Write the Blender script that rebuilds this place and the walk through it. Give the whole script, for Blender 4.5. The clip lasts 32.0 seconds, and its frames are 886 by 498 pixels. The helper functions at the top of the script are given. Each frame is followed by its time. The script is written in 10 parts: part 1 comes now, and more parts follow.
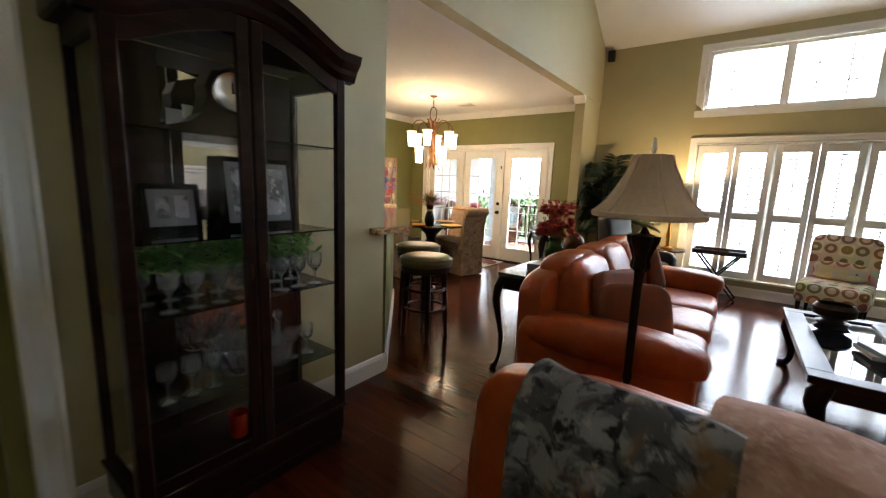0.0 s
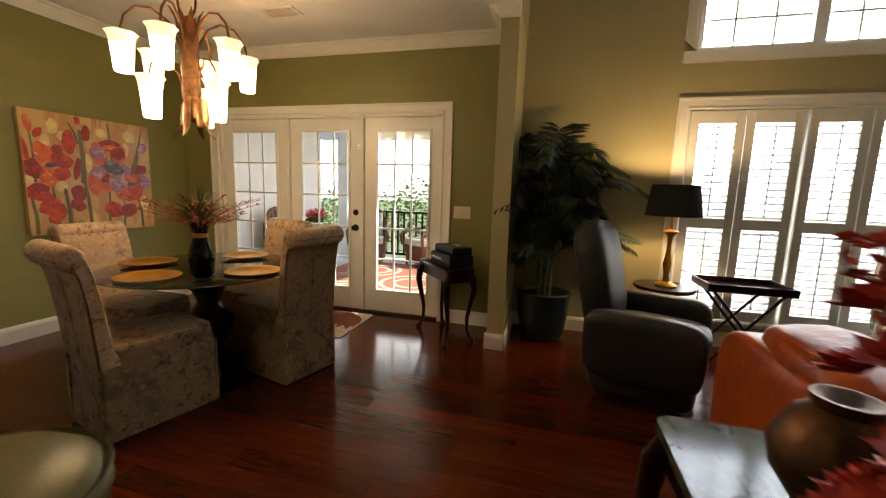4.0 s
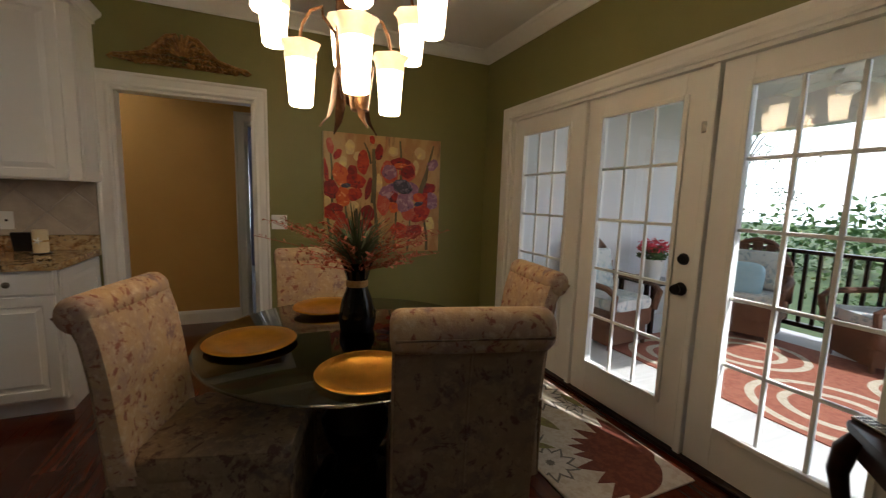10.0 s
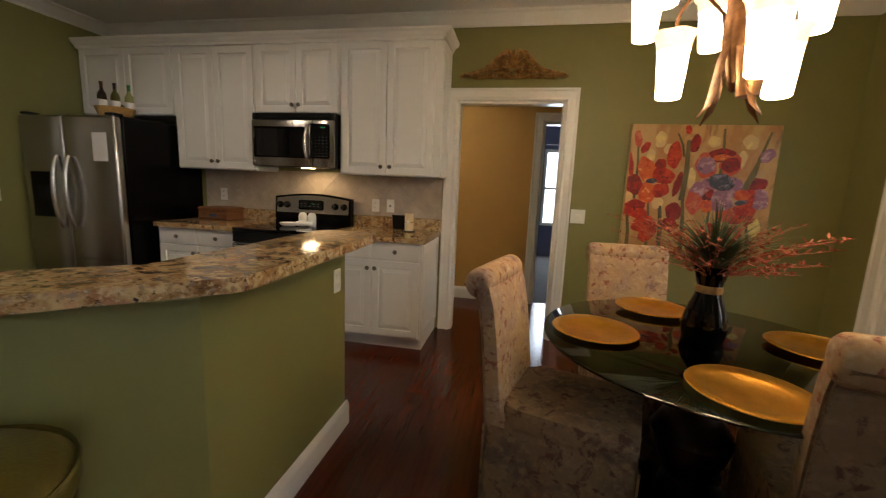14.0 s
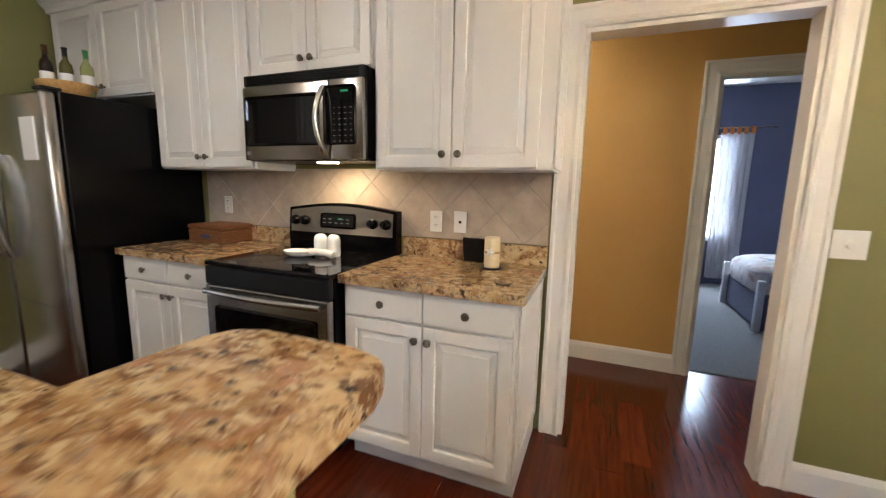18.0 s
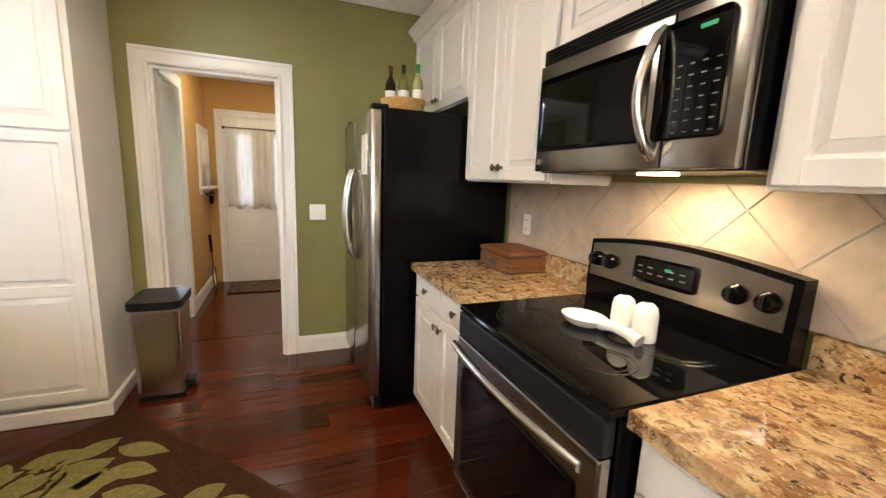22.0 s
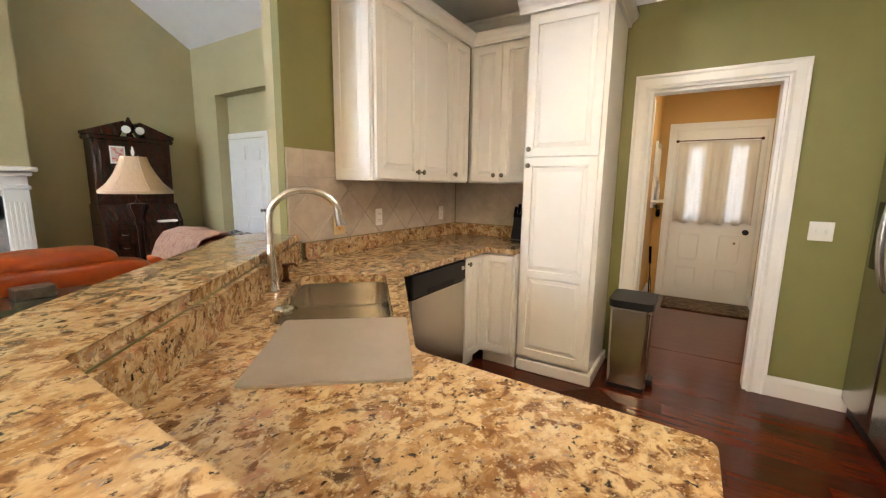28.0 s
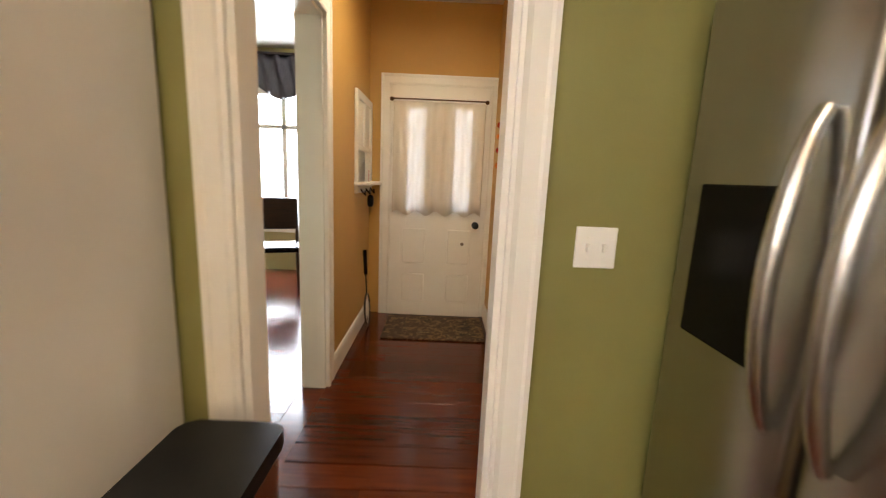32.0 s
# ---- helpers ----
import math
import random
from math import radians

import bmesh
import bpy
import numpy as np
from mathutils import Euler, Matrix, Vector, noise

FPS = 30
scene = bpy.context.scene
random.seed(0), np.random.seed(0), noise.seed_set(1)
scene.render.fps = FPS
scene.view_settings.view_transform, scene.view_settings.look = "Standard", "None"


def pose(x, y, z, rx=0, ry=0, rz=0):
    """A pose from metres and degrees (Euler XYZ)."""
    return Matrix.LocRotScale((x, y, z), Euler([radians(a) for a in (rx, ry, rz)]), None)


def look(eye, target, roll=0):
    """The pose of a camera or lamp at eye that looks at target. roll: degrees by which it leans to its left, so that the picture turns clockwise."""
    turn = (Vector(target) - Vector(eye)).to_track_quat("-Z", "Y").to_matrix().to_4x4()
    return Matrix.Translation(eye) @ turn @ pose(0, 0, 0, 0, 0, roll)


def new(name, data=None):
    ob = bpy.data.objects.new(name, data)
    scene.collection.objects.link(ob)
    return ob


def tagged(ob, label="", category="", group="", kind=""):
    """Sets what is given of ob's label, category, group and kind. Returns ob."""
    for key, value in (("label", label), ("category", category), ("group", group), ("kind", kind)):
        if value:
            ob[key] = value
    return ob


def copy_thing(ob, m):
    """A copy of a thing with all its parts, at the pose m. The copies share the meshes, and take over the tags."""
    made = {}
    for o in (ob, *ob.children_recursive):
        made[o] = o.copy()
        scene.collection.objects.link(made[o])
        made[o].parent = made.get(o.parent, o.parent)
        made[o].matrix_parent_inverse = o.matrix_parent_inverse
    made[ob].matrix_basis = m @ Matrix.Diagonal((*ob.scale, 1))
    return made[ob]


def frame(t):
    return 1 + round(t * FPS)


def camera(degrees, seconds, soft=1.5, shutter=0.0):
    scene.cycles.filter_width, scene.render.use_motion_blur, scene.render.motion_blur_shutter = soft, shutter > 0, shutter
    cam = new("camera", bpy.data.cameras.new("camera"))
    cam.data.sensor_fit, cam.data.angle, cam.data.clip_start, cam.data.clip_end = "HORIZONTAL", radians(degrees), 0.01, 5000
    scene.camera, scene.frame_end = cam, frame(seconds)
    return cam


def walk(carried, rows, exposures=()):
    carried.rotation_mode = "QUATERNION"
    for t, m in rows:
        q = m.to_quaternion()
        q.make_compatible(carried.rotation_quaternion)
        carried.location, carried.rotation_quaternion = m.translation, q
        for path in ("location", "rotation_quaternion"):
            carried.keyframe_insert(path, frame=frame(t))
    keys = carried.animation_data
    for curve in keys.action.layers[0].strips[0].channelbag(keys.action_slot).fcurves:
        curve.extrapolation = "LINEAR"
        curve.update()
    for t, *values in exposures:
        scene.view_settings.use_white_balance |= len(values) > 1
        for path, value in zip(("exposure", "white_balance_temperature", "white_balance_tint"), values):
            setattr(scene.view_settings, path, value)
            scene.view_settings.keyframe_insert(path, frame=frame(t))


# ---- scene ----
cam = camera(96.0, 32.0, soft=1.2, shutter=0.35)
PATH = [
    (0, (5.767, -6.61, 1.378), (4.6, -5.018, 1.059), 2.2),
    (0.5, (5.484, -6.265, 1.376), (4.414, -4.606, 1.053), 3.1),
    (1, (5.225, -5.986, 1.375), (4.314, -4.238, 1.037), 1.3),
    (1.5, (5.015, -5.642, 1.365), (4.156, -3.864, 1.042), 1.4),
    (2, (4.763, -5.271, 1.355), (4.023, -3.441, 1.033), 2.2),
    (2.5, (4.532, -4.913, 1.352), (3.938, -3.035, 1.009), 1.7),
    (3, (4.369, -4.524, 1.33), (3.766, -2.64, 1.039), 1.0),
    (3.5, (4.239, -4.154, 1.314), (3.731, -2.24, 1.037), 1.8),
    (5.5, (3.812, -2.639, 1.333), (3.251, -0.753, 0.975), 1.5),
    (6, (3.862, -2.285, 1.347), (2.948, -0.532, 1.042), 3.0),
    (6.5, (3.699, -2.073, 1.292), (2.707, -0.351, 1.068), 4.0),
    (7, (3.637, -1.957, 1.351), (2.446, -0.372, 1.084), 2.0),
    (7.5, (3.583, -1.862, 1.339), (2.142, -0.506, 1.048), 1.9),
    (8, (3.584, -1.832, 1.336), (2.07, -0.553, 1.07), 1.8),
    (8.5, (3.576, -1.858, 1.327), (1.982, -0.675, 1.078), 1.3),
    (9, (3.562, -1.893, 1.33), (1.9, -0.806, 1.089), 1.8),
    (9.5, (3.541, -1.952, 1.321), (1.805, -0.989, 1.075), 1.9),
    (10, (3.523, -1.962, 1.337), (1.704, -1.168, 1.088), 1.7),
    (10.5, (3.5, -2.036, 1.336), (1.626, -1.39, 1.071), 1.8),
    (11, (3.494, -2.069, 1.338), (1.577, -1.571, 1.059), 2.1),
    (11.5, (3.485, -2.122, 1.332), (1.533, -1.785, 1.049), 2),
    (12, (3.466, -2.183, 1.322), (1.492, -1.983, 1.041), 2.2),
    (12.5, (3.476, -2.225, 1.322), (1.493, -2.15, 1.037), 2.2),
    (13, (3.508, -2.298, 1.325), (1.528, -2.368, 1.035), 2.1),
    (13.5, (3.512, -2.34, 1.325), (1.544, -2.557, 1.023), 2.7),
    (14, (3.52, -2.374, 1.325), (1.576, -2.737, 1.008), 2.4),
    (14.5, (3.535, -2.418, 1.325), (1.629, -2.947, 1.010), 2.3),
    (15, (3.554, -2.45, 1.325), (1.7, -3.137, 1.004), 2.2),
    (15.5, (3.556, -2.499, 1.322), (1.758, -3.311, 0.977), 2.4),
    (17.5, (2.491, -2.723, 1.302), (0.66, -3.44, 0.936), 2.1),
    (18, (2.071, -2.817, 1.307), (0.234, -3.544, 0.997), 1.2),
    (18.5, (1.694, -2.959, 1.353), (-0.099, -3.781, 1.022), 1.7),
    (19, (1.419, -3.124, 1.354), (-0.294, -4.104, 1.033), 2.8),
    (19.5, (1.222, -3.224, 1.352), (-0.249, -4.535, 1.008), 2.6),
    (20, (1.149, -3.26, 1.362), (-0.015, -4.85, 1.021), 2.1),
    (20.5, (1.204, -3.272, 1.364), (0.12, -4.923, 1.052), 2.6),
    (21, (1.24, -3.286, 1.371), (0.25, -4.995, 1.058), 2.8),
    (21.5, (1.271, -3.303, 1.371), (0.403, -5.075, 1.045), 2.6),
    (22, (1.306, -3.31, 1.375), (0.574, -5.141, 1.042), 2.1),
    (22.5, (1.311, -3.319, 1.346), (0.738, -5.209, 1.028), 2.1),
    (23, (1.352, -3.331, 1.349), (0.952, -5.264, 1.024), 1.9),
    (23.5, (1.395, -3.338, 1.354), (1.16, -5.298, 1.034), 1.9),
    (24, (1.449, -3.339, 1.353), (1.379, -5.31, 1.025), 1.4),
    (24.5, (1.513, -3.331, 1.351), (1.615, -5.301, 1.018), 0.9),
    (25, (1.565, -3.32, 1.35), (1.83, -5.275, 1.021), 1.0),
    (25.5, (1.616, -3.295, 1.352), (2.055, -5.218, 1.019), 1.1),
    (26, (1.659, -3.27, 1.353), (2.276, -5.145, 1.027), 1.2),
    (26.5, (1.703, -3.245, 1.358), (2.491, -5.056, 1.04), 1.1),
    (28.5, (1.765, -3.193, 1.347), (2.816, -4.866, 1.035), 0.8),
    (29, (1.657, -3.257, 1.34), (2.493, -5.048, 1.037), 0.7),
    (29.5, (1.522, -3.335, 1.338), (2.112, -5.218, 1.013), 1.5),
    (30, (1.461, -3.587, 1.296), (1.699, -5.534, 0.908), 2.3),
    (30.5, (1.438, -3.964, 1.301), (1.535, -5.919, 0.888), 1.7),
    (31, (1.4, -4.42, 1.309), (1.55, -6.375, 0.914), 2.4),
    (31.5, (1.477, -4.874, 1.316), (1.582, -6.831, 0.918), 2.0),
    (32, (1.512, -5.372, 1.29), (1.496, -7.34, 0.934), 2.5),
]
EXPOSURES = [(0, 2.1, 5700, 10), (1.5, 1.9, 6250, 10), (3.5, 1.4, 6600, 10), (5.5, 0.85, 6450, 10), (7, 0.5, 6100, 10), (8, 0.22, 5700, 10), (9, 0.2, 5500, 10), (10, 0.25, 5650, 10), (11, 0.85, 6050, 10), (13, 1.12, 6100, 10), (14, 1.05, 6050, 10), (15.5, 1.45, 5850, 10), (17.5, 2.18, 5350, 10), (19, 2.1, 5300, 10), (20, 2.12, 5350, 10), (21.5, 2.62, 5550, 10), (23, 2.9, 5750, 10), (26, 2.9, 5900, 10), (29, 2.72, 5850, 10), (31, 2.58, 5800, 11), (32, 2.7, 6350, 13)]
walk(cam, [(t, look(eye, target, roll)) for t, eye, target, roll in PATH], EXPOSURES)

# ---- world, sun, lamps, exposure ----
world = bpy.data.worlds.new("world")
scene.world = world
world.use_nodes = True
wn = world.node_tree.nodes
sky = wn.new("ShaderNodeTexSky")
sky.sky_type = "NISHITA"
sky.sun_disc = False
sky.sun_elevation = radians(45)
sky.sun_rotation = radians(74)
world.node_tree.links.new(sky.outputs[0], wn["Background"].inputs[0])
wn["Background"].inputs[1].default_value = 0.15


def lamp(name, kind, energy, m, color=(1, 1, 1), size=0.1, size_y=None):
    ob = new(name, bpy.data.lights.new(name, kind))
    ob.data.energy, ob.data.color = energy, color
    if kind == "AREA":
        ob.data.size = size
        if size_y:
            ob.data.shape, ob.data.size_y = "RECTANGLE", size_y
    elif kind == "POINT":
        ob.data.shadow_soft_size = size
    elif kind == "SUN":
        ob.data.angle = size
    ob.matrix_world = m
    return ob


lamp("sun", "SUN", 5.0, look((0, 0, 20), (-6.8, -2.0, 13.0)), (1, 0.95, 0.86), radians(0.5))
WARM = (1.0, 0.72, 0.42)
# daylight in the openings of the living room and the far rooms
lamp("window_daylight", "AREA", 17, pose(6.475, 0.42, 1.15, -90, 0, 0), (0.90, 0.95, 1.0), 2.4, 1.75)
lamp("transom_daylight", "AREA", 23, pose(6.475, 0.42, 2.92, -90, 0, 0), (0.90, 0.95, 1.0), 2.4, 0.75)
lamp("bedroom_window_daylight", "AREA", 9, pose(-4.40, -1.6, 1.3, 90, 0, -90), (0.85, 0.92, 1.0), 0.7, 1.3)
lamp("side_room_window_daylight", "AREA", 13, pose(3.485, -10.38, 1.2, 90, 0, 0), (0.9, 0.95, 1.0), 1.0, 1.3)
# dome lights on the kitchen and hall ceilings
lamp("kitchen_dome_lamp", "AREA", 4.2, pose(1.75, -4.75, 2.575), (1.0, 0.78, 0.55), 0.28)
# added to brighten the south hall, no fixture is known there
lamp("south_hall_added_lamp", "AREA", 2.2, pose(1.62, -7.75, 2.575), (1.0, 0.85, 0.58), 0.24)
# added to light the utility room, its ceiling is out of view
lamp("utility_room_added_lamp", "AREA", 3.0, pose(0.2, -8.2, 2.575), (1.0, 0.82, 0.60), 0.24)
lamp("west_hall_dome_lamp", "AREA", 4.5, pose(-0.6, -3.55, 2.575), (1.0, 0.80, 0.56), 0.24)


# ---- materials ----
def mat(name, color, rough=0.5, metal=0.0, color2=None, scale=6.0, detail=4.0, bump=0.0, bump_scale=60.0, rough2=None, stretch=(1, 1, 1), emit=None, strength=0.0, coat=0.0, spec=0.5, random_hue=0.0, contrast=(0.35, 0.65)):
    """A principled surface: two colours mixed by noise, fine relief, uneven gloss."""
    m = bpy.data.materials.new(name)
    m.use_nodes = True
    n, l = m.node_tree.nodes, m.node_tree.links
    b = n["Principled BSDF"]
    b.inputs["Base Color"].default_value = (*color, 1)
    b.inputs["Roughness"].default_value = rough
    b.inputs["Metallic"].default_value = metal
    b.inputs["Coat Weight"].default_value = coat
    b.inputs["Coat Roughness"].default_value = 0.12
    b.inputs["Specular IOR Level"].default_value = spec
    tc = n.new("ShaderNodeTexCoord")
    mp = n.new("ShaderNodeMapping")
    mp.inputs["Scale"].default_value = stretch
    l.new(tc.outputs["Object"], mp.inputs[0])
    if color2 or rough2 is not None:
        tex = n.new("ShaderNodeTexNoise")
        tex.inputs["Scale"].default_value = scale
        tex.inputs["Detail"].default_value = detail
        tex.inputs["Roughness"].default_value = 0.65
        l.new(mp.outputs[0], tex.inputs["Vector"])
        ramp = n.new("ShaderNodeMapRange")
        ramp.inputs["From Min"].default_value, ramp.inputs["From Max"].default_value = contrast
        l.new(tex.outputs["Fac"], ramp.inputs["Value"])
        if color2:
            mix = n.new("ShaderNodeMix")
            mix.data_type = "RGBA"
            mix.inputs["A"].default_value = (*color, 1)
            mix.inputs["B"].default_value = (*color2, 1)
            l.new(ramp.outputs[0], mix.inputs["Factor"])
            out = mix.outputs["Result"]
            if random_hue:
                info = n.new("ShaderNodeObjectInfo")
                hs = n.new("ShaderNodeHueSaturation")
                mr = n.new("ShaderNodeMapRange")
                mr.inputs["To Min"].default_value, mr.inputs["To Max"].default_value = 1 - random_hue, 1 + random_hue
                l.new(info.outputs["Random"], mr.inputs["Value"])
                l.new(mr.outputs[0], hs.inputs["Value"])
                l.new(out, hs.inputs["Color"])
                out = hs.outputs[0]
            l.new(out, b.inputs["Base Color"])
        if rough2 is not None:
            rr = n.new("ShaderNodeMapRange")
            rr.inputs["To Min"].default_value, rr.inputs["To Max"].default_value = rough, rough2
            l.new(tex.outputs["Fac"], rr.inputs["Value"])
            l.new(rr.outputs[0], b.inputs["Roughness"])
    if bump:
        bt = n.new("ShaderNodeTexNoise")
        bt.inputs["Scale"].default_value = bump_scale
        bt.inputs["Detail"].default_value = 3.0
        l.new(mp.outputs[0], bt.inputs["Vector"])
        bp = n.new("ShaderNodeBump")
        bp.inputs["Strength"].default_value = bump
        bp.inputs["Distance"].default_value = 0.01
        l.new(bt.outputs["Fac"], bp.inputs["Height"])
        l.new(bp.outputs[0], b.inputs["Normal"])
    if emit:
        b.inputs["Emission Color"].default_value = (*emit, 1)
        b.inputs["Emission Strength"].default_value = strength
    return m


def glass(name, tint=(1, 1, 1), rough=0.0):
    m = bpy.data.materials.new(name)
    m.use_nodes = True
    b = m.node_tree.nodes["Principled BSDF"]
    b.inputs["Base Color"].default_value = (*tint, 1)
    b.inputs["Roughness"].default_value = rough
    b.inputs["Transmission Weight"].default_value = 1.0
    b.inputs["IOR"].default_value = 1.45
    return m


GREEN = mat("green_wall_paint", (0.205, 0.195, 0.060), 0.5, color2=(0.225, 0.215, 0.070), scale=1.5, bump=0.08, bump_scale=220)
YELLOW = mat("khaki_wall_paint", (0.42, 0.37, 0.20), 0.6, color2=(0.45, 0.40, 0.22), scale=1.5, bump=0.08, bump_scale=220)
MUSTARD = mat("mustard_wall_paint", (0.52, 0.30, 0.075), 0.6, color2=(0.55, 0.33, 0.09), scale=1.5, bump=0.08, bump_scale=220)
BLUE = mat("slate_blue_wall_paint", (0.13, 0.14, 0.22), 0.6, color2=(0.15, 0.16, 0.24), scale=1.5, bump=0.06, bump_scale=220)
CEIL = mat("white_ceiling_paint", (0.78, 0.77, 0.74), 0.8, color2=(0.74, 0.73, 0.70), scale=2, bump=0.15, bump_scale=160)
TRIM = mat("white_gloss_trim", (0.80, 0.79, 0.75), 0.3, color2=(0.77, 0.75, 0.70), scale=3, bump=0.03, bump_scale=80)
CABW = mat("white_cabinet_thermofoil", (0.80, 0.78, 0.74), 0.33, color2=(0.77, 0.75, 0.70), scale=2.5, bump=0.02, bump_scale=60)
WOOD = mat("dark_cherry_floor_plank", (0.052, 0.0080, 0.0026), 0.11, color2=(0.098, 0.0175, 0.0042), scale=5, detail=8, stretch=(0.6, 9, 9), bump=0.03, bump_scale=30, rough2=0.20, random_hue=0.30, spec=0.36)
# the joined planks take their shade from each island, the single ones from each object
WOODREST = WOOD.copy()
WOODREST.name = "dark_cherry_floor_plank_field"
wr_nodes = WOODREST.node_tree.nodes
isl = wr_nodes.new("ShaderNodeNewGeometry")
rng_node = [q for q in wr_nodes if q.bl_idname == "ShaderNodeMapRange" and q.inputs["Value"].is_linked and q.inputs["Value"].links[0].from_node.bl_idname == "ShaderNodeObjectInfo"][0]
WOODREST.node_tree.links.new(isl.outputs["Random Per Island"], rng_node.inputs["Value"])


def layered(name, base, layers, rough=0.1, stretch=(1, 1, 1), coat=0.0, bump=0.0):
    """Colours laid over one another, each through its own noise: (colour, scale, low, high, distortion)."""
    m = bpy.data.materials.new(name)
    m.use_nodes = True
    n, l = m.node_tree.nodes, m.node_tree.links
    b = n["Principled BSDF"]
    b.inputs["Roughness"].default_value = rough
    b.inputs["Coat Weight"].default_value = coat
    tc, mp = n.new("ShaderNodeTexCoord"), n.new("ShaderNodeMapping")
    mp.inputs["Scale"].default_value = stretch
    l.new(tc.outputs["Object"], mp.inputs[0])
    out = None
    for k, (color, scale, low, high, dist) in enumerate(layers):
        t = n.new("ShaderNodeTexNoise")
        t.noise_dimensions = "4D"
        t.inputs["W"].default_value = 3.7 * k
        t.inputs["Scale"].default_value = scale
        t.inputs["Detail"].default_value = 5
        t.inputs["Roughness"].default_value = 0.6
        t.inputs["Distortion"].default_value = dist
        l.new(mp.outputs[0], t.inputs["Vector"])
        r = n.new("ShaderNodeMapRange")
        r.inputs["From Min"].default_value, r.inputs["From Max"].default_value = low, high
        l.new(t.outputs["Fac"], r.inputs["Value"])
        x = n.new("ShaderNodeMix")
        x.data_type = "RGBA"
        x.inputs["B"].default_value = (*color, 1)
        if out is None:
            x.inputs["A"].default_value = (*base, 1)
        else:
            l.new(out, x.inputs["A"])
        l.new(r.outputs[0], x.inputs["Factor"])
        out = x.outputs["Result"]
    l.new(out, b.inputs["Base Color"])
    if bump:
        bp = n.new("ShaderNodeBump")
        bp.inputs["Strength"].default_value = bump
        bp.inputs["Distance"].default_value = 0.01
        l.new(t.outputs["Fac"], bp.inputs["Height"])
        l.new(bp.outputs[0], b.inputs["Normal"])
    return m


GRANITE = layered("golden_brown_granite", (0.34, 0.20, 0.08), [
    ((0.21, 0.105, 0.04), 4.5, 0.44, 0.64, 1.4), ((0.52, 0.375, 0.19), 14, 0.45, 0.57, 0.8), ((0.40, 0.21, 0.12), 7, 0.54, 0.64, 0.8), ((0.56, 0.43, 0.24), 32, 0.52, 0.60, 0.5),
    ((0.17, 0.085, 0.035), 24, 0.54, 0.61, 0.9), ((0.30, 0.23, 0.16), 50, 0.56, 0.64, 0.2), ((0.03, 0.022, 0.016), 56, 0.59, 0.65, 0.5), ((0.10, 0.06, 0.035), 12, 0.61, 0.69, 1.0), ((0.58, 0.46, 0.28), 120, 0.58, 0.66, 0)], 0.08, (1.1, 0.9, 1))
SINKSTEEL = mat("bright_sink_steel", (0.60, 0.565, 0.50), 0.16, 1.0, color2=(0.54, 0.51, 0.45), scale=60, stretch=(1, 0.08, 1), rough2=0.26)
SOFTSTEEL = mat("soft_brushed_steel", (0.58, 0.53, 0.46), 0.22, 1.0, color2=(0.53, 0.49, 0.43), scale=130, stretch=(1, 1, 0.03), rough2=0.28)
STEEL = mat("brushed_stainless_steel", (0.39, 0.375, 0.345), 0.22, 1.0, color2=(0.40, 0.38, 0.35), scale=130, stretch=(1, 1, 0.03), rough2=0.28)
BLACK = mat("black_appliance_enamel", (0.002, 0.002, 0.0024), 0.22, color2=(0.003, 0.003, 0.0035), scale=8, bump=0.04, bump_scale=300, spec=0.12)
BLACKGLASS = mat("black_ceramic_glass", (0.003, 0.003, 0.0035), 0.04, spec=0.3)
DARKWOOD = mat("dark_mahogany", (0.010, 0.004, 0.0027), 0.28, spec=0.2, color2=(0.022, 0.008, 0.0045), scale=6, stretch=(1, 1, 8), bump=0.03)
LEATHER = mat("cognac_leather", (0.42, 0.078, 0.007), 0.26, spec=0.4, color2=(0.30, 0.046, 0.004), scale=7, bump=0.35, bump_scale=22, rough2=0.34)
TILE = mat("travertine_tile", (0.50, 0.43, 0.34), 0.4, color2=(0.40, 0.33, 0.26), scale=9, detail=6, bump=0.06, bump_scale=40, random_hue=0.06)
GROUT = mat("grey_grout", (0.42, 0.38, 0.33), 0.9, color2=(0.36, 0.33, 0.29), scale=30)
GOLD = mat("gold_charger_lacquer", (0.80, 0.42, 0.05), 0.25, 0.9, color2=(0.66, 0.33, 0.035), scale=12, rough2=0.4)
CHAIRF = layered("floral_tapestry_fabric", (0.46, 0.31, 0.16), [((0.36, 0.24, 0.18), 5, 0.45, 0.6, 0.5), ((0.26, 0.10, 0.06), 10, 0.55, 0.60, 3.0), ((0.24, 0.15, 0.13), 7, 0.57, 0.66, 1.5), ((0.55, 0.42, 0.27), 40, 0.5, 0.7, 0)], 0.9, bump=0.25)
CHAIRB = layered("greige_chenille_fabric", (0.29, 0.195, 0.105), [((0.17, 0.115, 0.08), 6, 0.45, 0.6, 0.5), ((0.13, 0.065, 0.045), 9, 0.55, 0.61, 2.5), ((0.36, 0.25, 0.14), 30, 0.5, 0.65, 0)], 0.9, bump=0.25)
PEWTER = mat("dark_pewter", (0.24, 0.21, 0.17), 0.3, 1.0, color2=(0.14, 0.12, 0.095), scale=60)
CHROME = mat("satin_nickel", (0.62, 0.60, 0.56), 0.2, 1.0, color2=(0.55, 0.53, 0.50), scale=30, rough2=0.3)
BRONZE = mat("aged_bronze", (0.065, 0.028, 0.011), 0.42, 0.8, color2=(0.14, 0.066, 0.025), scale=20, bump=0.1)
CERAMIC = mat("white_glazed_ceramic", (0.82, 0.81, 0.78), 0.15, color2=(0.78, 0.77, 0.74), scale=8)
PLATE = mat("white_switch_plastic", (0.80, 0.79, 0.76), 0.35, color2=(0.78, 0.77, 0.73), scale=10)
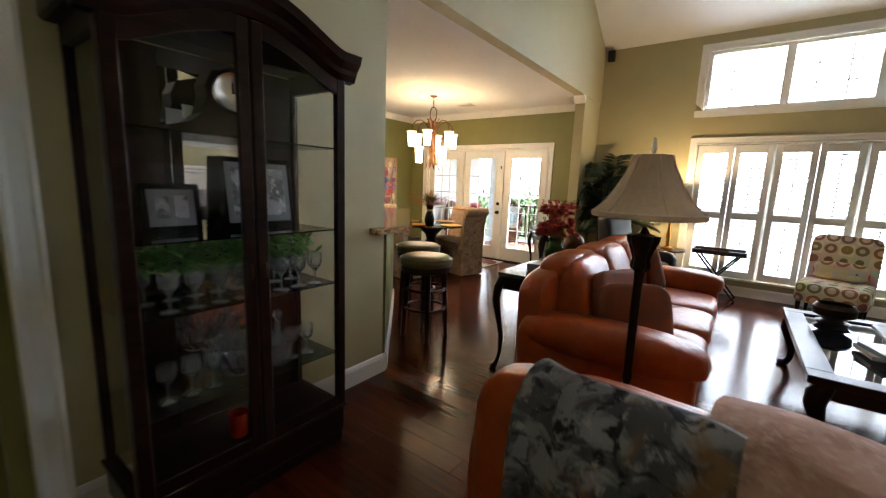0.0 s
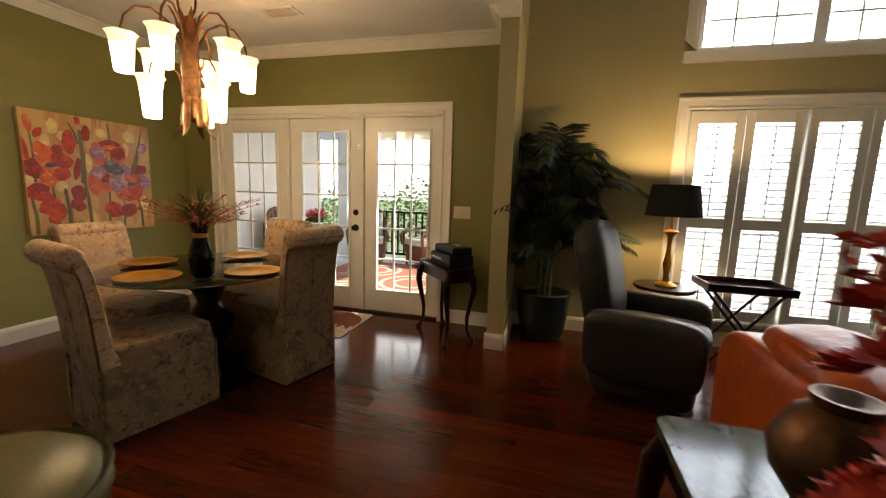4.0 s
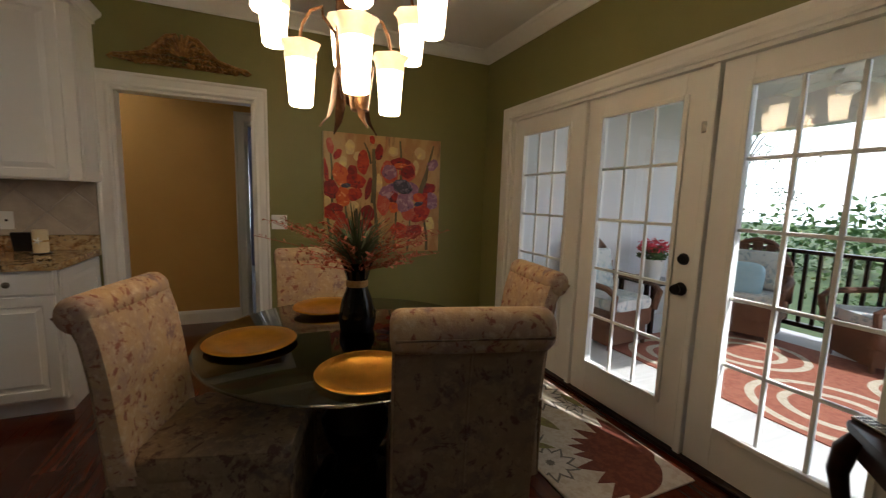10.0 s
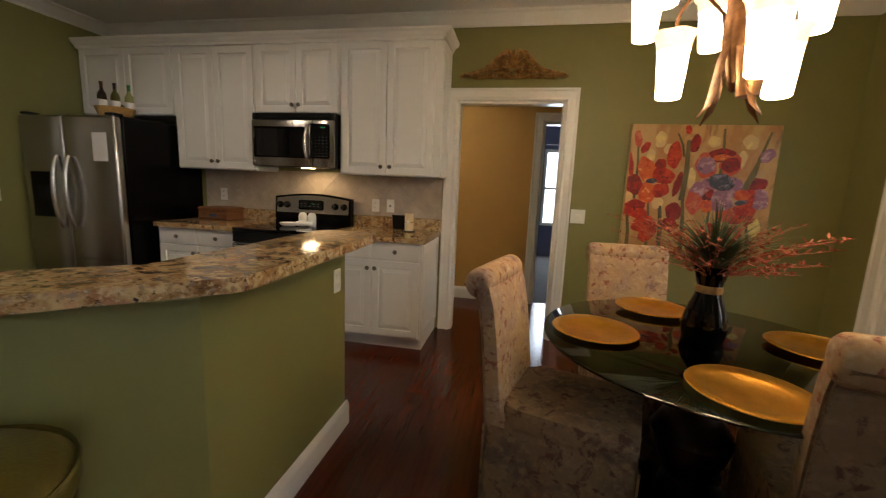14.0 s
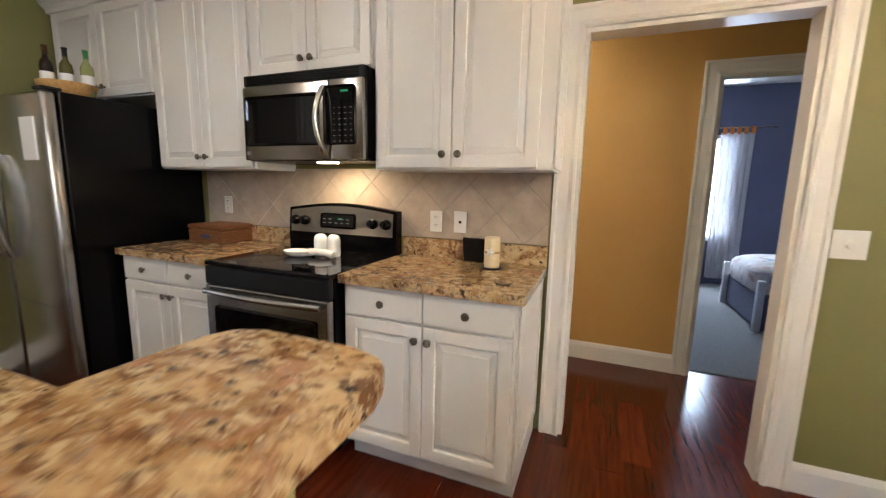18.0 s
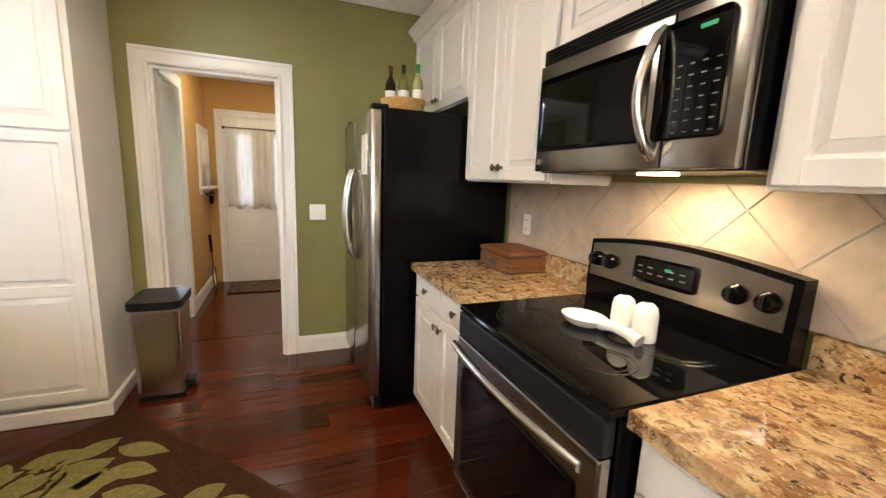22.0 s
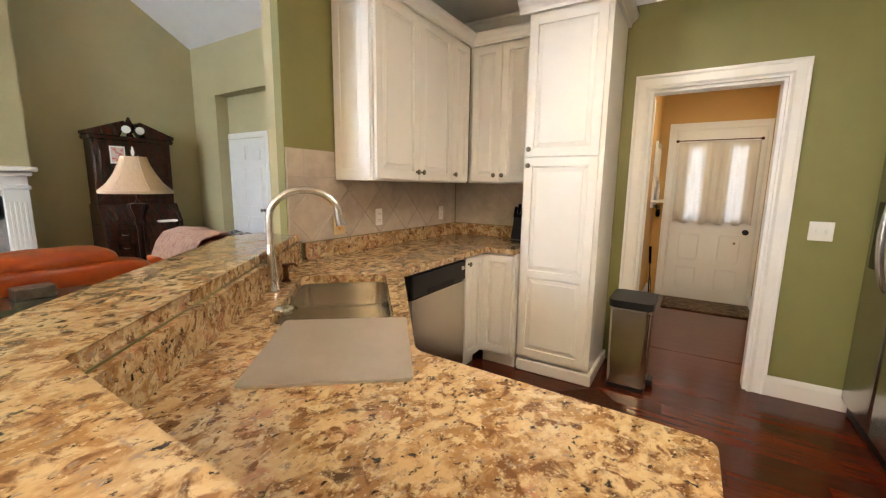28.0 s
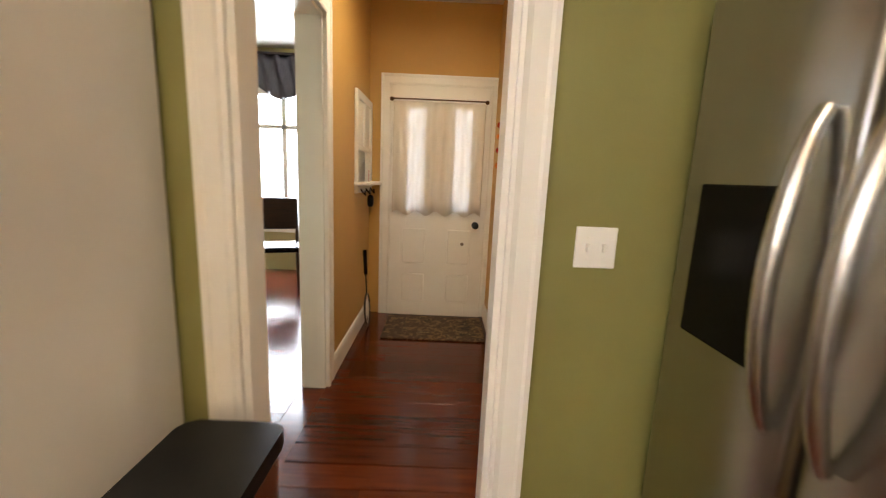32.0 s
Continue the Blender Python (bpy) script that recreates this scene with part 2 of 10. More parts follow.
ALMOND = mat("almond_switch_plastic", (0.62, 0.55, 0.42), 0.35, color2=(0.60, 0.53, 0.40), scale=10)
PLASTIC = mat("black_plastic", (0.008, 0.008, 0.009), 0.4, color2=(0.012, 0.012, 0.012), spec=0.2, scale=12, bump=0.05, bump_scale=200)
LEGEND = mat("grey_key_print", (0.16, 0.16, 0.16), 0.5, color2=(0.12, 0.12, 0.12), scale=40)
GLASS = glass("clear_glass")
THINGLASS = glass("thin_antique_glass")
THINGLASS.node_tree.nodes["Principled BSDF"].inputs["IOR"].default_value = 1.3
GREENGLASS = glass("green_tinted_glass", (0.16, 0.19, 0.17))
TABLEGLASS = glass("smoky_table_glass", (0.07, 0.085, 0.065))
WICKER = mat("woven_brown_wicker", (0.06, 0.02, 0.008), 0.6, color2=(0.17, 0.07, 0.025), scale=90, stretch=(1, 1, 3), bump=0.6, bump_scale=120)
STRAW = mat("golden_straw_basket", (0.55, 0.34, 0.11), 0.7, color2=(0.40, 0.22, 0.06), scale=80, bump=0.6, bump_scale=120)
PAPER = mat("white_paper", (0.80, 0.79, 0.76), 0.8, color2=(0.76, 0.75, 0.72), scale=5)
SHADEGLOW = mat("glowing_alabaster_glass", (0.85, 0.70, 0.45), 0.4, color2=(0.75, 0.52, 0.25), scale=14, emit=(1.0, 0.72, 0.40), strength=9.0)
# the same glass with a weaker glow, paints the light's fall-off at the rim
SHADERIM = mat("dim_glow_alabaster_rim", (0.85, 0.70, 0.45), 0.4, color2=(0.75, 0.52, 0.25), scale=14, emit=(1.0, 0.78, 0.42), strength=0.55)
# no bulb inside: emission painted bright in the lower half, fading towards the open top
sg_nodes, sg_links = SHADEGLOW.node_tree.nodes, SHADEGLOW.node_tree.links
sg_tc, sg_sep, sg_ramp = sg_nodes.new("ShaderNodeTexCoord"), sg_nodes.new("ShaderNodeSeparateXYZ"), sg_nodes.new("ShaderNodeMapRange")
sg_ramp.interpolation_type = "SMOOTHSTEP"
sg_ramp.inputs["From Min"].default_value, sg_ramp.inputs["From Max"].default_value = 0.38, 0.95
sg_ramp.inputs["To Min"].default_value, sg_ramp.inputs["To Max"].default_value = 13.0, 0.7
sg_links.new(sg_tc.outputs["Generated"], sg_sep.inputs[0])
sg_links.new(sg_sep.outputs["Z"], sg_ramp.inputs["Value"])
sg_links.new(sg_ramp.outputs[0], sg_nodes["Principled BSDF"].inputs["Emission Strength"])
DISPLAY = mat("green_led_digits", (0.01, 0.05, 0.02), 0.3, emit=(0.05, 0.9, 0.25), strength=0.05)
LAMPGLOW = mat("microwave_lamp_lens", (0.9, 0.8, 0.6), 0.4, emit=(1.0, 0.72, 0.36), strength=6.0)


# ---- mesh helpers ----
def box(bm, x0, x1, y0, y1, z0, z1, bev=0.0, seg=1):
    vs = [bm.verts.new((x, y, z)) for x in (x0, x1) for y in (y0, y1) for z in (z0, z1)]
    fs = [bm.faces.new([vs[i] for i in q]) for q in ((0, 1, 3, 2), (4, 6, 7, 5), (0, 4, 5, 1), (2, 3, 7, 6), (0, 2, 6, 4), (1, 5, 7, 3))]
    if bev > 0:
        bmesh.ops.bevel(bm, geom=list({e for f in fs for e in f.edges}), offset=bev, segments=seg, profile=0.5, affect="EDGES")
    return bm


def boxbm(*a, **k):
    return box(bmesh.new(), *a, **k)


def prism(bm, poly, z0, z1, bev=0.0, seg=2):
    """An upright prism over a polygon given anticlockwise."""
    lo = [bm.verts.new((x, y, z0)) for x, y in poly]
    hi = [bm.verts.new((x, y, z1)) for x, y in poly]
    n = len(poly)
    fs = [bm.faces.new(lo[::-1]), bm.faces.new(hi)]
    fs += [bm.faces.new((lo[i], lo[(i + 1) % n], hi[(i + 1) % n], hi[i])) for i in range(n)]
    if bev > 0:
        es = list({e for f in fs[:2] for e in f.edges})
        bmesh.ops.bevel(bm, geom=es, offset=bev, segments=seg, profile=0.5, affect="EDGES")
    return bm


def extrude_profile(bm, prof, a, b, side=None, close=True):
    """Runs a profile of (out, up) points from point a to point b; out is to the left of the way."""
    a, b = Vector(a), Vector(b)
    way = (b - a).normalized()
    out = Vector((-way.y, way.x, 0)) if side is None else Vector(side)
    rings = [[bm.verts.new(p + out * o + Vector((0, 0, u))) for o, u in prof] for p in (a, b)]
    n = len(prof)
    for i in range(n):
        bm.faces.new((rings[0][i], rings[0][(i + 1) % n], rings[1][(i + 1) % n], rings[1][i]))
    bm.faces.new(rings[0][::-1])
    bm.faces.new(rings[1])
    return bm


def lathe(bm, prof, seg=24, c=(0, 0, 0), wob=None):
    """Turns a profile of (radius, height) points round an upright axis; wob(angle, height) scales the radius."""
    rings = []
    for r, z in prof:
        if r < 1e-5:
            rings.append([bm.verts.new((c[0], c[1], c[2] + z))])
        else:
            ring = []
            for i in range(seg):
                a = 2 * math.pi * i / seg
                k = r * (wob(a, z) if wob else 1)
                ring.append(bm.verts.new((c[0] + k * math.cos(a), c[1] + k * math.sin(a), c[2] + z)))
            rings.append(ring)
    for p, q in zip(rings, rings[1:]):
        for i in range(seg):
            j = (i + 1) % seg
            if len(p) == 1 and len(q) == 1:
                continue
            if len(p) == 1:
                bm.faces.new((p[0], q[j], q[i]))
            elif len(q) == 1:
                bm.faces.new((p[i], p[j], q[0]))
            else:
                bm.faces.new((p[i], p[j], q[j], q[i]))
    return bm


def tube(bm, pts, rad, seg=8, caps=True):
    """A round tube along points; rad is one radius or one for each point."""
    pts = [Vector(p) for p in pts]
    rads = rad if isinstance(rad, (list, tuple)) else [rad] * len(pts)
    rings, up = [], Vector((0, 0, 1))
    for i, p in enumerate(pts):
        d = (pts[min(i + 1, len(pts) - 1)] - pts[max(i - 1, 0)]).normalized()
        s = d.cross(up)
        if s.length < 1e-3:
            s = d.cross(Vector((1, 0, 0)))
        s.normalize()
        t = s.cross(d)
        up = t
        rings.append([bm.verts.new(p + rads[i] * (math.cos(2 * math.pi * k / seg) * s + math.sin(2 * math.pi * k / seg) * t)) for k in range(seg)])
    for a, b in zip(rings, rings[1:]):
        for k in range(seg):
            bm.faces.new((a[k], a[(k + 1) % seg], b[(k + 1) % seg], b[k]))
    if caps:
        bm.faces.new(rings[0][::-1])
        bm.faces.new(rings[-1])
    return bm


def moved(bm, m, start=0):
    bmesh.ops.transform(bm, matrix=m, verts=list(bm.verts)[start:])
    return bm


def mesh_of(name, bm, material, smooth=False, angle=None):
    bmesh.ops.recalc_face_normals(bm, faces=bm.faces)
    me = bpy.data.meshes.new(name)
    bm.to_mesh(me)
    bm.free()
    me.materials.append(material)
    if smooth:
        me.shade_smooth()
        if angle:
            me.set_sharp_from_angle(angle=radians(angle))
    return me


def part(name, bm, material, parent, label="", smooth=False, angle=40, m=None):
    ob = new(name, mesh_of(name, bm, material, smooth, angle))
    ob.parent = parent
    if m is not None:
        ob.matrix_basis = m
    return tagged(ob, label) if label else ob


def thing(name, m, label, category, group=""):
    ob = new(name)
    ob.empty_display_size = 0.1
    ob.matrix_world = m
    return tagged(ob, label, category, group)


def single(name, bm, material, label, category, smooth=False, angle=40, group="", m=None):
    ob = new(name, mesh_of(name, bm, material, smooth, angle))
    if m is not None:
        ob.matrix_world = m
    return tagged(ob, label, category, group)


def setting(name, bm, material, label="", category="", smooth=False):
    ob = new(name, mesh_of(name, bm, material, smooth, 30))
    return tagged(ob, label, category, "", "structure")


# ---- plan ----
CEILING = 2.72
N_LIV, S_LIV, E_LIV, EAVE = 0.19, -6.95, 9.07, 3.52
RIDGE_Y = (N_LIV + S_LIV) / 2
RIDGE = EAVE + 0.6 * (N_LIV - RIDGE_Y)
S_KIT = -6.48
WX0, WX1 = 3.66, 3.79
FD0, FD1, FDT = 0.45, 3.09, 2.04      # porch door opening
KD0, KD1, DT = -2.95, -2.06, 2.04     # kitchen doorway to the west hall
SD0, SD1 = 1.33, 2.08                 # kitchen doorway to the south hall

# floor sheet under the planks
setting("floor", box(boxbm(-1.2, E_LIV, S_LIV - 0.2, N_LIV + 0.1, -0.12, -0.004), 0.95, 6.3, -10.5, S_LIV - 0.2, -0.12, -0.004), WOOD, "dark cherry hardwood plank floor with a satin gloss", "floor")

# west wall of dining and kitchen, with its doorway
b = bmesh.new()
box(b, -0.12, 0, KD1, 0.12, 0, CEILING)
box(b, -0.12, 0, S_KIT - 0.12, KD0, 0, CEILING)
box(b, -0.12, 0, KD0, KD1, DT, CEILING)
setting("wall_west", b, GREEN, "olive green painted wall", "wall")
# north wall of the dining room
b = bmesh.new()
box(b, 0, FD0, 0, 0.12, 0, CEILING)
box(b, FD1, 3.64, 0, 0.12, 0, CEILING)
box(b, FD0, FD1, 0, 0.12, FDT, CEILING)
setting("wall_north_dining", b, GREEN, "olive green painted wall round the porch doors", "wall")
# south wall of the kitchen
b = bmesh.new()
box(b, 0, SD0, S_KIT - 0.12, S_KIT, 0, CEILING)
box(b, SD1, WX0, S_KIT - 0.12, S_KIT, 0, CEILING)
box(b, SD0, SD1, S_KIT - 0.12, S_KIT, DT, CEILING)
setting("wall_south_kitchen", b, GREEN, "sage green painted kitchen wall", "wall")
# wall between kitchen and living room, green inside and khaki outside
setting("wall_east_kitchen", boxbm(WX0, WX0 + 0.06, S_KIT, -4.62, 0, CEILING), GREEN, "sage green painted kitchen wall", "wall")
b = bmesh.new()
box(b, WX0 + 0.06, WX1, -6.42, -4.62, 0, CEILING)
box(b, WX0 + 0.06, WX1, -6.95, -6.42, 2.2, CEILING)
# pier at the porch side
box(b, 3.64, WX1 - 0.01, -0.55, N_LIV + 0.13, 0, CEILING)
setting("wall_west_living", b, YELLOW, "khaki painted wall and pier", "wall")
# gable over the wide opening, up to the vault
b = bmesh.new()
poly = [(N_LIV, CEILING), (N_LIV, EAVE), (RIDGE_Y, RIDGE), (S_LIV, EAVE), (S_LIV, CEILING)]
lo = [b.verts.new((WX0, y, z)) for y, z in poly]
hi = [b.verts.new((WX1, y, z)) for y, z in poly]
b.faces.new(lo), b.faces.new(hi[::-1])
for i in range(5):
    b.faces.new((lo[i], hi[i], hi[(i + 1) % 5], lo[(i + 1) % 5]))
setting("wall_gable_west", b, YELLOW, "khaki painted gable wall above the opening", "wall")
# living room north wall with two window openings
WIN0, WIN1, WINB, WINT, TRB, TRT = 5.19, 7.765, 0.24, 2.06, 2.53, 3.30
b = bmesh.new()
box(b, 3.78, WIN0, N_LIV, N_LIV + 0.14, 0, EAVE)
box(b, WIN1, E_LIV, N_LIV, N_LIV + 0.14, 0, EAVE)
box(b, WIN0, WIN1, N_LIV, N_LIV + 0.14, 0, WINB)
box(b, WIN0, WIN1, N_LIV, N_LIV + 0.14, WINT, TRB)
box(b, WIN0, WIN1, N_LIV, N_LIV + 0.14, TRT, EAVE)
setting("wall_north_living", b, YELLOW, "khaki painted wall round the shuttered windows", "wall")
b = bmesh.new()
poly = [(N_LIV + 0.14, 0), (N_LIV + 0.14, EAVE), (RIDGE_Y, RIDGE), (S_LIV - 0.4, EAVE), (S_LIV - 0.4, 0)]
lo = [b.verts.new((E_LIV, y, z)) for y, z in poly]
hi = [b.verts.new((E_LIV + 0.12, y, z)) for y, z in poly]
b.faces.new(lo), b.faces.new(hi[::-1])
for i in range(5):
    b.faces.new((lo[i], hi[i], hi[(i + 1) % 5], lo[(i + 1) % 5]))
setting("wall_east_living", b, YELLOW, "khaki painted gable wall", "wall")
b = bmesh.new()
box(b, 8.42, E_LIV, S_LIV - 0.2, S_LIV, 0, EAVE)
box(b, 7.0, 8.42, S_LIV - 0.2, S_LIV, 2.74, EAVE)
box(b, WX0, 7.0, S_LIV - 0.2, S_LIV, 0, EAVE)
box(b, 7.0, 8.42, S_LIV - 0.32, S_LIV - 0.2, 0, EAVE)
setting("wall_south_living", b, YELLOW, "khaki painted wall with a shallow recess", "wall")
# ceilings
setting("ceiling_dining_kitchen", boxbm(-0.12, WX0, S_KIT - 0.12, 0.12, CEILING, CEILING + 0.1), CEIL, "white painted flat ceiling", "ceiling")
b = bmesh.new()
for y in (N_LIV + 0.14, S_LIV - 0.2):
    z = EAVE - 0.6 * (abs(y - RIDGE_Y) - (N_LIV - RIDGE_Y))
    v = [b.verts.new(p) for p in ((WX0, y, z), (E_LIV + 0.12, y, z), (E_LIV + 0.12, RIDGE_Y, RIDGE), (WX0, RIDGE_Y, RIDGE))]
    w = [b.verts.new(p.co + Vector((0, 0, 0.1))) for p in v]
    b.faces.new(v), b.faces.new(w[::-1])
    for i in range(4):
        b.faces.new((v[i], w[i], w[(i + 1) % 4], v[(i + 1) % 4]))
setting("ceiling_living", b, CEIL, "white painted vaulted ceiling", "ceiling")
# west hall and blue bedroom beyond it
b = bmesh.new()
box(b, -1.22, -1.10, -4.6, -2.17, 0, CEILING)
box(b, -1.22, -1.10, -2.17, -1.35, 2.04, CEILING)
box(b, -1.22, -1.10, -1.35, 0.12, 0, CEILING)
box(b, -1.10, -0.12, -4.72, -4.6, 0, CEILING)
box(b, -1.10, -0.12, 0.0, 0.12, 0, CEILING)
setting("wall_hall_west", b, MUSTARD, "mustard yellow painted hall wall", "wall")
setting("ceiling_hall_west", boxbm(-1.22, -0.12, -4.72, 0.12, CEILING, CEILING + 0.1), CEIL, "white painted hall ceiling", "ceiling")
# south hall
b = bmesh.new()
box(b, 0.95, 1.07, -9.1, -7.68, 0, CEILING)
box(b, 0.95, 1.07, -7.68, -6.94, DT, CEILING)
box(b, 0.95, 1.07, -6.94, S_KIT - 0.12, 0, CEILING)
box(b, 2.17, 2.31, -9.1, -7.62, 0, CEILING)
box(b, 2.17, 2.31, -7.62, -6.72, 2.1, CEILING)
box(b, 2.17, 2.31, -6.72, S_KIT - 0.12, 0, CEILING)
box(b, 0.95, 2.31, -9.12, -9.0, 0, CEILING)
setting("wall_hall_south", b, MUSTARD, "mustard yellow painted hall wall", "wall")
setting("ceiling_hall_south", boxbm(0.95, 6.2, -10.5, S_KIT - 0.12, CEILING, CEILING + 0.1), CEIL, "white painted hall ceiling", "ceiling")


# ---- doors, casings, trim ----
CASING = [(0, 0), (0.022, 0), (0.026, 0.012), (0.018, 0.03), (0.018, 0.075), (0.024, 0.085), (0.024, 0.1), (0, 0.1)]


def casing(name, p0, p1, top, out, wall_name_label="white moulded door casing", base=0.0):
    """Moulded casing round an opening from p0 to p1 on a wall face; out points off the wall."""
    ob = new(name)
    tagged(ob, wall_name_label, "door casing", "", "structure")
    p0, p1, out = Vector((*p0, 0)), Vector((*p1, 0)), Vector((*out, 0))
    way = (p1 - p0).normalized()
    for p, d in ((p0, -1), (p1, 1)):
        b = bmesh.new()
        ring = []
        for z in (base, top):
            ring.append([b.verts.new(p + way * d * w + out * o + Vector((0, 0, z + (w if z else 0)))) for o, w in CASING])
        n = len(CASING)
        for i in range(n):
            b.faces.new((ring[0][i], ring[0][(i + 1) % n], ring[1][(i + 1) % n], ring[1][i]))
        b.faces.new(ring[0][::-1]), b.faces.new(ring[1])
        part("side_casing", b, TRIM, ob)
    b = bmesh.new()
    ring = [[b.verts.new(p + way * d * w + out * o + Vector((0, 0, top + w))) for o, w in CASING] for p, d in ((p0, -1), (p1, 1))]
    for i in range(n):
        b.faces.new((ring[0][i], ring[0][(i + 1) % n], ring[1][(i + 1) % n], ring[1][i]))
    b.faces.new(ring[0][::-1]), b.faces.new(ring[1])
    part("head_casing", b, TRIM, ob)
    return ob


def jamb(name, x0, x1, y0, y1, top, axis, t=0.02):
    """The lining of an opening through a wall; axis is the way along the wall."""
    ob = tagged(new(name), "white painted door jamb lining", "door jamb", "", "structure")
    if axis == "y":
        part("jamb_side", boxbm(x0, x1, y0, y0 + t, 0, top), TRIM, ob)
        part("jamb_side", boxbm(x0, x1, y1 - t, y1, 0, top), TRIM, ob)
        part("jamb_head", boxbm(x0, x1, y0 + t, y1 - t, top - t, top), TRIM, ob)
    else:
        part("jamb_side", boxbm(x0, x0 + t, y0, y1, 0, top), TRIM, ob)
        part("jamb_side", boxbm(x1 - t, x1, y0, y1, 0, top), TRIM, ob)
        part("jamb_head", boxbm(x0 + t, x1 - t, y0, y1, top - t, top), TRIM, ob)
    return ob


casing("door_casing_west", (0, KD0), (0, KD1), DT, (1, 0))
casing("door_casing_west_hall", (-0.12, KD1), (-0.12, KD0), DT, (-1, 0))
jamb("door_jamb_west", -0.12, 0, KD0, KD1, DT, "y")
casing("door_casing_south", (SD1, S_KIT), (SD0, S_KIT), DT, (0, 1))
casing("door_casing_south_hall", (SD0, S_KIT - 0.12), (SD1, S_KIT - 0.12), DT, (0, -1))
jamb("door_jamb_south", SD0, SD1, S_KIT - 0.12, S_KIT, DT, "x")
casing("door_casing_porch", (FD0, 0), (FD1 - 0.04, 0), FDT, (0, -1))
casing("door_casing_bedroom", (-1.10, -2.17), (-1.10, -1.35), DT, (1, 0))
jamb("door_jamb_bedroom", -1.22, -1.10, -2.17, -1.35, DT, "y")
casing("door_casing_far", (1.97, -9.0), (1.13, -9.0), DT, (0, 1))
casing("door_casing_side_room", (2.17, -7.62), (2.17, -6.72), 2.1, (-1, 0))
jamb("door_jamb_side_room", 2.17, 2.31, -7.62, -6.72, 2.1, "y")
casing("door_casing_utility", (1.07, -7.68), (1.07, -6.94), DT, (1, 0))
jamb("door_jamb_utility", 0.95, 1.07, -7.68, -6.94, DT, "y")
casing("opening_casing_foyer", (WX1, -6.95), (WX1, -6.42), 2.2, (1, 0))

BASE = [(0, 0), (0.018, 0), (0.018, 0.105), (0.012, 0.125), (0.006, 0.135), (0, 0.135)]
CROWN = [(0, 0), (0, -0.10), (0.012, -0.10), (0.018, -0.085), (0.05, -0.05), (0.075, -0.022), (0.09, -0.018), (0.10, -0.01), (0.10, 0)]


def runs(name, prof, z, lines, material, label, category):
    ob = tagged(new(name), label, category, "", "structure")
    for a, c in lines:
        part(category.replace(" ", "_") + "_run", extrude_profile(bmesh.new(), prof, (*a, z), (*c, z)), material, ob)
    return ob


runs("baseboard", BASE, 0, [
    ((0, 0), (0, KD1 + 0.1)), ((3.64, 0), (FD1 + 0.06, 0)), ((FD0 - 0.1, 0), (0, 0)), ((0, S_KIT), (SD0 - 0.1, S_KIT)),
    ((3.64, -0.57), (3.64, 0)), ((3.798, -0.55), (3.622, -0.55)), ((3.78, 0.19), (3.78, -0.568)), ((E_LIV, N_LIV), (3.80, N_LIV)),
    ((WX1, -4.60), (WX1, -6.32)), ((3.70, -4.62), (WX1 + 0.018, -4.62)), ((E_LIV, S_LIV), (E_LIV, -4.72)), ((8.42, S_LIV), (E_LIV, S_LIV)),
    ((-1.10, -2.27), (-1.10, -4.6)), ((-1.10, 0), (-1.10, -1.25)), ((1.07, -7.78), (1.07, -9.0)), ((2.17, -9.0), (2.17, -7.72))],
    TRIM, "white painted moulded baseboard", "baseboard")
runs("crown_moulding", CROWN, CEILING, [
    ((0, 0), (0, S_KIT)), ((3.64, 0), (0, 0)), ((0, S_KIT), (WX0, S_KIT)), ((WX0, S_KIT), (WX0, -4.62)), ((3.64, -0.56), (3.64, 0)), ((3.79, -0.55), (3.63, -0.55))],
    TRIM, "white painted crown moulding", "crown moulding")


# ---- kitchen cabinets ----
def raised_panel(x0, x1, z0, z1, t):
    """A raised field with a stepped bevel, facing -y."""
    b = bmesh.new()
    g = min(0.030, (x1 - x0) * 0.2)
    rings = []
    for d, y in ((0, -0.25 * t), (0.004, -0.36 * t), (g * 0.85, -0.72 * t), (g * 0.9, -0.92 * t)):
        rings.append([b.verts.new((x, y, z)) for x, z in ((x0 + d, z0 + d), (x1 - d, z0 + d), (x1 - d, z1 - d), (x0 + d, z1 - d))])
    b.faces.new(rings[-1])
    for p, q in zip(rings, rings[1:]):
        for i in range(4):
            b.faces.new((p[i], p[(i + 1) % 4], q[(i + 1) % 4], q[i]))
    return b


def panel_door(name, w, h, parent, m, spans=None, t=0.02, rail=0.055, paint=None):
    """A raised-panel front, its lower left corner at the origin, facing -y."""
    spans = spans or [(0, h)]
    door = part(name, boxbm(0.002, w - 0.002, -t * 0.25, 0, 0.002, h - 0.002), paint or CABW, parent, m=m)
    for x in (0, w - rail):
        part("stile", boxbm(x, x + rail, -t, 0, 0, h, bev=0.003, seg=2), paint or CABW, door)
    for z in sorted({z for p in spans for z in p}):
        z0 = max(0, z - rail / 2) if 0 < z < h else (0 if z == 0 else h - rail)
        part("rail", boxbm(rail - 0.002, w - rail + 0.002, -t + 0.0004, 0, z0, z0 + rail, bev=0.003, seg=2), paint or CABW, door)
    for z0, z1 in spans:
        part("raised_panel", raised_panel(rail + 0.008, w - rail - 0.008, z0 + (rail if z0 == 0 else rail / 2) + 0.008, z1 - (rail if z1 == h else rail / 2) - 0.008, t), paint or CABW, door)
    return door


def slab_front(w, h, t=0.02):
    b = boxbm(0, w, -t, 0, 0, h, bev=0.006, seg=2)
    box(b, 0.018, w - 0.018, -t - 0.0015, -t + 0.002, 0.018, h - 0.018, 0.001)
    return b


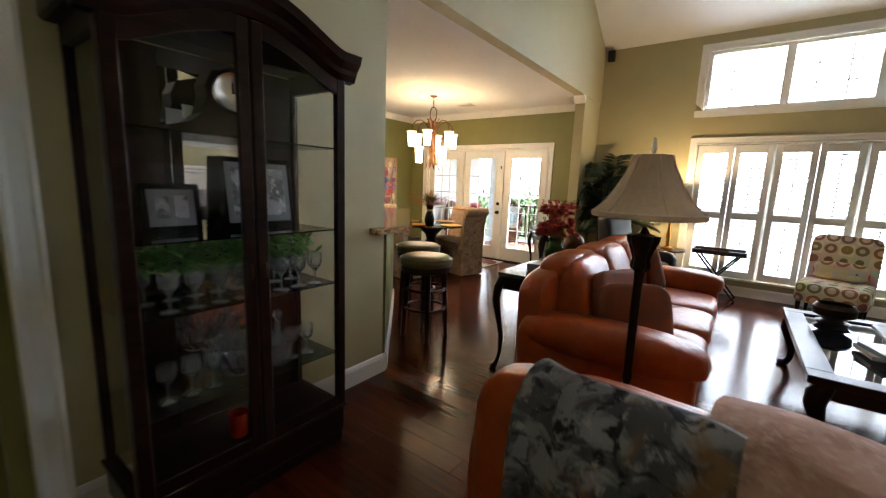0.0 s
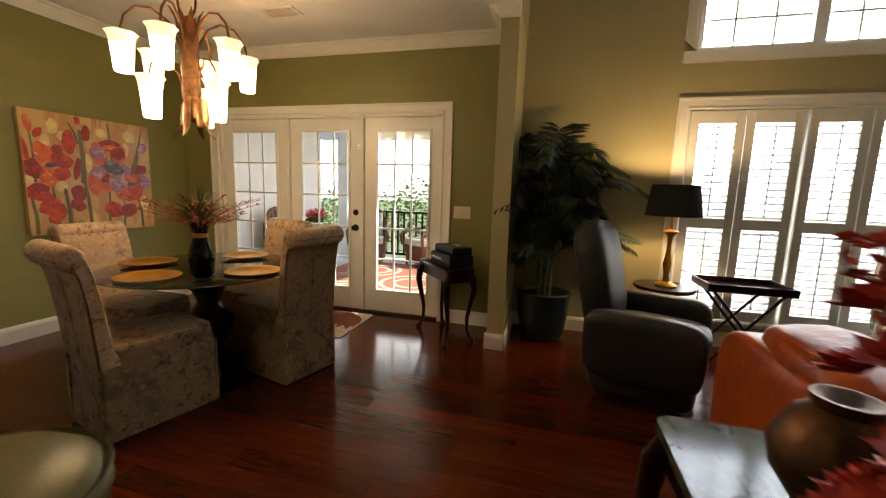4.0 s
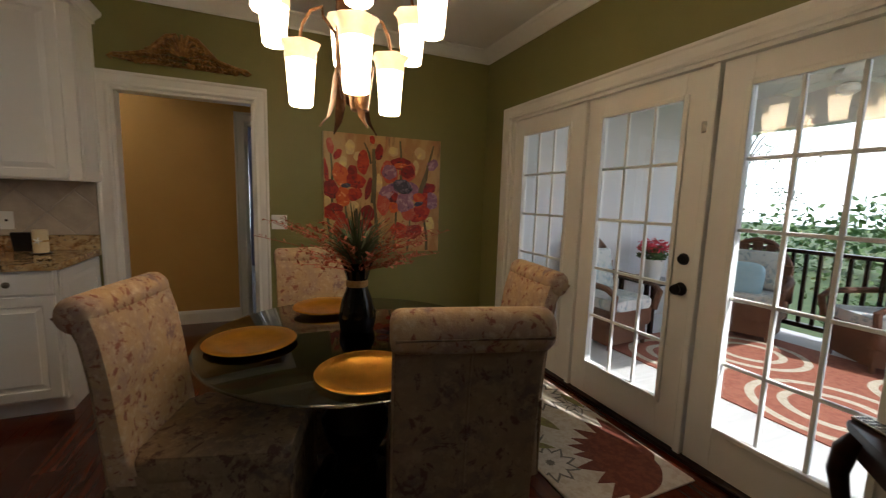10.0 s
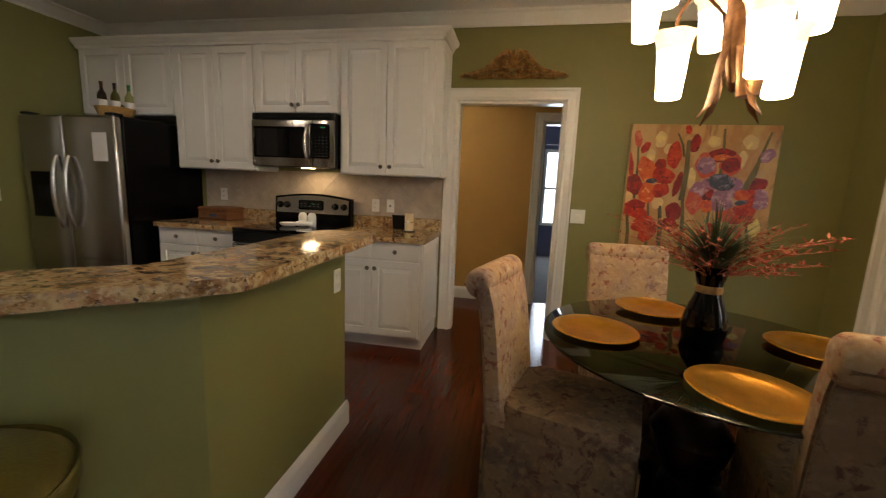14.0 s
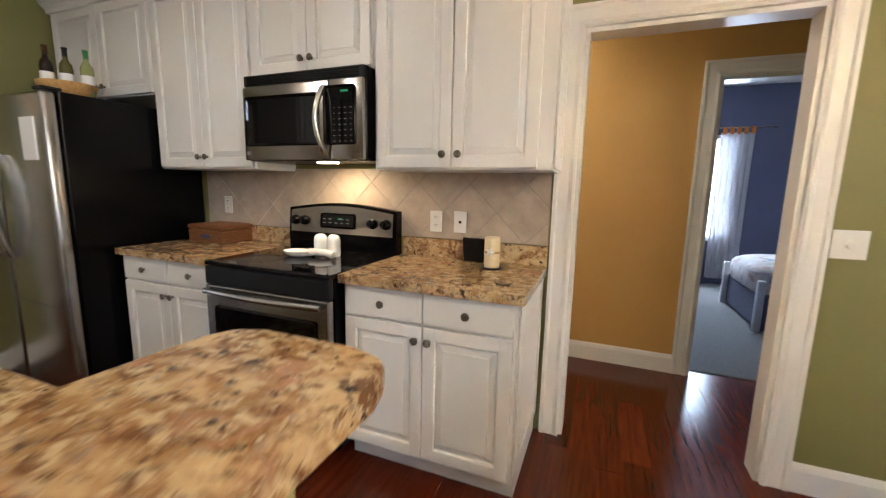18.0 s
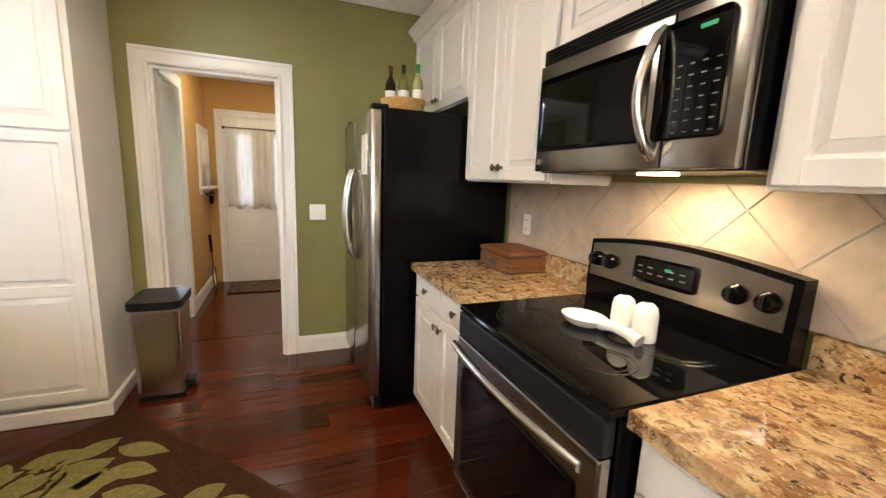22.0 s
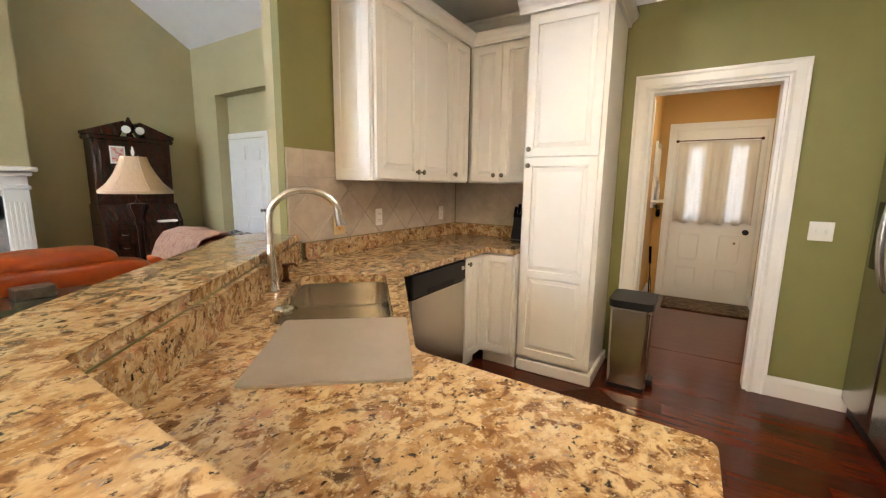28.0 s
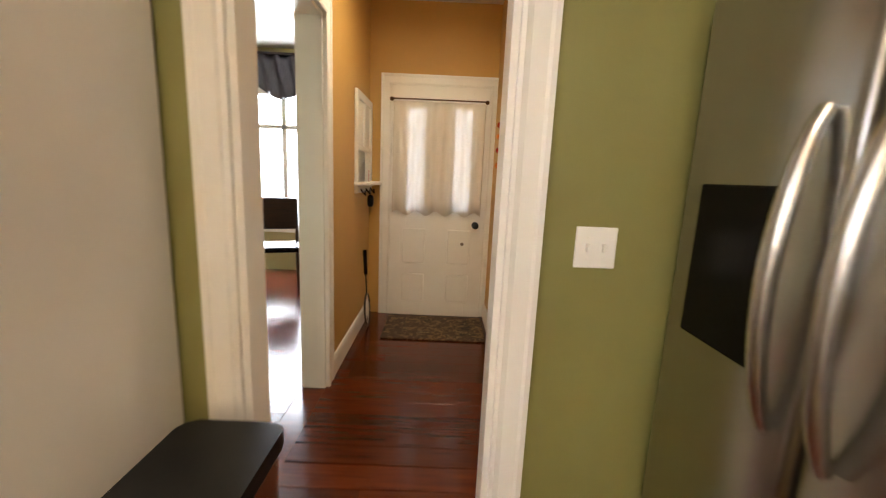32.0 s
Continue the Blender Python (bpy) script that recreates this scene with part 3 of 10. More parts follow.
def knob(parent, x, z, y=-0.02):
    b = lathe(bmesh.new(), [(0, 0.029), (0.004, 0.0285), (0.0055, 0.0265), (0.007, 0.0265), (0.0095, 0.0275), (0.0115, 0.0255), (0.013, 0.0255), (0.0165, 0.0235), (0.0175, 0.019), (0.012, 0.014), (0.006, 0.010), (0.006, 0.001), (0.009, 0)], 18)
    moved(b, Matrix.Rotation(radians(90), 4, "X"))
    moved(b, Matrix.Translation((x, y, z)))
    part("knob", b, PEWTER, parent, "dark pewter round knob", smooth=True)


def cabinet(name, m, w, d, z0, z1, fronts, label, category="cabinet", toe=0.0, side_panels=False):
    """Carcass with fronts; fronts are (kind, x, z, width, height, knob x, knob z, panels). Local x to the right, -y to the viewer."""
    ob = thing(name, m, label, category)
    part("body", boxbm(0.001, w - 0.001, 0.0, d, z0, z1, bev=0.001), CABW, ob)
    if toe:
        part("toe_kick", boxbm(0.001, w - 0.001, 0.06, d - 0.01, 0, z0 + 0.001), CABW, ob)
    for kind, x, z, fw, fh, kx, kz, *more in fronts:
        if kind == "drawer":
            p = part("drawer_front", slab_front(fw, fh), CABW, ob, m=pose(x, -0.001, z))
        else:
            p = panel_door("door", fw, fh, ob, pose(x, -0.001, z), more[0] if more else None)
        if kx is not None:
            knob(p, kx, kz)
    if side_panels:
        for x, r in side_panels:
            panel_door("end_panel", d - 0.02, z1 - z0 - 0.02, ob, pose(x, 0.01 if r > 0 else d - 0.01, z0 + 0.01, 0, 0, 90 if r > 0 else -90), t=0.008)
    return ob


def pair(w, z0, h, low=True, gap=0.004, panels=None):
    """Two doors side by side with their knobs at the meeting stiles."""
    dw = (w - 0.03 - gap) / 2
    kz = h - 0.06 if low else 0.06
    return [("door", 0.015, z0, dw, h, dw - 0.028, kz, panels), ("door", 0.015 + dw + gap, z0, dw, h, 0.028, kz, panels)]


def fronts_base(w):
    dw = (w - 0.03 - 0.004) / 2
    return [("drawer", 0.015, 0.735, dw, 0.135, dw / 2, 0.067), ("drawer", 0.019 + dw, 0.735, dw, 0.135, dw / 2, 0.067)] + pair(w, 0.12, 0.605)


FACE = 0.60
cabinet("base_cabinet", pose(FACE, -3.875, 0, 0, 0, 90), 0.795, FACE, 0.1, 0.875, fronts_base(0.795), "white raised-panel base cabinet beside the doorway", toe=True, side_panels=[(0.796, 1)])
cabinet("base_cabinet", pose(FACE, -5.43, 0, 0, 0, 90), 0.785, FACE, 0.1, 0.875, fronts_base(0.785), "white raised-panel base cabinet between range and fridge", toe=True)
UP = 0.31
UZ0, UZ1 = 1.382, 2.43
cabinet("wall_cabinet", pose(UP, -3.885, 0, 0, 0, 90), 0.86, UP, UZ0, UZ1, [("door", 0.02, UZ0 + 0.01, 0.385, 1.03, 0.349, 0.06), ("door", 0.411, UZ0 + 0.01, 0.385, 1.03, 0.034, 0.06)], "tall white raised-panel wall cabinet beside the doorway", side_panels=[(0.861, 1)])
cabinet("wall_cabinet", pose(UP, -4.66, 0, 0, 0, 90), 0.774, UP, 1.866, UZ1, pair(0.774, 1.876, 0.545, False), "short white wall cabinet over the microwave")
cabinet("wall_cabinet", pose(UP, -5.461, 0, 0, 0, 90), 0.80, UP, UZ0, UZ1, pair(0.80, UZ0 + 0.01, 1.02, False), "tall white raised-panel wall cabinet beside the microwave")
cabinet("wall_cabinet", pose(UP, -6.47, 0, 0, 0, 90), 1.008, UP, 1.84, UZ1, pair(1.008, 1.85, 0.57, False), "white wall cabinet above the fridge")
CABCROWN = [(0, 0), (0.02, 0), (0.022, 0.02), (0.035, 0.035), (0.055, 0.05), (0.062, 0.065), (0.062, 0.08), (0, 0.08)]
runs("cabinet_crown", CABCROWN, UZ1 - 0.01, [((UP + 0.018, -3.01), (UP + 0.018, -6.47)), ((0, -3.025), (UP + 0.08, -3.025))], CABW, "white crown trim on the wall cabinets", "cabinet crown")
# pantry, corner and east wall cabinets
PANF = [("door", 0.015, 1.56, 0.485, 0.90, 0.028, 0.05), ("door", 0.015, 0.12, 0.485, 1.43, 0.028, 1.38, [(0, 0.62), (0.62, 1.43)])]
cabinet("pantry_cabinet", pose(2.79, -5.925, 0, 0, 0, 180), 0.53, 0.54, 0.1, 2.49, PANF, "tall white pantry cabinet with two doors", toe=True)
runs("pantry_crown", CABCROWN, 2.48, [((2.20, -5.905), (2.85, -5.905)), ((2.26, -6.47), (2.26, -5.845))], CABW, "white crown trim on the pantry", "pantry crown")
EF = 3.06
cabinet("corner_base_cabinet", pose(EF, -5.56, 0, 0, 0, -90), 0.30, 0.58, 0.1, 0.875, [("door", 0.012, 0.12, 0.262, 0.745, 0.03, 0.70)], "white corner base cabinet with folding doors", toe=True)
cabinet("corner_base_cabinet", pose(EF, -5.86, 0, 0, 0, 180), 0.265, 0.58, 0.1, 0.875, [("door", 0.012, 0.12, 0.24, 0.745, None, 0)], "white corner base cabinet beside the pantry", toe=True)
cabinet("wall_cabinet", pose(3.35, -4.98, 0, 0, 0, -90), 1.14, 0.305, UZ0, UZ1, [("door", 0.015, UZ0 + 0.01, 0.42, 1.02, 0.392, 0.05), ("door", 0.44, UZ0 + 0.01, 0.42, 1.02, 0.028, 0.05), ("door", 0.868, UZ0 + 0.01, 0.25, 1.02, 0.03, 0.05)], "white raised-panel wall cabinet over the sink run", side_panels=[(-0.001, -1)])
cabinet("wall_cabinet", pose(3.35, -6.15, 0, 0, 0, 180), 0.56, 0.32, UZ0, UZ1, [("door", 0.03, UZ0 + 0.01, 0.245, 1.02, 0.21, 0.05), ("door", 0.28, UZ0 + 0.01, 0.26, 1.02, 0.03, 0.05)], "white wall cabinet in the corner beside the pantry")
runs("cabinet_crown_east", CABCROWN, UZ1 - 0.01, [((3.33, -6.17), (3.33, -4.96)), ((3.268, -4.98), (3.66, -4.98)), ((2.79, -6.13), (3.34, -6.13))], CABW, "white crown trim on the wall cabinets", "cabinet crown")
# sink base under the slanting counter
a0, a1 = Vector((2.40, -4.06)), Vector((3.04, -4.86))
ang = math.degrees(math.atan2(a1.y - a0.y, a1.x - a0.x))
L = (a1 - a0).length
cabinet("sink_base_cabinet", pose(a0.x + 0.02, a0.y + 0.02, 0, 0, 0, ang), L - 0.03, 0.42, 0.1, 0.69, pair(L - 0.03, 0.12, 0.745), "white sink base cabinet under the slanting counter", toe=True)
cabinet("end_base_cabinet", pose(1.72, -3.96, 0, 0, 0, 0), 0.66, 0.52, 0.1, 0.875, pair(0.66, 0.12, 0.745), "white base cabinet under the peninsula end", toe=True, side_panels=[(-0.001, -1)])

# ---- dishwasher ----
dw = thing("dishwasher", pose(EF, -4.92, 0, 0, 0, -90), "stainless steel dishwasher with a black control panel", "dishwasher")
part("tub", boxbm(0.005, 0.625, 0.0, 0.55, 0.1, 0.865), PLASTIC, dw)
part("door_panel", boxbm(0.006, 0.624, -0.028, -0.001, 0.12, 0.72, bev=0.006, seg=2), SOFTSTEEL, dw, "brushed stainless door panel")
p = part("control_panel", boxbm(0.006, 0.624, -0.034, -0.001, 0.725, 0.86, bev=0.01, seg=2), PLASTIC, dw, "glossy black control panel")
part("handle_recess", boxbm(0.16, 0.46, -0.037, -0.033, 0.735, 0.76, bev=0.001), BLACKGLASS, p)
part("badge", boxbm(0.56, 0.60, -0.0365, -0.033, 0.80, 0.825, bev=0.001), CHROME, p)
part("kick_plate", boxbm(0.006, 0.624, 0.04, 0.06, 0.0, 0.1), PLASTIC, dw)


# ---- counters ----
def slab_with_hole(outer, holes, z0, z1):
    b = bmesh.new()
    es = []
    for loop in [outer] + holes:
        vs = [b.verts.new((x, y, z1)) for x, y in loop]
        es += [b.edges.new((vs[i], vs[(i + 1) % len(vs)])) for i in range(len(vs))]
    r = bmesh.ops.triangle_fill(b, use_beauty=True, use_dissolve=False, edges=es)
    fs = [f for f in r["geom"] if isinstance(f, bmesh.types.BMFace)]
    e = bmesh.ops.extrude_face_region(b, geom=fs)
    bmesh.ops.translate(b, vec=(0, 0, z0 - z1), verts=[v for v in e["geom"] if isinstance(v, bmesh.types.BMVert)])
    return b


def rounded(poly, rad, n=4):
    """The polygon with its corners rounded; rad is one radius or one for each corner."""
    out = []
    for i, p in enumerate(poly):
        r = rad[i] if isinstance(rad, (list, tuple)) else rad
        p, q, s = Vector(p), Vector(poly[i - 1]), Vector(poly[(i + 1) % len(poly)])
        if r <= 0:
            out.append(tuple(p))
            continue
        u, v = (q - p).normalized(), (s - p).normalized()
        a, c = p + u * r, p + v * r
        for k in range(n + 1):
            t = k / n
            out.append(tuple((1 - t) ** 2 * a + 2 * t * (1 - t) * p + t * t * c))
    return out


CT0, CT1 = 0.876, 0.915
def worktop(name, poly, label, holes=()):
    ob = thing(name, pose(poly[0][0], poly[0][1], CT0), label, "worktop")
    off = Vector(poly[0])
    mv = lambda pl: [tuple(Vector(p) - off) for p in pl]
    part("slab", slab_with_hole(mv(poly), [mv(h) for h in holes], 0, CT1 - CT0), GRANITE, ob)
    return ob


w1 = worktop("granite_worktop", rounded([(0, -3.878), (0.645, -3.878), (0.645, -3.055), (0, -3.055)], [0, 0, 0.02, 0]), "golden brown granite worktop beside the doorway")
part("upstand", boxbm(0.0, 0.02, 0.0, 0.82, CT1 - CT0, CT1 - CT0 + 0.1, bev=0.002), GRANITE, w1)
w2 = worktop("granite_worktop", [(0, -5.44), (0.645, -5.44), (0.645, -4.648), (0, -4.648)], "golden brown granite worktop between range and fridge")
part("upstand", boxbm(0.0, 0.02, 0.0, 0.79, CT1 - CT0, CT1 - CT0 + 0.1, bev=0.002), GRANITE, w2)
SINKC = Vector((2.945, -4.315))
SU, SV = Vector((0.675, -0.738)).normalized(), Vector((0.738, 0.675)).normalized()
def sinkrect(u0, u1, v0, v1):
    return [tuple(SINKC + SU * u + SV * v) for u, v in ((u0, v0), (u1, v0), (u1, v1), (u0, v1))]
bowls = [(-0.35, -0.012), (0.012, 0.35)]
outer = [(3.655, -6.47), (3.655, -4.685), (2.585, -3.395), (1.684, -3.375), (1.684, -4.0), (2.36, -4.03), (3.015, -4.83), (3.015, -5.83), (2.795, -5.83), (2.795, -6.47)]
w3 = worktop("granite_worktop", rounded(outer, [0, 0, 0, 0, 0.03, 0.03, 0.03, 0.02, 0, 0]), "mottled golden granite worktop with an undermount sink", [rounded(sinkrect(-0.35, 0.35, -0.2, 0.2), 0.06, 4)])
off = Vector((3.655, -6.47, CT0))
part("upstand", moved(boxbm(3.635, 3.655, -6.45, -4.72, CT1, CT1 + 0.1, bev=0.002), Matrix.Translation(-off)), GRANITE, w3)
part("upstand", moved(boxbm(2.80, 3.634, -6.47, -6.45, CT1, CT1 + 0.1, bev=0.002), Matrix.Translation(-off)), GRANITE, w3)
# sink: two bowls under one cut-out, a steel flange and a low steel divider
sink = thing("double_sink", pose(SINKC.x, SINKC.y, CT0, 0, 0, math.degrees(math.atan2(SU.y, SU.x))), "brushed stainless steel double-bowl undermount sink", "sink")
b = bmesh.new()
ringa = [b.verts.new((x, y, -0.001)) for x, y in rounded([(-0.37, -0.22), (0.37, -0.22), (0.37, 0.22), (-0.37, 0.22)], 0.07, 4)]
ringb = [b.verts.new((x, y, -0.001)) for x, y in rounded([(-0.347, -0.197), (0.347, -0.197), (0.347, 0.197), (-0.347, 0.197)], 0.06, 4)]
ringc = [b.verts.new((v.co.x, v.co.y, -0.012)) for v in ringb]
for p, q in ((ringa, ringb), (ringb, ringc)):
    for i in range(len(p)):
        b.faces.new((p[i], p[(i + 1) % len(p)], q[(i + 1) % len(p)], q[i]))
part("flange", b, SINKSTEEL, sink, smooth=True, angle=40)
part("divider", boxbm(-0.013, 0.013, -0.196, 0.196, -0.06, -0.02, bev=0.010, seg=3), SINKSTEEL, sink, smooth=True, angle=50)
for u0, u1 in bowls:
    b = bmesh.new()
    top = rounded([(u0 + 0.003, -0.198), (u1 - 0.003, -0.198), (u1 - 0.003, 0.198), (u0 + 0.003, 0.198)], 0.055, 4)
    low = rounded([(u0 + 0.014, -0.186), (u1 - 0.014, -0.186), (u1 - 0.014, 0.186), (u0 + 0.014, 0.186)], 0.06, 4)
    mc = (u0 + u1) / 2
    rings = [[b.verts.new((x, y, -0.012)) for x, y in top], [b.verts.new((x, y, -0.175)) for x, y in low]]
    for f, z in ((0.95, -0.192), (0.85, -0.199), (0.3, -0.204)):
        rings.append([b.verts.new((mc + (x - mc) * f, y * f, z)) for x, y in low])
    for p, q in zip(rings, rings[1:]):
        for i in range(len(p)):
            b.faces.new((p[i], p[(i + 1) % len(p)], q[(i + 1) % len(p)], q[i]))
    b.faces.new(rings[-1])
    bw = part("bowl", b, SINKSTEEL, sink, smooth=True, angle=60)
    part("drain", lathe(bmesh.new(), [(0, 0.004), (0.02, 0.003), (0.04, 0.006), (0.045, 0.002), (0.045, 0)], 20, (mc, 0, -0.203)), CHROME, bw, smooth=True)
# faucet
FB = Vector((3.20, -4.19))
fc = thing("kitchen_faucet", pose(FB.x, FB.y, CT1, 0, 0, math.degrees(math.atan2(-0.76, -0.65)) ), "brushed nickel high-arc kitchen faucet by the sink", "faucet")
part("base", lathe(bmesh.new(), [(0, 0), (0.03, 0), (0.03, 0.008), (0.026, 0.014), (0.024, 0.05), (0.02, 0.13), (0.015, 0.19), (0.0135, 0.20)], 20), CHROME, fc, smooth=True)
arc = [(0, 0, 0.19), (0, 0, 0.28)] + [(0.14 - 0.14 * math.cos(a), 0, 0.30 + 0.115 * math.sin(a)) for a in [math.pi * k / 12 for k in range(11)]]
part("spout", tube(bmesh.new(), arc, 0.0145, 12), CHROME, fc, smooth=True)
e = arc[-1]
part("spray_head", tube(bmesh.new(), [e, (e[0] + 0.012, 0, e[2] - 0.05), (e[0] + 0.02, 0, e[2] - 0.09)], [0.014, 0.018, 0.021], 12), CHROME, fc, smooth=True)
part("lever", tube(bmesh.new(), [(0, 0.02, 0.10), (0, 0.05, 0.115), (0, 0.075, 0.17)], [0.012, 0.008, 0.006], 10), CHROME, fc, smooth=True)
sd_ = thing("soap_dispenser", pose(3.30, -4.33, CT1), "small dark bronze soap dispenser by the sink", "soap dispenser")
part("body", lathe(bmesh.new(), [(0, 0), (0.022, 0), (0.022, 0.006), (0.014, 0.012), (0.012, 0.06), (0.016, 0.065), (0.016, 0.08), (0, 0.085)], 16), BRONZE, sd_, smooth=True)
part("nozzle", tube(bmesh.new(), [(0, 0, 0.075), (-0.03, -0.02, 0.08), (-0.045, -0.03, 0.07)], 0.006, 8), BRONZE, sd_, smooth=True)
st = thing("sink_stopper", pose(2.93, -4.04, CT1), "grey rubber and steel sink stopper", "sink stopper")
part("cap", lathe(bmesh.new(), [(0, 0.022), (0.02, 0.02), (0.035, 0.014), (0.038, 0.006), (0.036, 0), (0, 0)], 20), CHROME, st, smooth=True)
FROST = mat("frosted_cutting_board", (0.74, 0.68, 0.60), 0.38, color2=(0.66, 0.59, 0.50), scale=9, spec=0.4)
FROST.node_tree.nodes["Principled BSDF"].inputs["Transmission Weight"].default_value = 0.7
single("cutting_board", prism(bmesh.new(), rounded([(2.262, -3.885), (2.53, -4.215), (2.83, -3.975), (2.56, -3.64)], 0.012), CT1 + 0.001, CT1 + 0.008, 0.001, 1), FROST, "frosted translucent cutting board on the granite", "cutting board")

# ---- raised bar and knee wall ----
knee = [(3.70, -4.615), (3.655, -4.665), (2.60, -3.40), (1.625, -3.385), (1.625, -3.24), (2.58, -3.24), (3.78, -4.585)]
setting("knee_wall", prism(bmesh.new(), knee[::-1], 0, 1.03), GREEN, "olive green painted knee wall under the bar", "wall")
runs("knee_wall_baseboard", BASE, 0, [((1.607, -3.24), (2.585, -3.24)), ((2.575, -3.235), (3.78, -4.585)), ((1.625, -3.385), (1.625, -3.222))], TRIM, "white painted moulded baseboard", "baseboard")
bar = thing("breakfast_bar", pose(1.6, -3.1, 1.031), "golden granite raised bar top with a rounded end", "bar top")
barpoly = rounded([(1.60, -3.375), (1.60, -3.06), (2.635, -3.055), (3.12, -3.575), (3.86, -4.40), (3.88, -4.80), (3.66, -4.70), (2.60, -3.385)][::-1], [0, 0, 0.09, 0.05, 0, 0.04, 0.08, 0.06], 5)
part("slab", moved(prism(bmesh.new(), barpoly, 0, 0.04, 0.008, 2), Matrix.Translation((-1.6, 3.1, 0))), GRANITE, bar)
b = bmesh.new()
for p, q in (((3.655, -4.68), (2.59, -3.40)), ((2.605, -3.39), (1.69, -3.375))):
    w = (Vector(q) - Vector(p)).normalized()
    nrm = Vector((-w.y, w.x)) * 0.02
    prism(b, [p, q, tuple(Vector(q) + nrm), tuple(Vector(p) + nrm)], CT1, 1.03)
part("granite_facing", moved(b, Matrix.Translation((-1.6, 3.1, -1.031))), GRANITE, bar)


def outlet(name, m, w=0.072, h=0.117, kind="duplex", material=None, label="white duplex outlet plate"):
    material = material or PLATE
    ob = thing(name, m, label, "switch plate" if kind != "duplex" else "outlet")
    part("plate", boxbm(-w / 2, w / 2, -0.006, 0, -h / 2, h / 2, bev=0.003, seg=2), material, ob)
    n = max(1, round(w / 0.06)) if kind == "toggle" else 1
    for i in range(n):
        x = (i - (n - 1) / 2) * 0.046
        if kind == "toggle":
            part("toggle", boxbm(x - 0.005, x + 0.005, -0.016, -0.005, -0.012, 0.012, bev=0.002), material, ob)
        elif kind == "dial":
            part("dial", moved(lathe(bmesh.new(), [(0, 0.018), (0.014, 0.017), (0.017, 0.0)], 16), pose(x, -0.005, 0, 90, 0, 0)), material, ob, smooth=True)
        elif kind == "jack":
            part("jack", boxbm(-0.008, 0.008, -0.0078, -0.005, -0.007, 0.007, bev=0.001), PLASTIC, ob, "dark jack opening")
        else:
            for z in (-0.024, 0.024):
                part("socket", boxbm(x - 0.016, x + 0.016, -0.0085, -0.005, z - 0.014, z + 0.014, bev=0.004, seg=2), material, ob)
                for dx in (-0.006, 0.006):
                    part("slot", boxbm(x + dx - 0.0013, x + dx + 0.0013, -0.0089, -0.008, z - 0.001, z + 0.008), PLASTIC, ob)
                part("slot", boxbm(x - 0.002, x + 0.002, -0.0089, -0.008, z - 0.0095, z - 0.0055), PLASTIC, ob)
    if kind in ("duplex", "toggle"):
        for z in ((0,) if kind == "duplex" else (-0.03, 0.03)):
            for i in range(n):
                part("screw", moved(lathe(bmesh.new(), [(0, 0.0015), (0.0025, 0.001), (0.003, 0)], 10), pose((i - (n - 1) / 2) * 0.046, -0.006, z, 90)), material, ob)
    return ob


outlet("outlet", pose(1.72, -3.24, 0.835, 0, 0, 180), label="white outlet plate on the green knee wall")
outlet("outlet", pose(0.012, -3.675, 1.114, 0, 0, 90), label="white duplex outlet on the tile backsplash")
outlet("phone_jack", pose(0.012, -3.533, 1.116, 0, 0, 90), kind="jack", label="white wall plate with one jack on the backsplash")
outlet("outlet", pose(0.012, -5.255, 1.15, 0, 0, 90), label="white duplex outlet on the tile backsplash")
outlet("outlet", pose(3.648, -5.37, 1.13, 0, 0, -90), label="white duplex outlet on the tile backsplash")
outlet("outlet", pose(3.648, -6.2, 1.12, 0, 0, -90), label="white duplex outlet on the tile backsplash")
outlet("light_switch", pose(1.075, S_KIT, 1.112, 0, 0, 180), 0.117, 0.117, "toggle", label="white double light switch on the sage wall")
outlet("dimmer_switch", pose(0.0, -1.89, 1.11, 0, 0, 90), 0.117, 0.117, "dial", label="white dimmer switch plate on the green wall")
outlet("light_switch", pose(3.27, 0, 1.11, 0, 0, 0), 0.165, 0.117, "toggle", ALMOND, "almond triple light switch beside the porch doors")

# ---- refrigerator ----
fr = thing("refrigerator", pose(0.80, -6.44, 0, 0, 0, 90), "stainless steel side-by-side refrigerator with black sides", "refrigerator")
part("case", boxbm(0, 0.95, 0.0, 0.78, 0.02, 1.755, bev=0.006, seg=2), BLACK, fr, "textured black case")
for x0, x1, hx, tag in ((0.004, 0.440, 0.385, "freezer_door"), (0.448, 0.946, 0.505, "fridge_door")):
    d = part(tag, boxbm(x0, x1, -0.075, -0.002, 0.09, 1.75, bev=0.022, seg=4), STEEL, fr, "brushed stainless door", smooth=True, angle=30)
    bow = [math.sin(math.pi * (k + 0.35) / 20.7) for k in range(21)]
    b = tube(bmesh.new(), [(hx, -0.073 - 0.062 * v ** 0.55, 0.85 + 0.58 * k / 20) for k, v in enumerate(bow)], [0.013 + 0.005 * v ** 0.5 for v in bow], 12)
    part("handle", b, CHROME, d, "satin metal bow handle", smooth=True)
    if tag == "freezer_door":
        p = part("dispenser", boxbm(0.08, 0.32, -0.079, -0.072, 0.93, 1.30, bev=0.004), BLACK, d, "black ice and water dispenser")
    else:
        p = part("clipboard", boxbm(0.74, 0.87, -0.082, -0.074, 1.40, 1.62, bev=0.001), PAPER, d, "white notepad held by a clip")
        part("lower_seam", boxbm(0.452, 0.942, -0.0755, -0.074, 0.60, 0.604), PLASTIC, d)
part("hinge_cover", boxbm(0.02, 0.10, -0.06, 0.03, 1.756, 1.775, bev=0.004), PLASTIC, fr)
part("hinge_cover", boxbm(0.85, 0.93, -0.06, 0.03, 1.756, 1.775, bev=0.004), PLASTIC, fr)
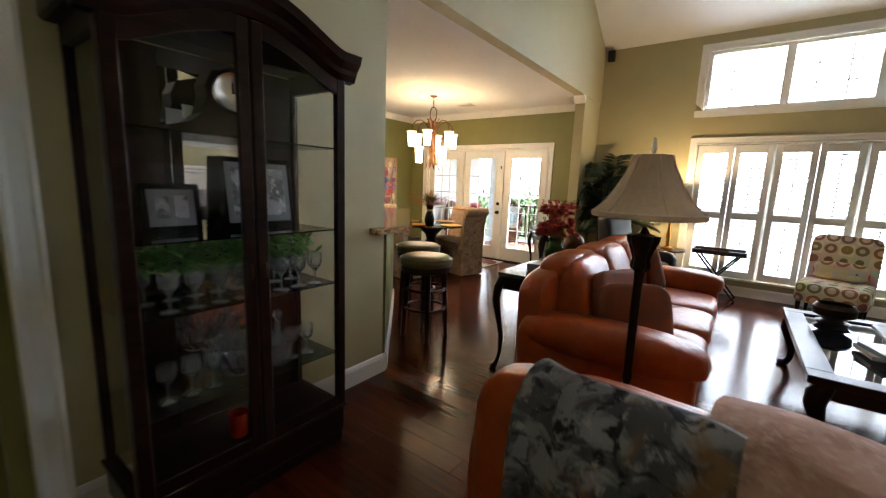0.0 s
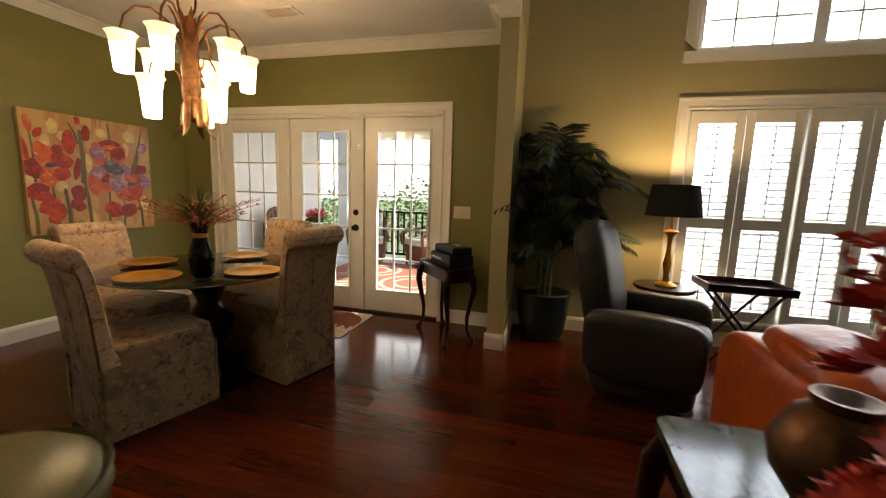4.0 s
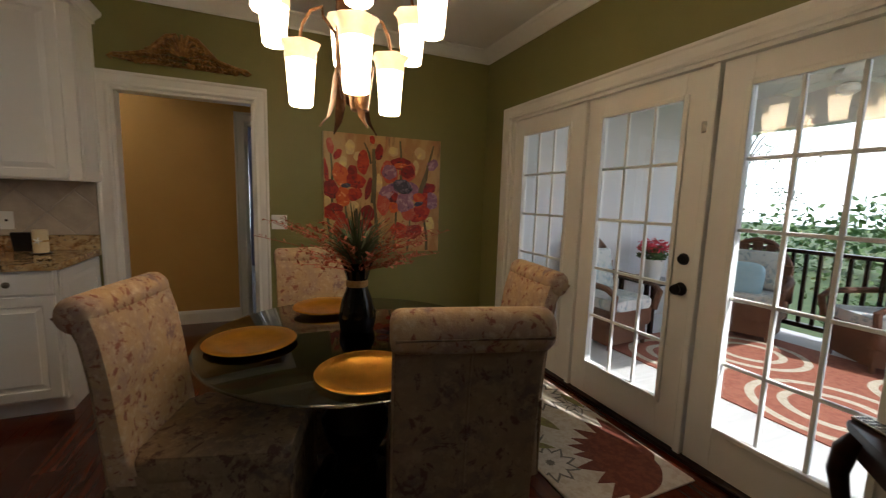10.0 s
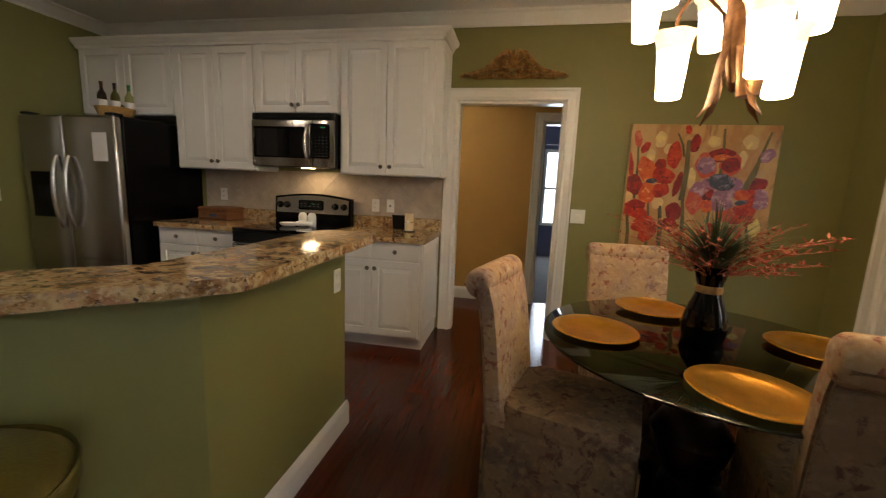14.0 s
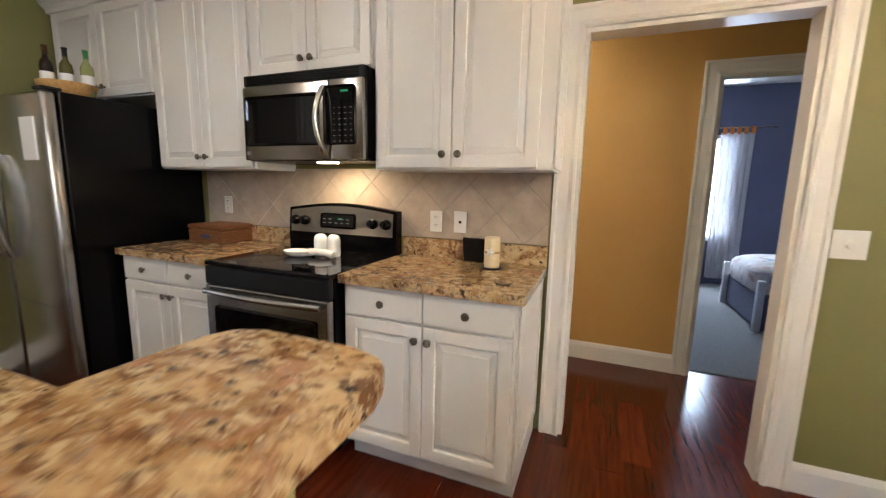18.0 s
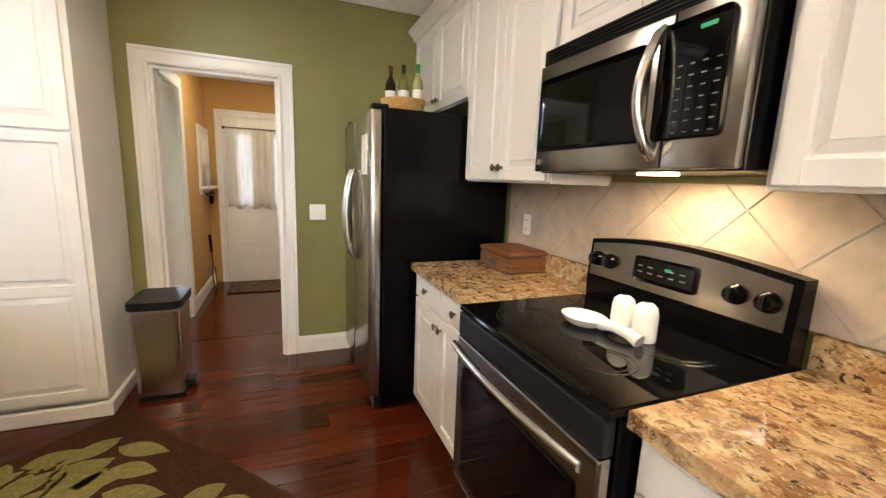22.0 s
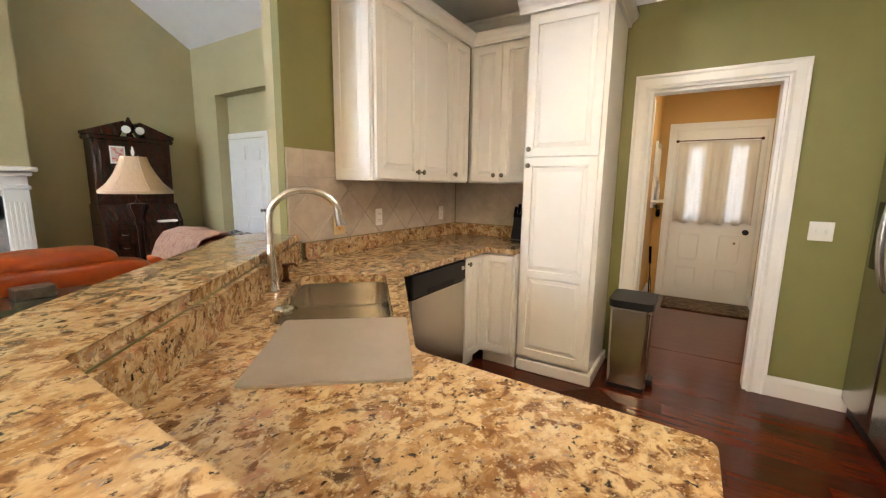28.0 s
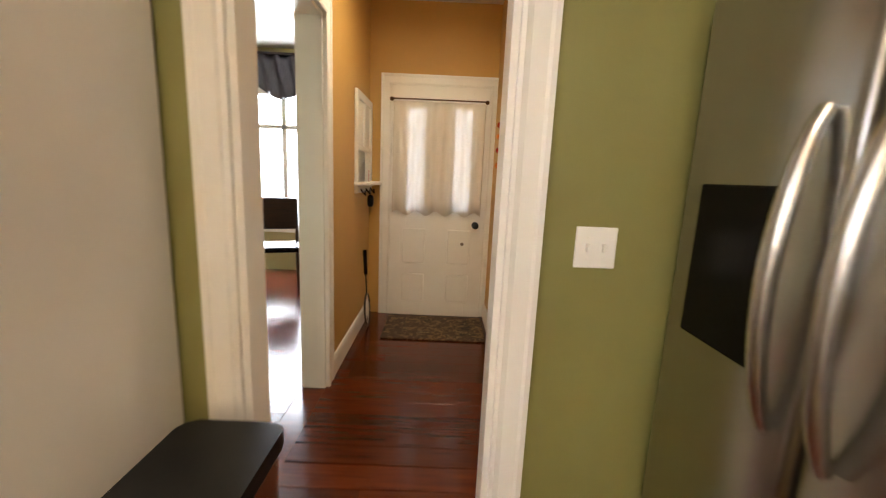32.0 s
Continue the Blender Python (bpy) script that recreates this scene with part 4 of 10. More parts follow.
part("grille", boxbm(0.02, 0.93, -0.04, -0.001, 0.01, 0.085), PLASTIC, fr)

# ---- range ----
rg = thing("electric_range", pose(0.66, -4.642, 0, 0, 0, 90), "stainless and black freestanding electric range", "range")
W = 0.758
part("body", boxbm(0.002, W - 0.002, 0.0, 0.63, 0.06, 0.895, bev=0.003), BLACK, rg)
part("cooktop", boxbm(-0.002, W + 0.002, -0.035, 0.55, 0.896, 0.918, bev=0.006, seg=2), BLACKGLASS, rg, "black ceramic glass cooktop")
d = part("oven_door", boxbm(0.004, W - 0.004, -0.04, -0.002, 0.22, 0.80, bev=0.008, seg=2), STEEL, rg, "stainless oven door")
part("oven_window", boxbm(0.07, W - 0.07, -0.043, -0.038, 0.27, 0.70, bev=0.01, seg=2), BLACKGLASS, d, "black glass oven window")
part("door_top_band", boxbm(0.004, W - 0.004, -0.038, -0.002, 0.803, 0.893, bev=0.006, seg=2), PLASTIC, rg)
hp = [(0.03 + (W - 0.06) * k / 10, -0.065 - 0.022 * math.sin(math.pi * k / 10), 0.775) for k in range(11)]
part("oven_handle", tube(bmesh.new(), hp, 0.015, 10), CHROME, d, "bowed stainless handle", smooth=True)
part("storage_drawer", boxbm(0.004, W - 0.004, -0.035, -0.002, 0.07, 0.212, bev=0.008, seg=2), STEEL, rg)
# backguard with a bowed top
b = bmesh.new()
N = 16
ring = []
for k in range(N + 1):
    x = W * k / N
    top = 1.16 + 0.035 * math.sin(math.pi * k / N)
    ring.append([b.verts.new(p) for p in ((x, 0.63, 0.90), (x, 0.565, 0.90), (x, 0.56, 0.99), (x, 0.575, top), (x, 0.63, top))])
for p, q in zip(ring, ring[1:]):
    for i in range(5):
        b.faces.new((p[i], p[(i + 1) % 5], q[(i + 1) % 5], q[i]))
b.faces.new(ring[0]), b.faces.new(ring[-1][::-1])
bg = part("backguard", b, BLACK, rg, "black enamel backguard", smooth=True, angle=30)
b = bmesh.new()
ring = []
for k in range(N + 1):
    x = 0.02 + (W - 0.04) * k / N
    top = 1.145 + 0.033 * math.sin(math.pi * k / N)
    ring.append([b.verts.new(p) for p in ((x, 0.565, 1.015), (x, 0.555, 1.015), (x, 0.566, top), (x, 0.575, top))])
for p, q in zip(ring, ring[1:]):
    for i in range(4):
        b.faces.new((p[i], p[(i + 1) % 4], q[(i + 1) % 4], q[i]))
b.faces.new(ring[0]), b.faces.new(ring[-1][::-1])
fas = part("fascia", b, STEEL, bg, "stainless control fascia", smooth=True, angle=30)
disp = part("display_panel", moved(boxbm(-0.13, 0.11, -0.004, 0.002, -0.045, 0.045, bev=0.012, seg=3), pose(W / 2, 0.559, 1.09, -5)), BLACKGLASS, bg, "black touch panel")
b = boxbm(W / 2 - 0.005, W / 2 + 0.02, 0.5545, 0.5555, 1.098, 1.108)
part("clock_digits", b, DISPLAY, rg, "small green clock digits")
b = bmesh.new()
for i in range(5):
    for j in range(3):
        if i in (2,) and j == 2:
            continue
        part("key_legend", boxbm(W / 2 - 0.115 + i * 0.042, W / 2 - 0.095 + i * 0.042, 0.5535, 0.5545, 1.055 + j * 0.022, 1.059 + j * 0.022), LEGEND, rg)
for x in (0.055, 0.125, W - 0.15, W - 0.065):
    k = part("burner_knob", moved(lathe(bmesh.new(), [(0, 0.03), (0.021, 0.029), (0.025, 0.02), (0.028, 0.004), (0.030, 0.0)], 20), pose(x, 0.556, 1.085, 85)), BLACKGLASS, bg, "black burner knob", smooth=True)
    part("pointer", boxbm(x - 0.004, x + 0.004, 0.516, 0.53, 1.068, 1.108, bev=0.002), PLASTIC, bg)
for x, y, r in ((0.2, 0.14, 0.115), (0.56, 0.14, 0.085), (0.2, 0.40, 0.085), (0.56, 0.40, 0.115)):
    b = bmesh.new()
    for q in (1.0, 0.8):
        lathe(b, [(r * q, 0.9184), (r * q - 0.002, 0.9188), (r * q - 0.004, 0.9184)], 40, (x, y, 0))
    part("burner_ring", b, mat("grey_burner_print", (0.009, 0.009, 0.009), 0.2) if x == 0.2 and y == 0.14 else bpy.data.materials["grey_burner_print"], rg)
# spoon rest and shakers
sp = thing("spoon_rest", pose(0.375, -4.31, 0.919, 0, 0, 97), "white ceramic spoon rest on the cooktop", "spoon rest")
b = lathe(bmesh.new(), [(0, 0.004), (0.035, 0.006), (0.055, 0.018), (0.062, 0.03), (0.066, 0.03), (0.06, 0.014), (0.04, 0.0), (0, 0)], 28, (-0.02, 0, 0), wob=lambda a, z: 1 + 0.25 * abs(math.cos(a)) ** 3)
part("bowl", b, CERAMIC, sp, smooth=True)
part("handle", tube(bmesh.new(), [(0.05, 0, 0.024), (0.10, 0, 0.03), (0.15, 0, 0.026), (0.19, 0, 0.014)], [0.022, 0.016, 0.018, 0.022], 12), CERAMIC, sp, smooth=True)
shk = thing("salt_shaker", pose(0.30, -4.242, 0.919), "ribbed white ceramic shaker on the cooktop", "shaker", "shakers on the range")
part("body", lathe(bmesh.new(), [(0, 0), (0.034, 0), (0.036, 0.01), (0.036, 0.085), (0.031, 0.105), (0.018, 0.117), (0, 0.12)], 24, wob=lambda a, z: 1 + 0.012 * math.cos(12 * a)), CERAMIC, shk, smooth=True)
part("holes", lathe(bmesh.new(), [(0, 0.1212), (0.007, 0.1205), (0.008, 0.119)], 10), PLASTIC, shk)
copy_thing(shk, pose(0.298, -4.158, 0.919))

# ---- microwave over the range ----
mw = thing("microwave_oven", pose(0.370, -4.652, 1.422, 0, 0, 90), "stainless over-the-range microwave with a bowed handle", "microwave")
H = 0.442
part("case", boxbm(0.002, W - 0.002, 0.0, 0.37, 0.0, H, bev=0.003), BLACK, mw)
part("vent_grille", boxbm(0.004, W - 0.004, -0.02, -0.001, H - 0.055, H - 0.002, bev=0.003), PLASTIC, mw)
for k in range(4):
    part("vent_slat", boxbm(0.03, W - 0.03, -0.023, -0.019, H - 0.048 + k * 0.011, H - 0.043 + k * 0.011), BLACKGLASS, mw)
d = part("door", boxbm(0.004, 0.56, -0.032, -0.001, 0.004, H - 0.06, bev=0.006, seg=2), STEEL, mw, "brushed stainless door", smooth=True, angle=30)
part("door_window", boxbm(0.03, 0.50, -0.0345, -0.03, 0.075, H - 0.115, bev=0.016, seg=3), BLACKGLASS, d, "black glass window")
pnl = part("control_panel", boxbm(0.564, W - 0.004, -0.032, -0.001, 0.004, H - 0.06, bev=0.006, seg=2), STEEL, mw, "stainless control side", smooth=True, angle=30)
part("keypad", boxbm(0.535, 0.715, -0.0355, -0.03, 0.075, H - 0.09, bev=0.014, seg=3), BLACKGLASS, pnl, "black keypad")
part("digits", boxbm(0.635, 0.675, -0.0365, -0.0353, H - 0.122, H - 0.112), DISPLAY, pnl, "green clock digits")
for i in range(4):
    for j in range(7):
        part("key_legend", boxbm(0.588 + i * 0.032, 0.600 + i * 0.032, -0.0366, -0.0356, 0.091 + j * 0.026, 0.094 + j * 0.026), LEGEND, pnl)
hp = [(0.535, -0.032, 0.035), (0.535, -0.05, 0.05)] + [(0.535 - 0.012 * math.sin(math.pi * k / 8), -0.055 - 0.035 * math.sin(math.pi * k / 8), 0.05 + (H - 0.16) * k / 8) for k in range(9)] + [(0.535, -0.032, H - 0.09)]
part("handle", tube(bmesh.new(), hp, 0.014, 10), CHROME, d, "bowed stainless handle", smooth=True)
part("badge", boxbm(0.02, 0.04, -0.0345, -0.031, 0.03, 0.05), CHROME, d)
part("lamp_lens", boxbm(0.40, 0.50, 0.07, 0.13, -0.006, 0.001, bev=0.002), LAMPGLOW, mw, "glowing cooktop lamp lens")
lamp("cooktop_lamp", "AREA", 1.0, pose(0.23, -4.20, 1.41, 0, 0, 0), (1.0, 0.66, 0.32), 0.18, 0.1)


# ---- tiled backsplashes ----
def clip(poly, inside, cut):
    out = []
    for i, p in enumerate(poly):
        q = poly[(i + 1) % len(poly)]
        if inside(p):
            out.append(p)
        if inside(p) != inside(q):
            out.append(cut(p, q))
    return out


def clipped(poly, u0, u1, v0, v1):
    for ax, lim, sg in ((0, u0, 1), (0, u1, -1), (1, v0, 1), (1, v1, -1)):
        if not poly:
            return []
        poly = clip(poly, lambda p: sg * (p[ax] - lim) >= 0, lambda p, q: tuple(p[k] + (q[k] - p[k]) * (lim - p[ax]) / (q[ax] - p[ax]) for k in (0, 1)))
    return poly


def backsplash(name, m, u0, u1, v0, v1, side, rows=(), label="beige travertine tile backsplash laid on the diagonal"):
    """Diamond tiles on a wall patch; local x along the wall, z up, -y off the wall."""
    ob = thing(name, m, label, "backsplash")
    part("grout_bed", boxbm(u0, u1, -0.006, 0.0, v0, v1), GROUT, ob)
    h, g = side / math.sqrt(2), 0.004
    tiles = []
    nu, nv = int((u1 - u0) / h) + 3, int((v1 - v0) / h) + 3
    for i in range(-1, nu):
        for j in range(-1, nv):
            if (i + j) % 2 == 0:
                cu, cv = u0 + i * h, v0 + j * h
                d = h - g
                tiles.append(clipped([(cu + d, cv), (cu, cv + d), (cu - d, cv), (cu, cv - d)], u0 + 0.002, u1 - 0.002, v0 + 0.002, v1 - 0.002))
    for a0, a1, b0, b1 in rows:
        tiles.append([(a0 + g / 2, b0 + g / 2), (a1 - g / 2, b0 + g / 2), (a1 - g / 2, b1 - g / 2), (a0 + g / 2, b1 - g / 2)])
        part("grout_bed", boxbm(a0, a1, -0.006, 0, b0, b1), GROUT, ob)
    for poly in tiles:
        area = 0.5 * abs(sum(poly[k][0] * poly[(k + 1) % len(poly)][1] - poly[(k + 1) % len(poly)][0] * poly[k][1] for k in range(len(poly)))) if len(poly) > 2 else 0
        if area < 2e-4:
            continue
        c = Vector((sum(p[0] for p in poly) / len(poly), sum(p[1] for p in poly) / len(poly)))
        b = bmesh.new()
        rings = []
        for y, k in ((-0.0055, 1.0), (-0.0085, 1.0), (-0.0098, 1 - 0.004 / max(0.03, math.sqrt(area)))):
            rings.append([b.verts.new((c.x + (p[0] - c.x) * k, y, c.y + (p[1] - c.y) * k)) for p in poly])
        for p, q in zip(rings, rings[1:]):
            for k in range(len(p)):
                b.faces.new((p[k], p[(k + 1) % len(p)], q[(k + 1) % len(p)], q[k]))
        b.faces.new(rings[-1])
        part("tile", b, TILE, ob)
    return ob


backsplash("backsplash_west", pose(0.0, -5.46, 0, 0, 0, 90), 0, 2.40, 1.018, 1.40, 0.215)
backsplash("backsplash_east", pose(3.66, -4.625, 0, 0, 0, -90), 0, 1.83, 1.018, 1.395, 0.215, [(0.0, 0.115, 1.395, 1.55), (0.115, 0.35, 1.395, 1.55)])
backsplash("backsplash_south", pose(3.65, S_KIT, 0, 0, 0, 180), 0, 0.86, 1.018, 1.385, 0.215)
bm_ = bmesh.new()
ROOST = mat("painted_rooster_tile_red", (0.55, 0.10, 0.04), 0.3, color2=(0.70, 0.42, 0.06), scale=40)
box(bm_, -0.05, 0.05, -0.016, -0.01, -0.06, 0.06, 0.002)
rt = thing("painted_tile", pose(3.65, -4.985, 1.10, 0, 0, -90), "small hand-painted red and yellow accent tile", "accent tile")
part("tile_body", bm_, mat("cream_tile_glaze", (0.62, 0.48, 0.25), 0.3, color2=(0.5, 0.36, 0.16), scale=20), rt)
part("painted_motif", lathe(bmesh.new(), [(0.0, 0.001), (0.03, 0.0)], 12, wob=lambda a, z: 1 + 0.35 * math.sin(3 * a)), ROOST, rt, m=pose(0, -0.0175, 0.005, 90))

# ---- small kitchen things ----
bk = thing("wicker_box", pose(0.10, -5.17, CT1, 0, 0, 0), "brown woven wicker box with a lid", "basket")
BOXW = mat("polished_brown_wicker", (0.11, 0.04, 0.014), 0.45, color2=(0.24, 0.10, 0.035), scale=60, stretch=(1, 1, 2), bump=0.5, bump_scale=140)
part("box_body", boxbm(-0.08, 0.16, -0.17, 0.13, 0.0, 0.085, bev=0.01, seg=2), BOXW, bk)
for z in (0.010, 0.023, 0.036, 0.049, 0.062, 0.075):
    part("woven_strand", prism(bmesh.new(), rounded([(-0.083, -0.173), (0.163, -0.173), (0.163, 0.133), (-0.083, 0.133)], 0.012, 2), z - 0.005, z + 0.005, 0.003, 1), BOXW, bk)
lid = part("lid", boxbm(-0.085, 0.165, -0.175, 0.135, 0.087, 0.113, bev=0.008, seg=2), BOXW, bk)
for k in range(9):
    part("lid_strand", boxbm(-0.078, 0.158, -0.160 + 0.032 * k, -0.138 + 0.032 * k, 0.112, 0.117, bev=0.0025), BOXW, lid)
part("label_plate", boxbm(0.165, 0.168, -0.05, 0.03, 0.03, 0.055), mat("slate_blue_label", (0.05, 0.08, 0.16), 0.5), bk, "dark blue label plate")
cd = thing("pillar_candle", pose(0.20, -3.30, CT1), "cream pillar candle with a starfish tied on", "candle")
part("saucer", lathe(bmesh.new(), [(0, 0), (0.05, 0), (0.055, 0.008), (0, 0.008)], 24), PLASTIC, cd)
part("wax", lathe(bmesh.new(), [(0, 0.009), (0.036, 0.009), (0.038, 0.02), (0.038, 0.15), (0.033, 0.155), (0.02, 0.15), (0, 0.148)], 28), mat("cream_candle_wax", (0.78, 0.66, 0.42), 0.5, color2=(0.70, 0.56, 0.32), scale=10), cd, smooth=True)
b = bmesh.new()
vs = [b.verts.new((0.044 if k % 2 else 0.041, (0.028 if k % 2 == 0 else 0.010) * math.cos(math.pi * k / 5), 0.085 + (0.028 if k % 2 == 0 else 0.010) * math.sin(math.pi * k / 5))) for k in range(10)]
cvt = b.verts.new((0.05, 0, 0.085))
for k in range(10):
    b.faces.new((vs[k], vs[(k + 1) % 10], cvt))
part("starfish", b, CERAMIC, cd, "white starfish")
part("cord", lathe(bmesh.new(), [(0.0385, 0.078), (0.0405, 0.083), (0.0385, 0.088)], 24), STRAW, cd)
bb = thing("black_tile_trivet", pose(0.075, -3.42, CT1, 0, 0, 0), "small square black stand leaning on the upstand", "trivet")
part("panel", moved(boxbm(-0.008, 0.008, -0.065, 0.065, 0, 0.13, bev=0.003), pose(0, 0, 0.002, 0, 12)), PLASTIC, bb)
ashs = thing("glass_coaster", pose(0.50, -3.17, CT1), "small clear glass dish on the worktop", "dish")
part("dish", lathe(bmesh.new(), [(0, 0.0005), (0.03, 0.0005), (0.038, 0.01), (0.034, 0.01), (0.028, 0.005), (0, 0.005)], 20), GLASS, ashs, smooth=True)
# wine bottles in a straw basket on the fridge
wb = thing("straw_basket", pose(0.62, -5.76, 1.757) @ Matrix.Diagonal((0.95, 0.95, 1.5, 1)), "shallow golden straw basket on the fridge", "basket")
part("weave", lathe(bmesh.new(), [(0, 0.004), (0.10, 0.004), (0.135, 0.055), (0.145, 0.06), (0.142, 0.05), (0.108, 0), (0, 0)], 28, wob=lambda a, z: 1 + 0.03 * math.sin(14 * a)), STRAW, wb, smooth=True)
def bottle(m, glassmat, capmat, label):
    ob = thing("wine_bottle", m, label, "bottle", "bottles on the fridge")
    part("bottle_body", lathe(bmesh.new(), [(0, 0), (0.034, 0), (0.037, 0.005), (0.037, 0.17), (0.033, 0.195), (0.016, 0.225), (0.0135, 0.24), (0.0135, 0.29), (0.0155, 0.292), (0.0155, 0.30), (0, 0.30)], 20), glassmat, ob, smooth=True)
    part("foil_cap", lathe(bmesh.new(), [(0.0145, 0.245), (0.0148, 0.29), (0.0165, 0.292), (0.0165, 0.302), (0, 0.302)], 16), capmat, ob, smooth=True)
    part("paper_label", lathe(bmesh.new(), [(0.0375, 0.05), (0.0378, 0.055), (0.0378, 0.13), (0.0375, 0.135)], 20), PAPER, ob, "cream paper label", smooth=True)
    return ob
BG = mat("dark_bottle_glass", (0.02, 0.012, 0.008), 0.08)
BO = mat("olive_bottle_glass", (0.10, 0.09, 0.02), 0.08)
BC = mat("pale_green_bottle_glass", (0.30, 0.32, 0.12), 0.08)
bottle(pose(0.69, -5.80, 1.785) @ Matrix.Diagonal((0.86, 0.86, 0.86, 1)), BG, BRONZE, "dark red wine bottle in the straw basket")
bottle(pose(0.625, -5.745, 1.785) @ Matrix.Diagonal((0.86, 0.86, 0.86, 1)), BO, PLASTIC, "olive wine bottle with a white label")
bottle(pose(0.555, -5.685, 1.785) @ Matrix.Diagonal((0.86, 0.86, 0.86, 1)), BC, mat("green_foil", (0.03, 0.18, 0.05), 0.35), "pale green wine bottle with green foil")
fb = thing("gold_platter", pose(0.17, -4.95, UZ1 + 0.002), "gold platter lying on top of the cabinets", "platter")
part("rim", lathe(bmesh.new(), [(0, 0.06), (0.05, 0.06), (0.12, 0.07), (0.125, 0.075), (0.12, 0.06), (0.06, 0.0), (0, 0)], 24), GOLD, fb, smooth=True)
# step bin
tb = thing("step_trash_can", pose(2.04, -6.17, 0), "brushed steel step trash can with a black lid", "trash can")
b = prism(bmesh.new(), rounded([(-0.125, -0.165), (0.125, -0.165), (0.125, 0.165), (-0.125, 0.165)], 0.035, 4), 0.03, 0.555)
for v in b.verts:
    k = 0.94 + 0.06 * (v.co.z - 0.03) / 0.52
    v.co.x *= k
    v.co.y *= k
part("bin_body", b, SOFTSTEEL, tb, "brushed steel body", smooth=True, angle=40)
part("base_ring", prism(bmesh.new(), rounded([(-0.122, -0.162), (0.122, -0.162), (0.122, 0.162), (-0.122, 0.162)], 0.035, 4), 0, 0.03), PLASTIC, tb)
part("rim", prism(bmesh.new(), rounded([(-0.13, -0.17), (0.13, -0.17), (0.13, 0.17), (-0.13, 0.17)], 0.035, 4), 0.556, 0.57), CHROME, tb)
part("lid", prism(bmesh.new(), rounded([(-0.138, -0.178), (0.138, -0.178), (0.138, 0.178), (-0.138, 0.178)], 0.04, 4), 0.571, 0.62, 0.008, 2), PLASTIC, tb, "matt black plastic lid")
part("pedal", boxbm(-0.165, -0.12, -0.05, 0.05, 0.02, 0.06, bev=0.008, seg=2), PLASTIC, tb)
# base trim along the pantry's side and front
b = prism(bmesh.new(), [(2.238, -6.46), (2.259, -6.46), (2.259, -5.925), (2.775, -5.925), (2.775, -5.903), (2.238, -5.903)], 0.001, 0.085, 0.006, 1)
single("pantry_base_trim", b, TRIM, "white painted trim round the pantry foot", "trim")
# kitchen runner
RUGB = layered("brown_wool_pile", (0.05, 0.02, 0.010), [((0.07, 0.03, 0.015), 60, 0.45, 0.6, 0)], 0.95, bump=0.5)
RUGG = layered("olive_wool_pile", (0.20, 0.175, 0.05), [((0.26, 0.22, 0.08), 60, 0.45, 0.6, 0)], 0.95, bump=0.5)
RL, RW = 1.55, 1.12
for m_ in (RUGB, RUGG):
    m_.node_tree.nodes["Principled BSDF"].inputs["Specular IOR Level"].default_value = 0.08
rug = thing("kitchen_rug", pose(2.18, -5.93, 0.001, 0, 0, math.degrees(math.atan2(0.742, -0.67))), "brown kitchen rug with olive green leaf pattern", "rug")
part("rug_field", boxbm(0, RL, -RW, 0, 0, 0.009, bev=0.003), RUGB, rug)


def leaf(b, x, y, a, l, w, z=0.0096, n=8):
    """A pointed leaf blade lying flat."""
    c, s = math.cos(a), math.sin(a)
    up, dn = [], []
    for k in range(n + 1):
        t = k / n
        h = w * math.sin(math.pi * t ** 0.8) * 0.5
        up.append((x + c * l * t - s * h, y + s * l * t + c * h))
        dn.append((x + c * l * t + s * h, y + s * l * t - c * h))
    loop = up + dn[-2:0:-1]
    loop = [p for p in loop if 0.01 < p[0] < RL - 0.01 and -RW + 0.01 < p[1] < -0.01] if b[1] else loop
    if len(loop) > 2:
        b[0].faces.new([b[0].verts.new((px, py, z)) for px, py in loop])


rb = (bmesh.new(), True)
rnd = random.Random(7)
for sx, sy, sa in ((0.03, -0.50, 0.15), (0.05, -0.75, 0.5), (0.08, -1.0, 0.7), (0.25, -0.15, -0.6), (0.75, -0.55, 0.3), (0.6, -0.95, 0.9), (1.0, -0.1, -0.9), (1.3, -0.7, 0.6)):
    for k in range(6):
        t = k * 0.085
        px, py = sx + t * math.cos(sa), sy + t * math.sin(sa)
        leaf(rb, px, py, sa + (1 if k % 2 else -1) * (0.9 + 0.2 * rnd.random()), 0.22 + 0.06 * rnd.random(), 0.115, 0.0096 + 0.0001 * k)
    for k in range(9):
        a = rnd.random() * 6.28
        px, py = sx + 0.33 * math.cos(sa - 0.9) + 0.09 * math.cos(a), sy + 0.33 * math.sin(sa - 0.9) + 0.09 * math.sin(a)
        for q in range(4):
            leaf(rb, px, py, a + q * 1.57, 0.03, 0.024, 0.0101)
part("leaf_pattern", rb[0], RUGG, rug, "olive green leaf pattern")

# knife block in the corner beside the pantry
kb = thing("knife_block", pose(2.93, -6.27, CT1, 0, 0, 160), "black knife block full of black-handled knives", "knife block")
part("block", moved(boxbm(-0.055, 0.055, -0.07, 0.07, 0.0, 0.20, bev=0.006), pose(0, 0.02, 0.012, -10)), PLASTIC, kb)
part("foot_plate", boxbm(-0.055, 0.055, -0.05, 0.09, 0, 0.012, bev=0.003), PLASTIC, kb)
for i in range(3):
    for j in range(3):
        part("knife_handle", moved(boxbm(-0.009, 0.009, -0.012, 0.012, 0.0, 0.085 + 0.015 * ((i + j) % 3), bev=0.004), pose(-0.034 + 0.034 * i, 0.015 + 0.042 * (j - 1), 0.205 + 0.008 * (j - 1), -10)), BLACK, kb, "black riveted handle")


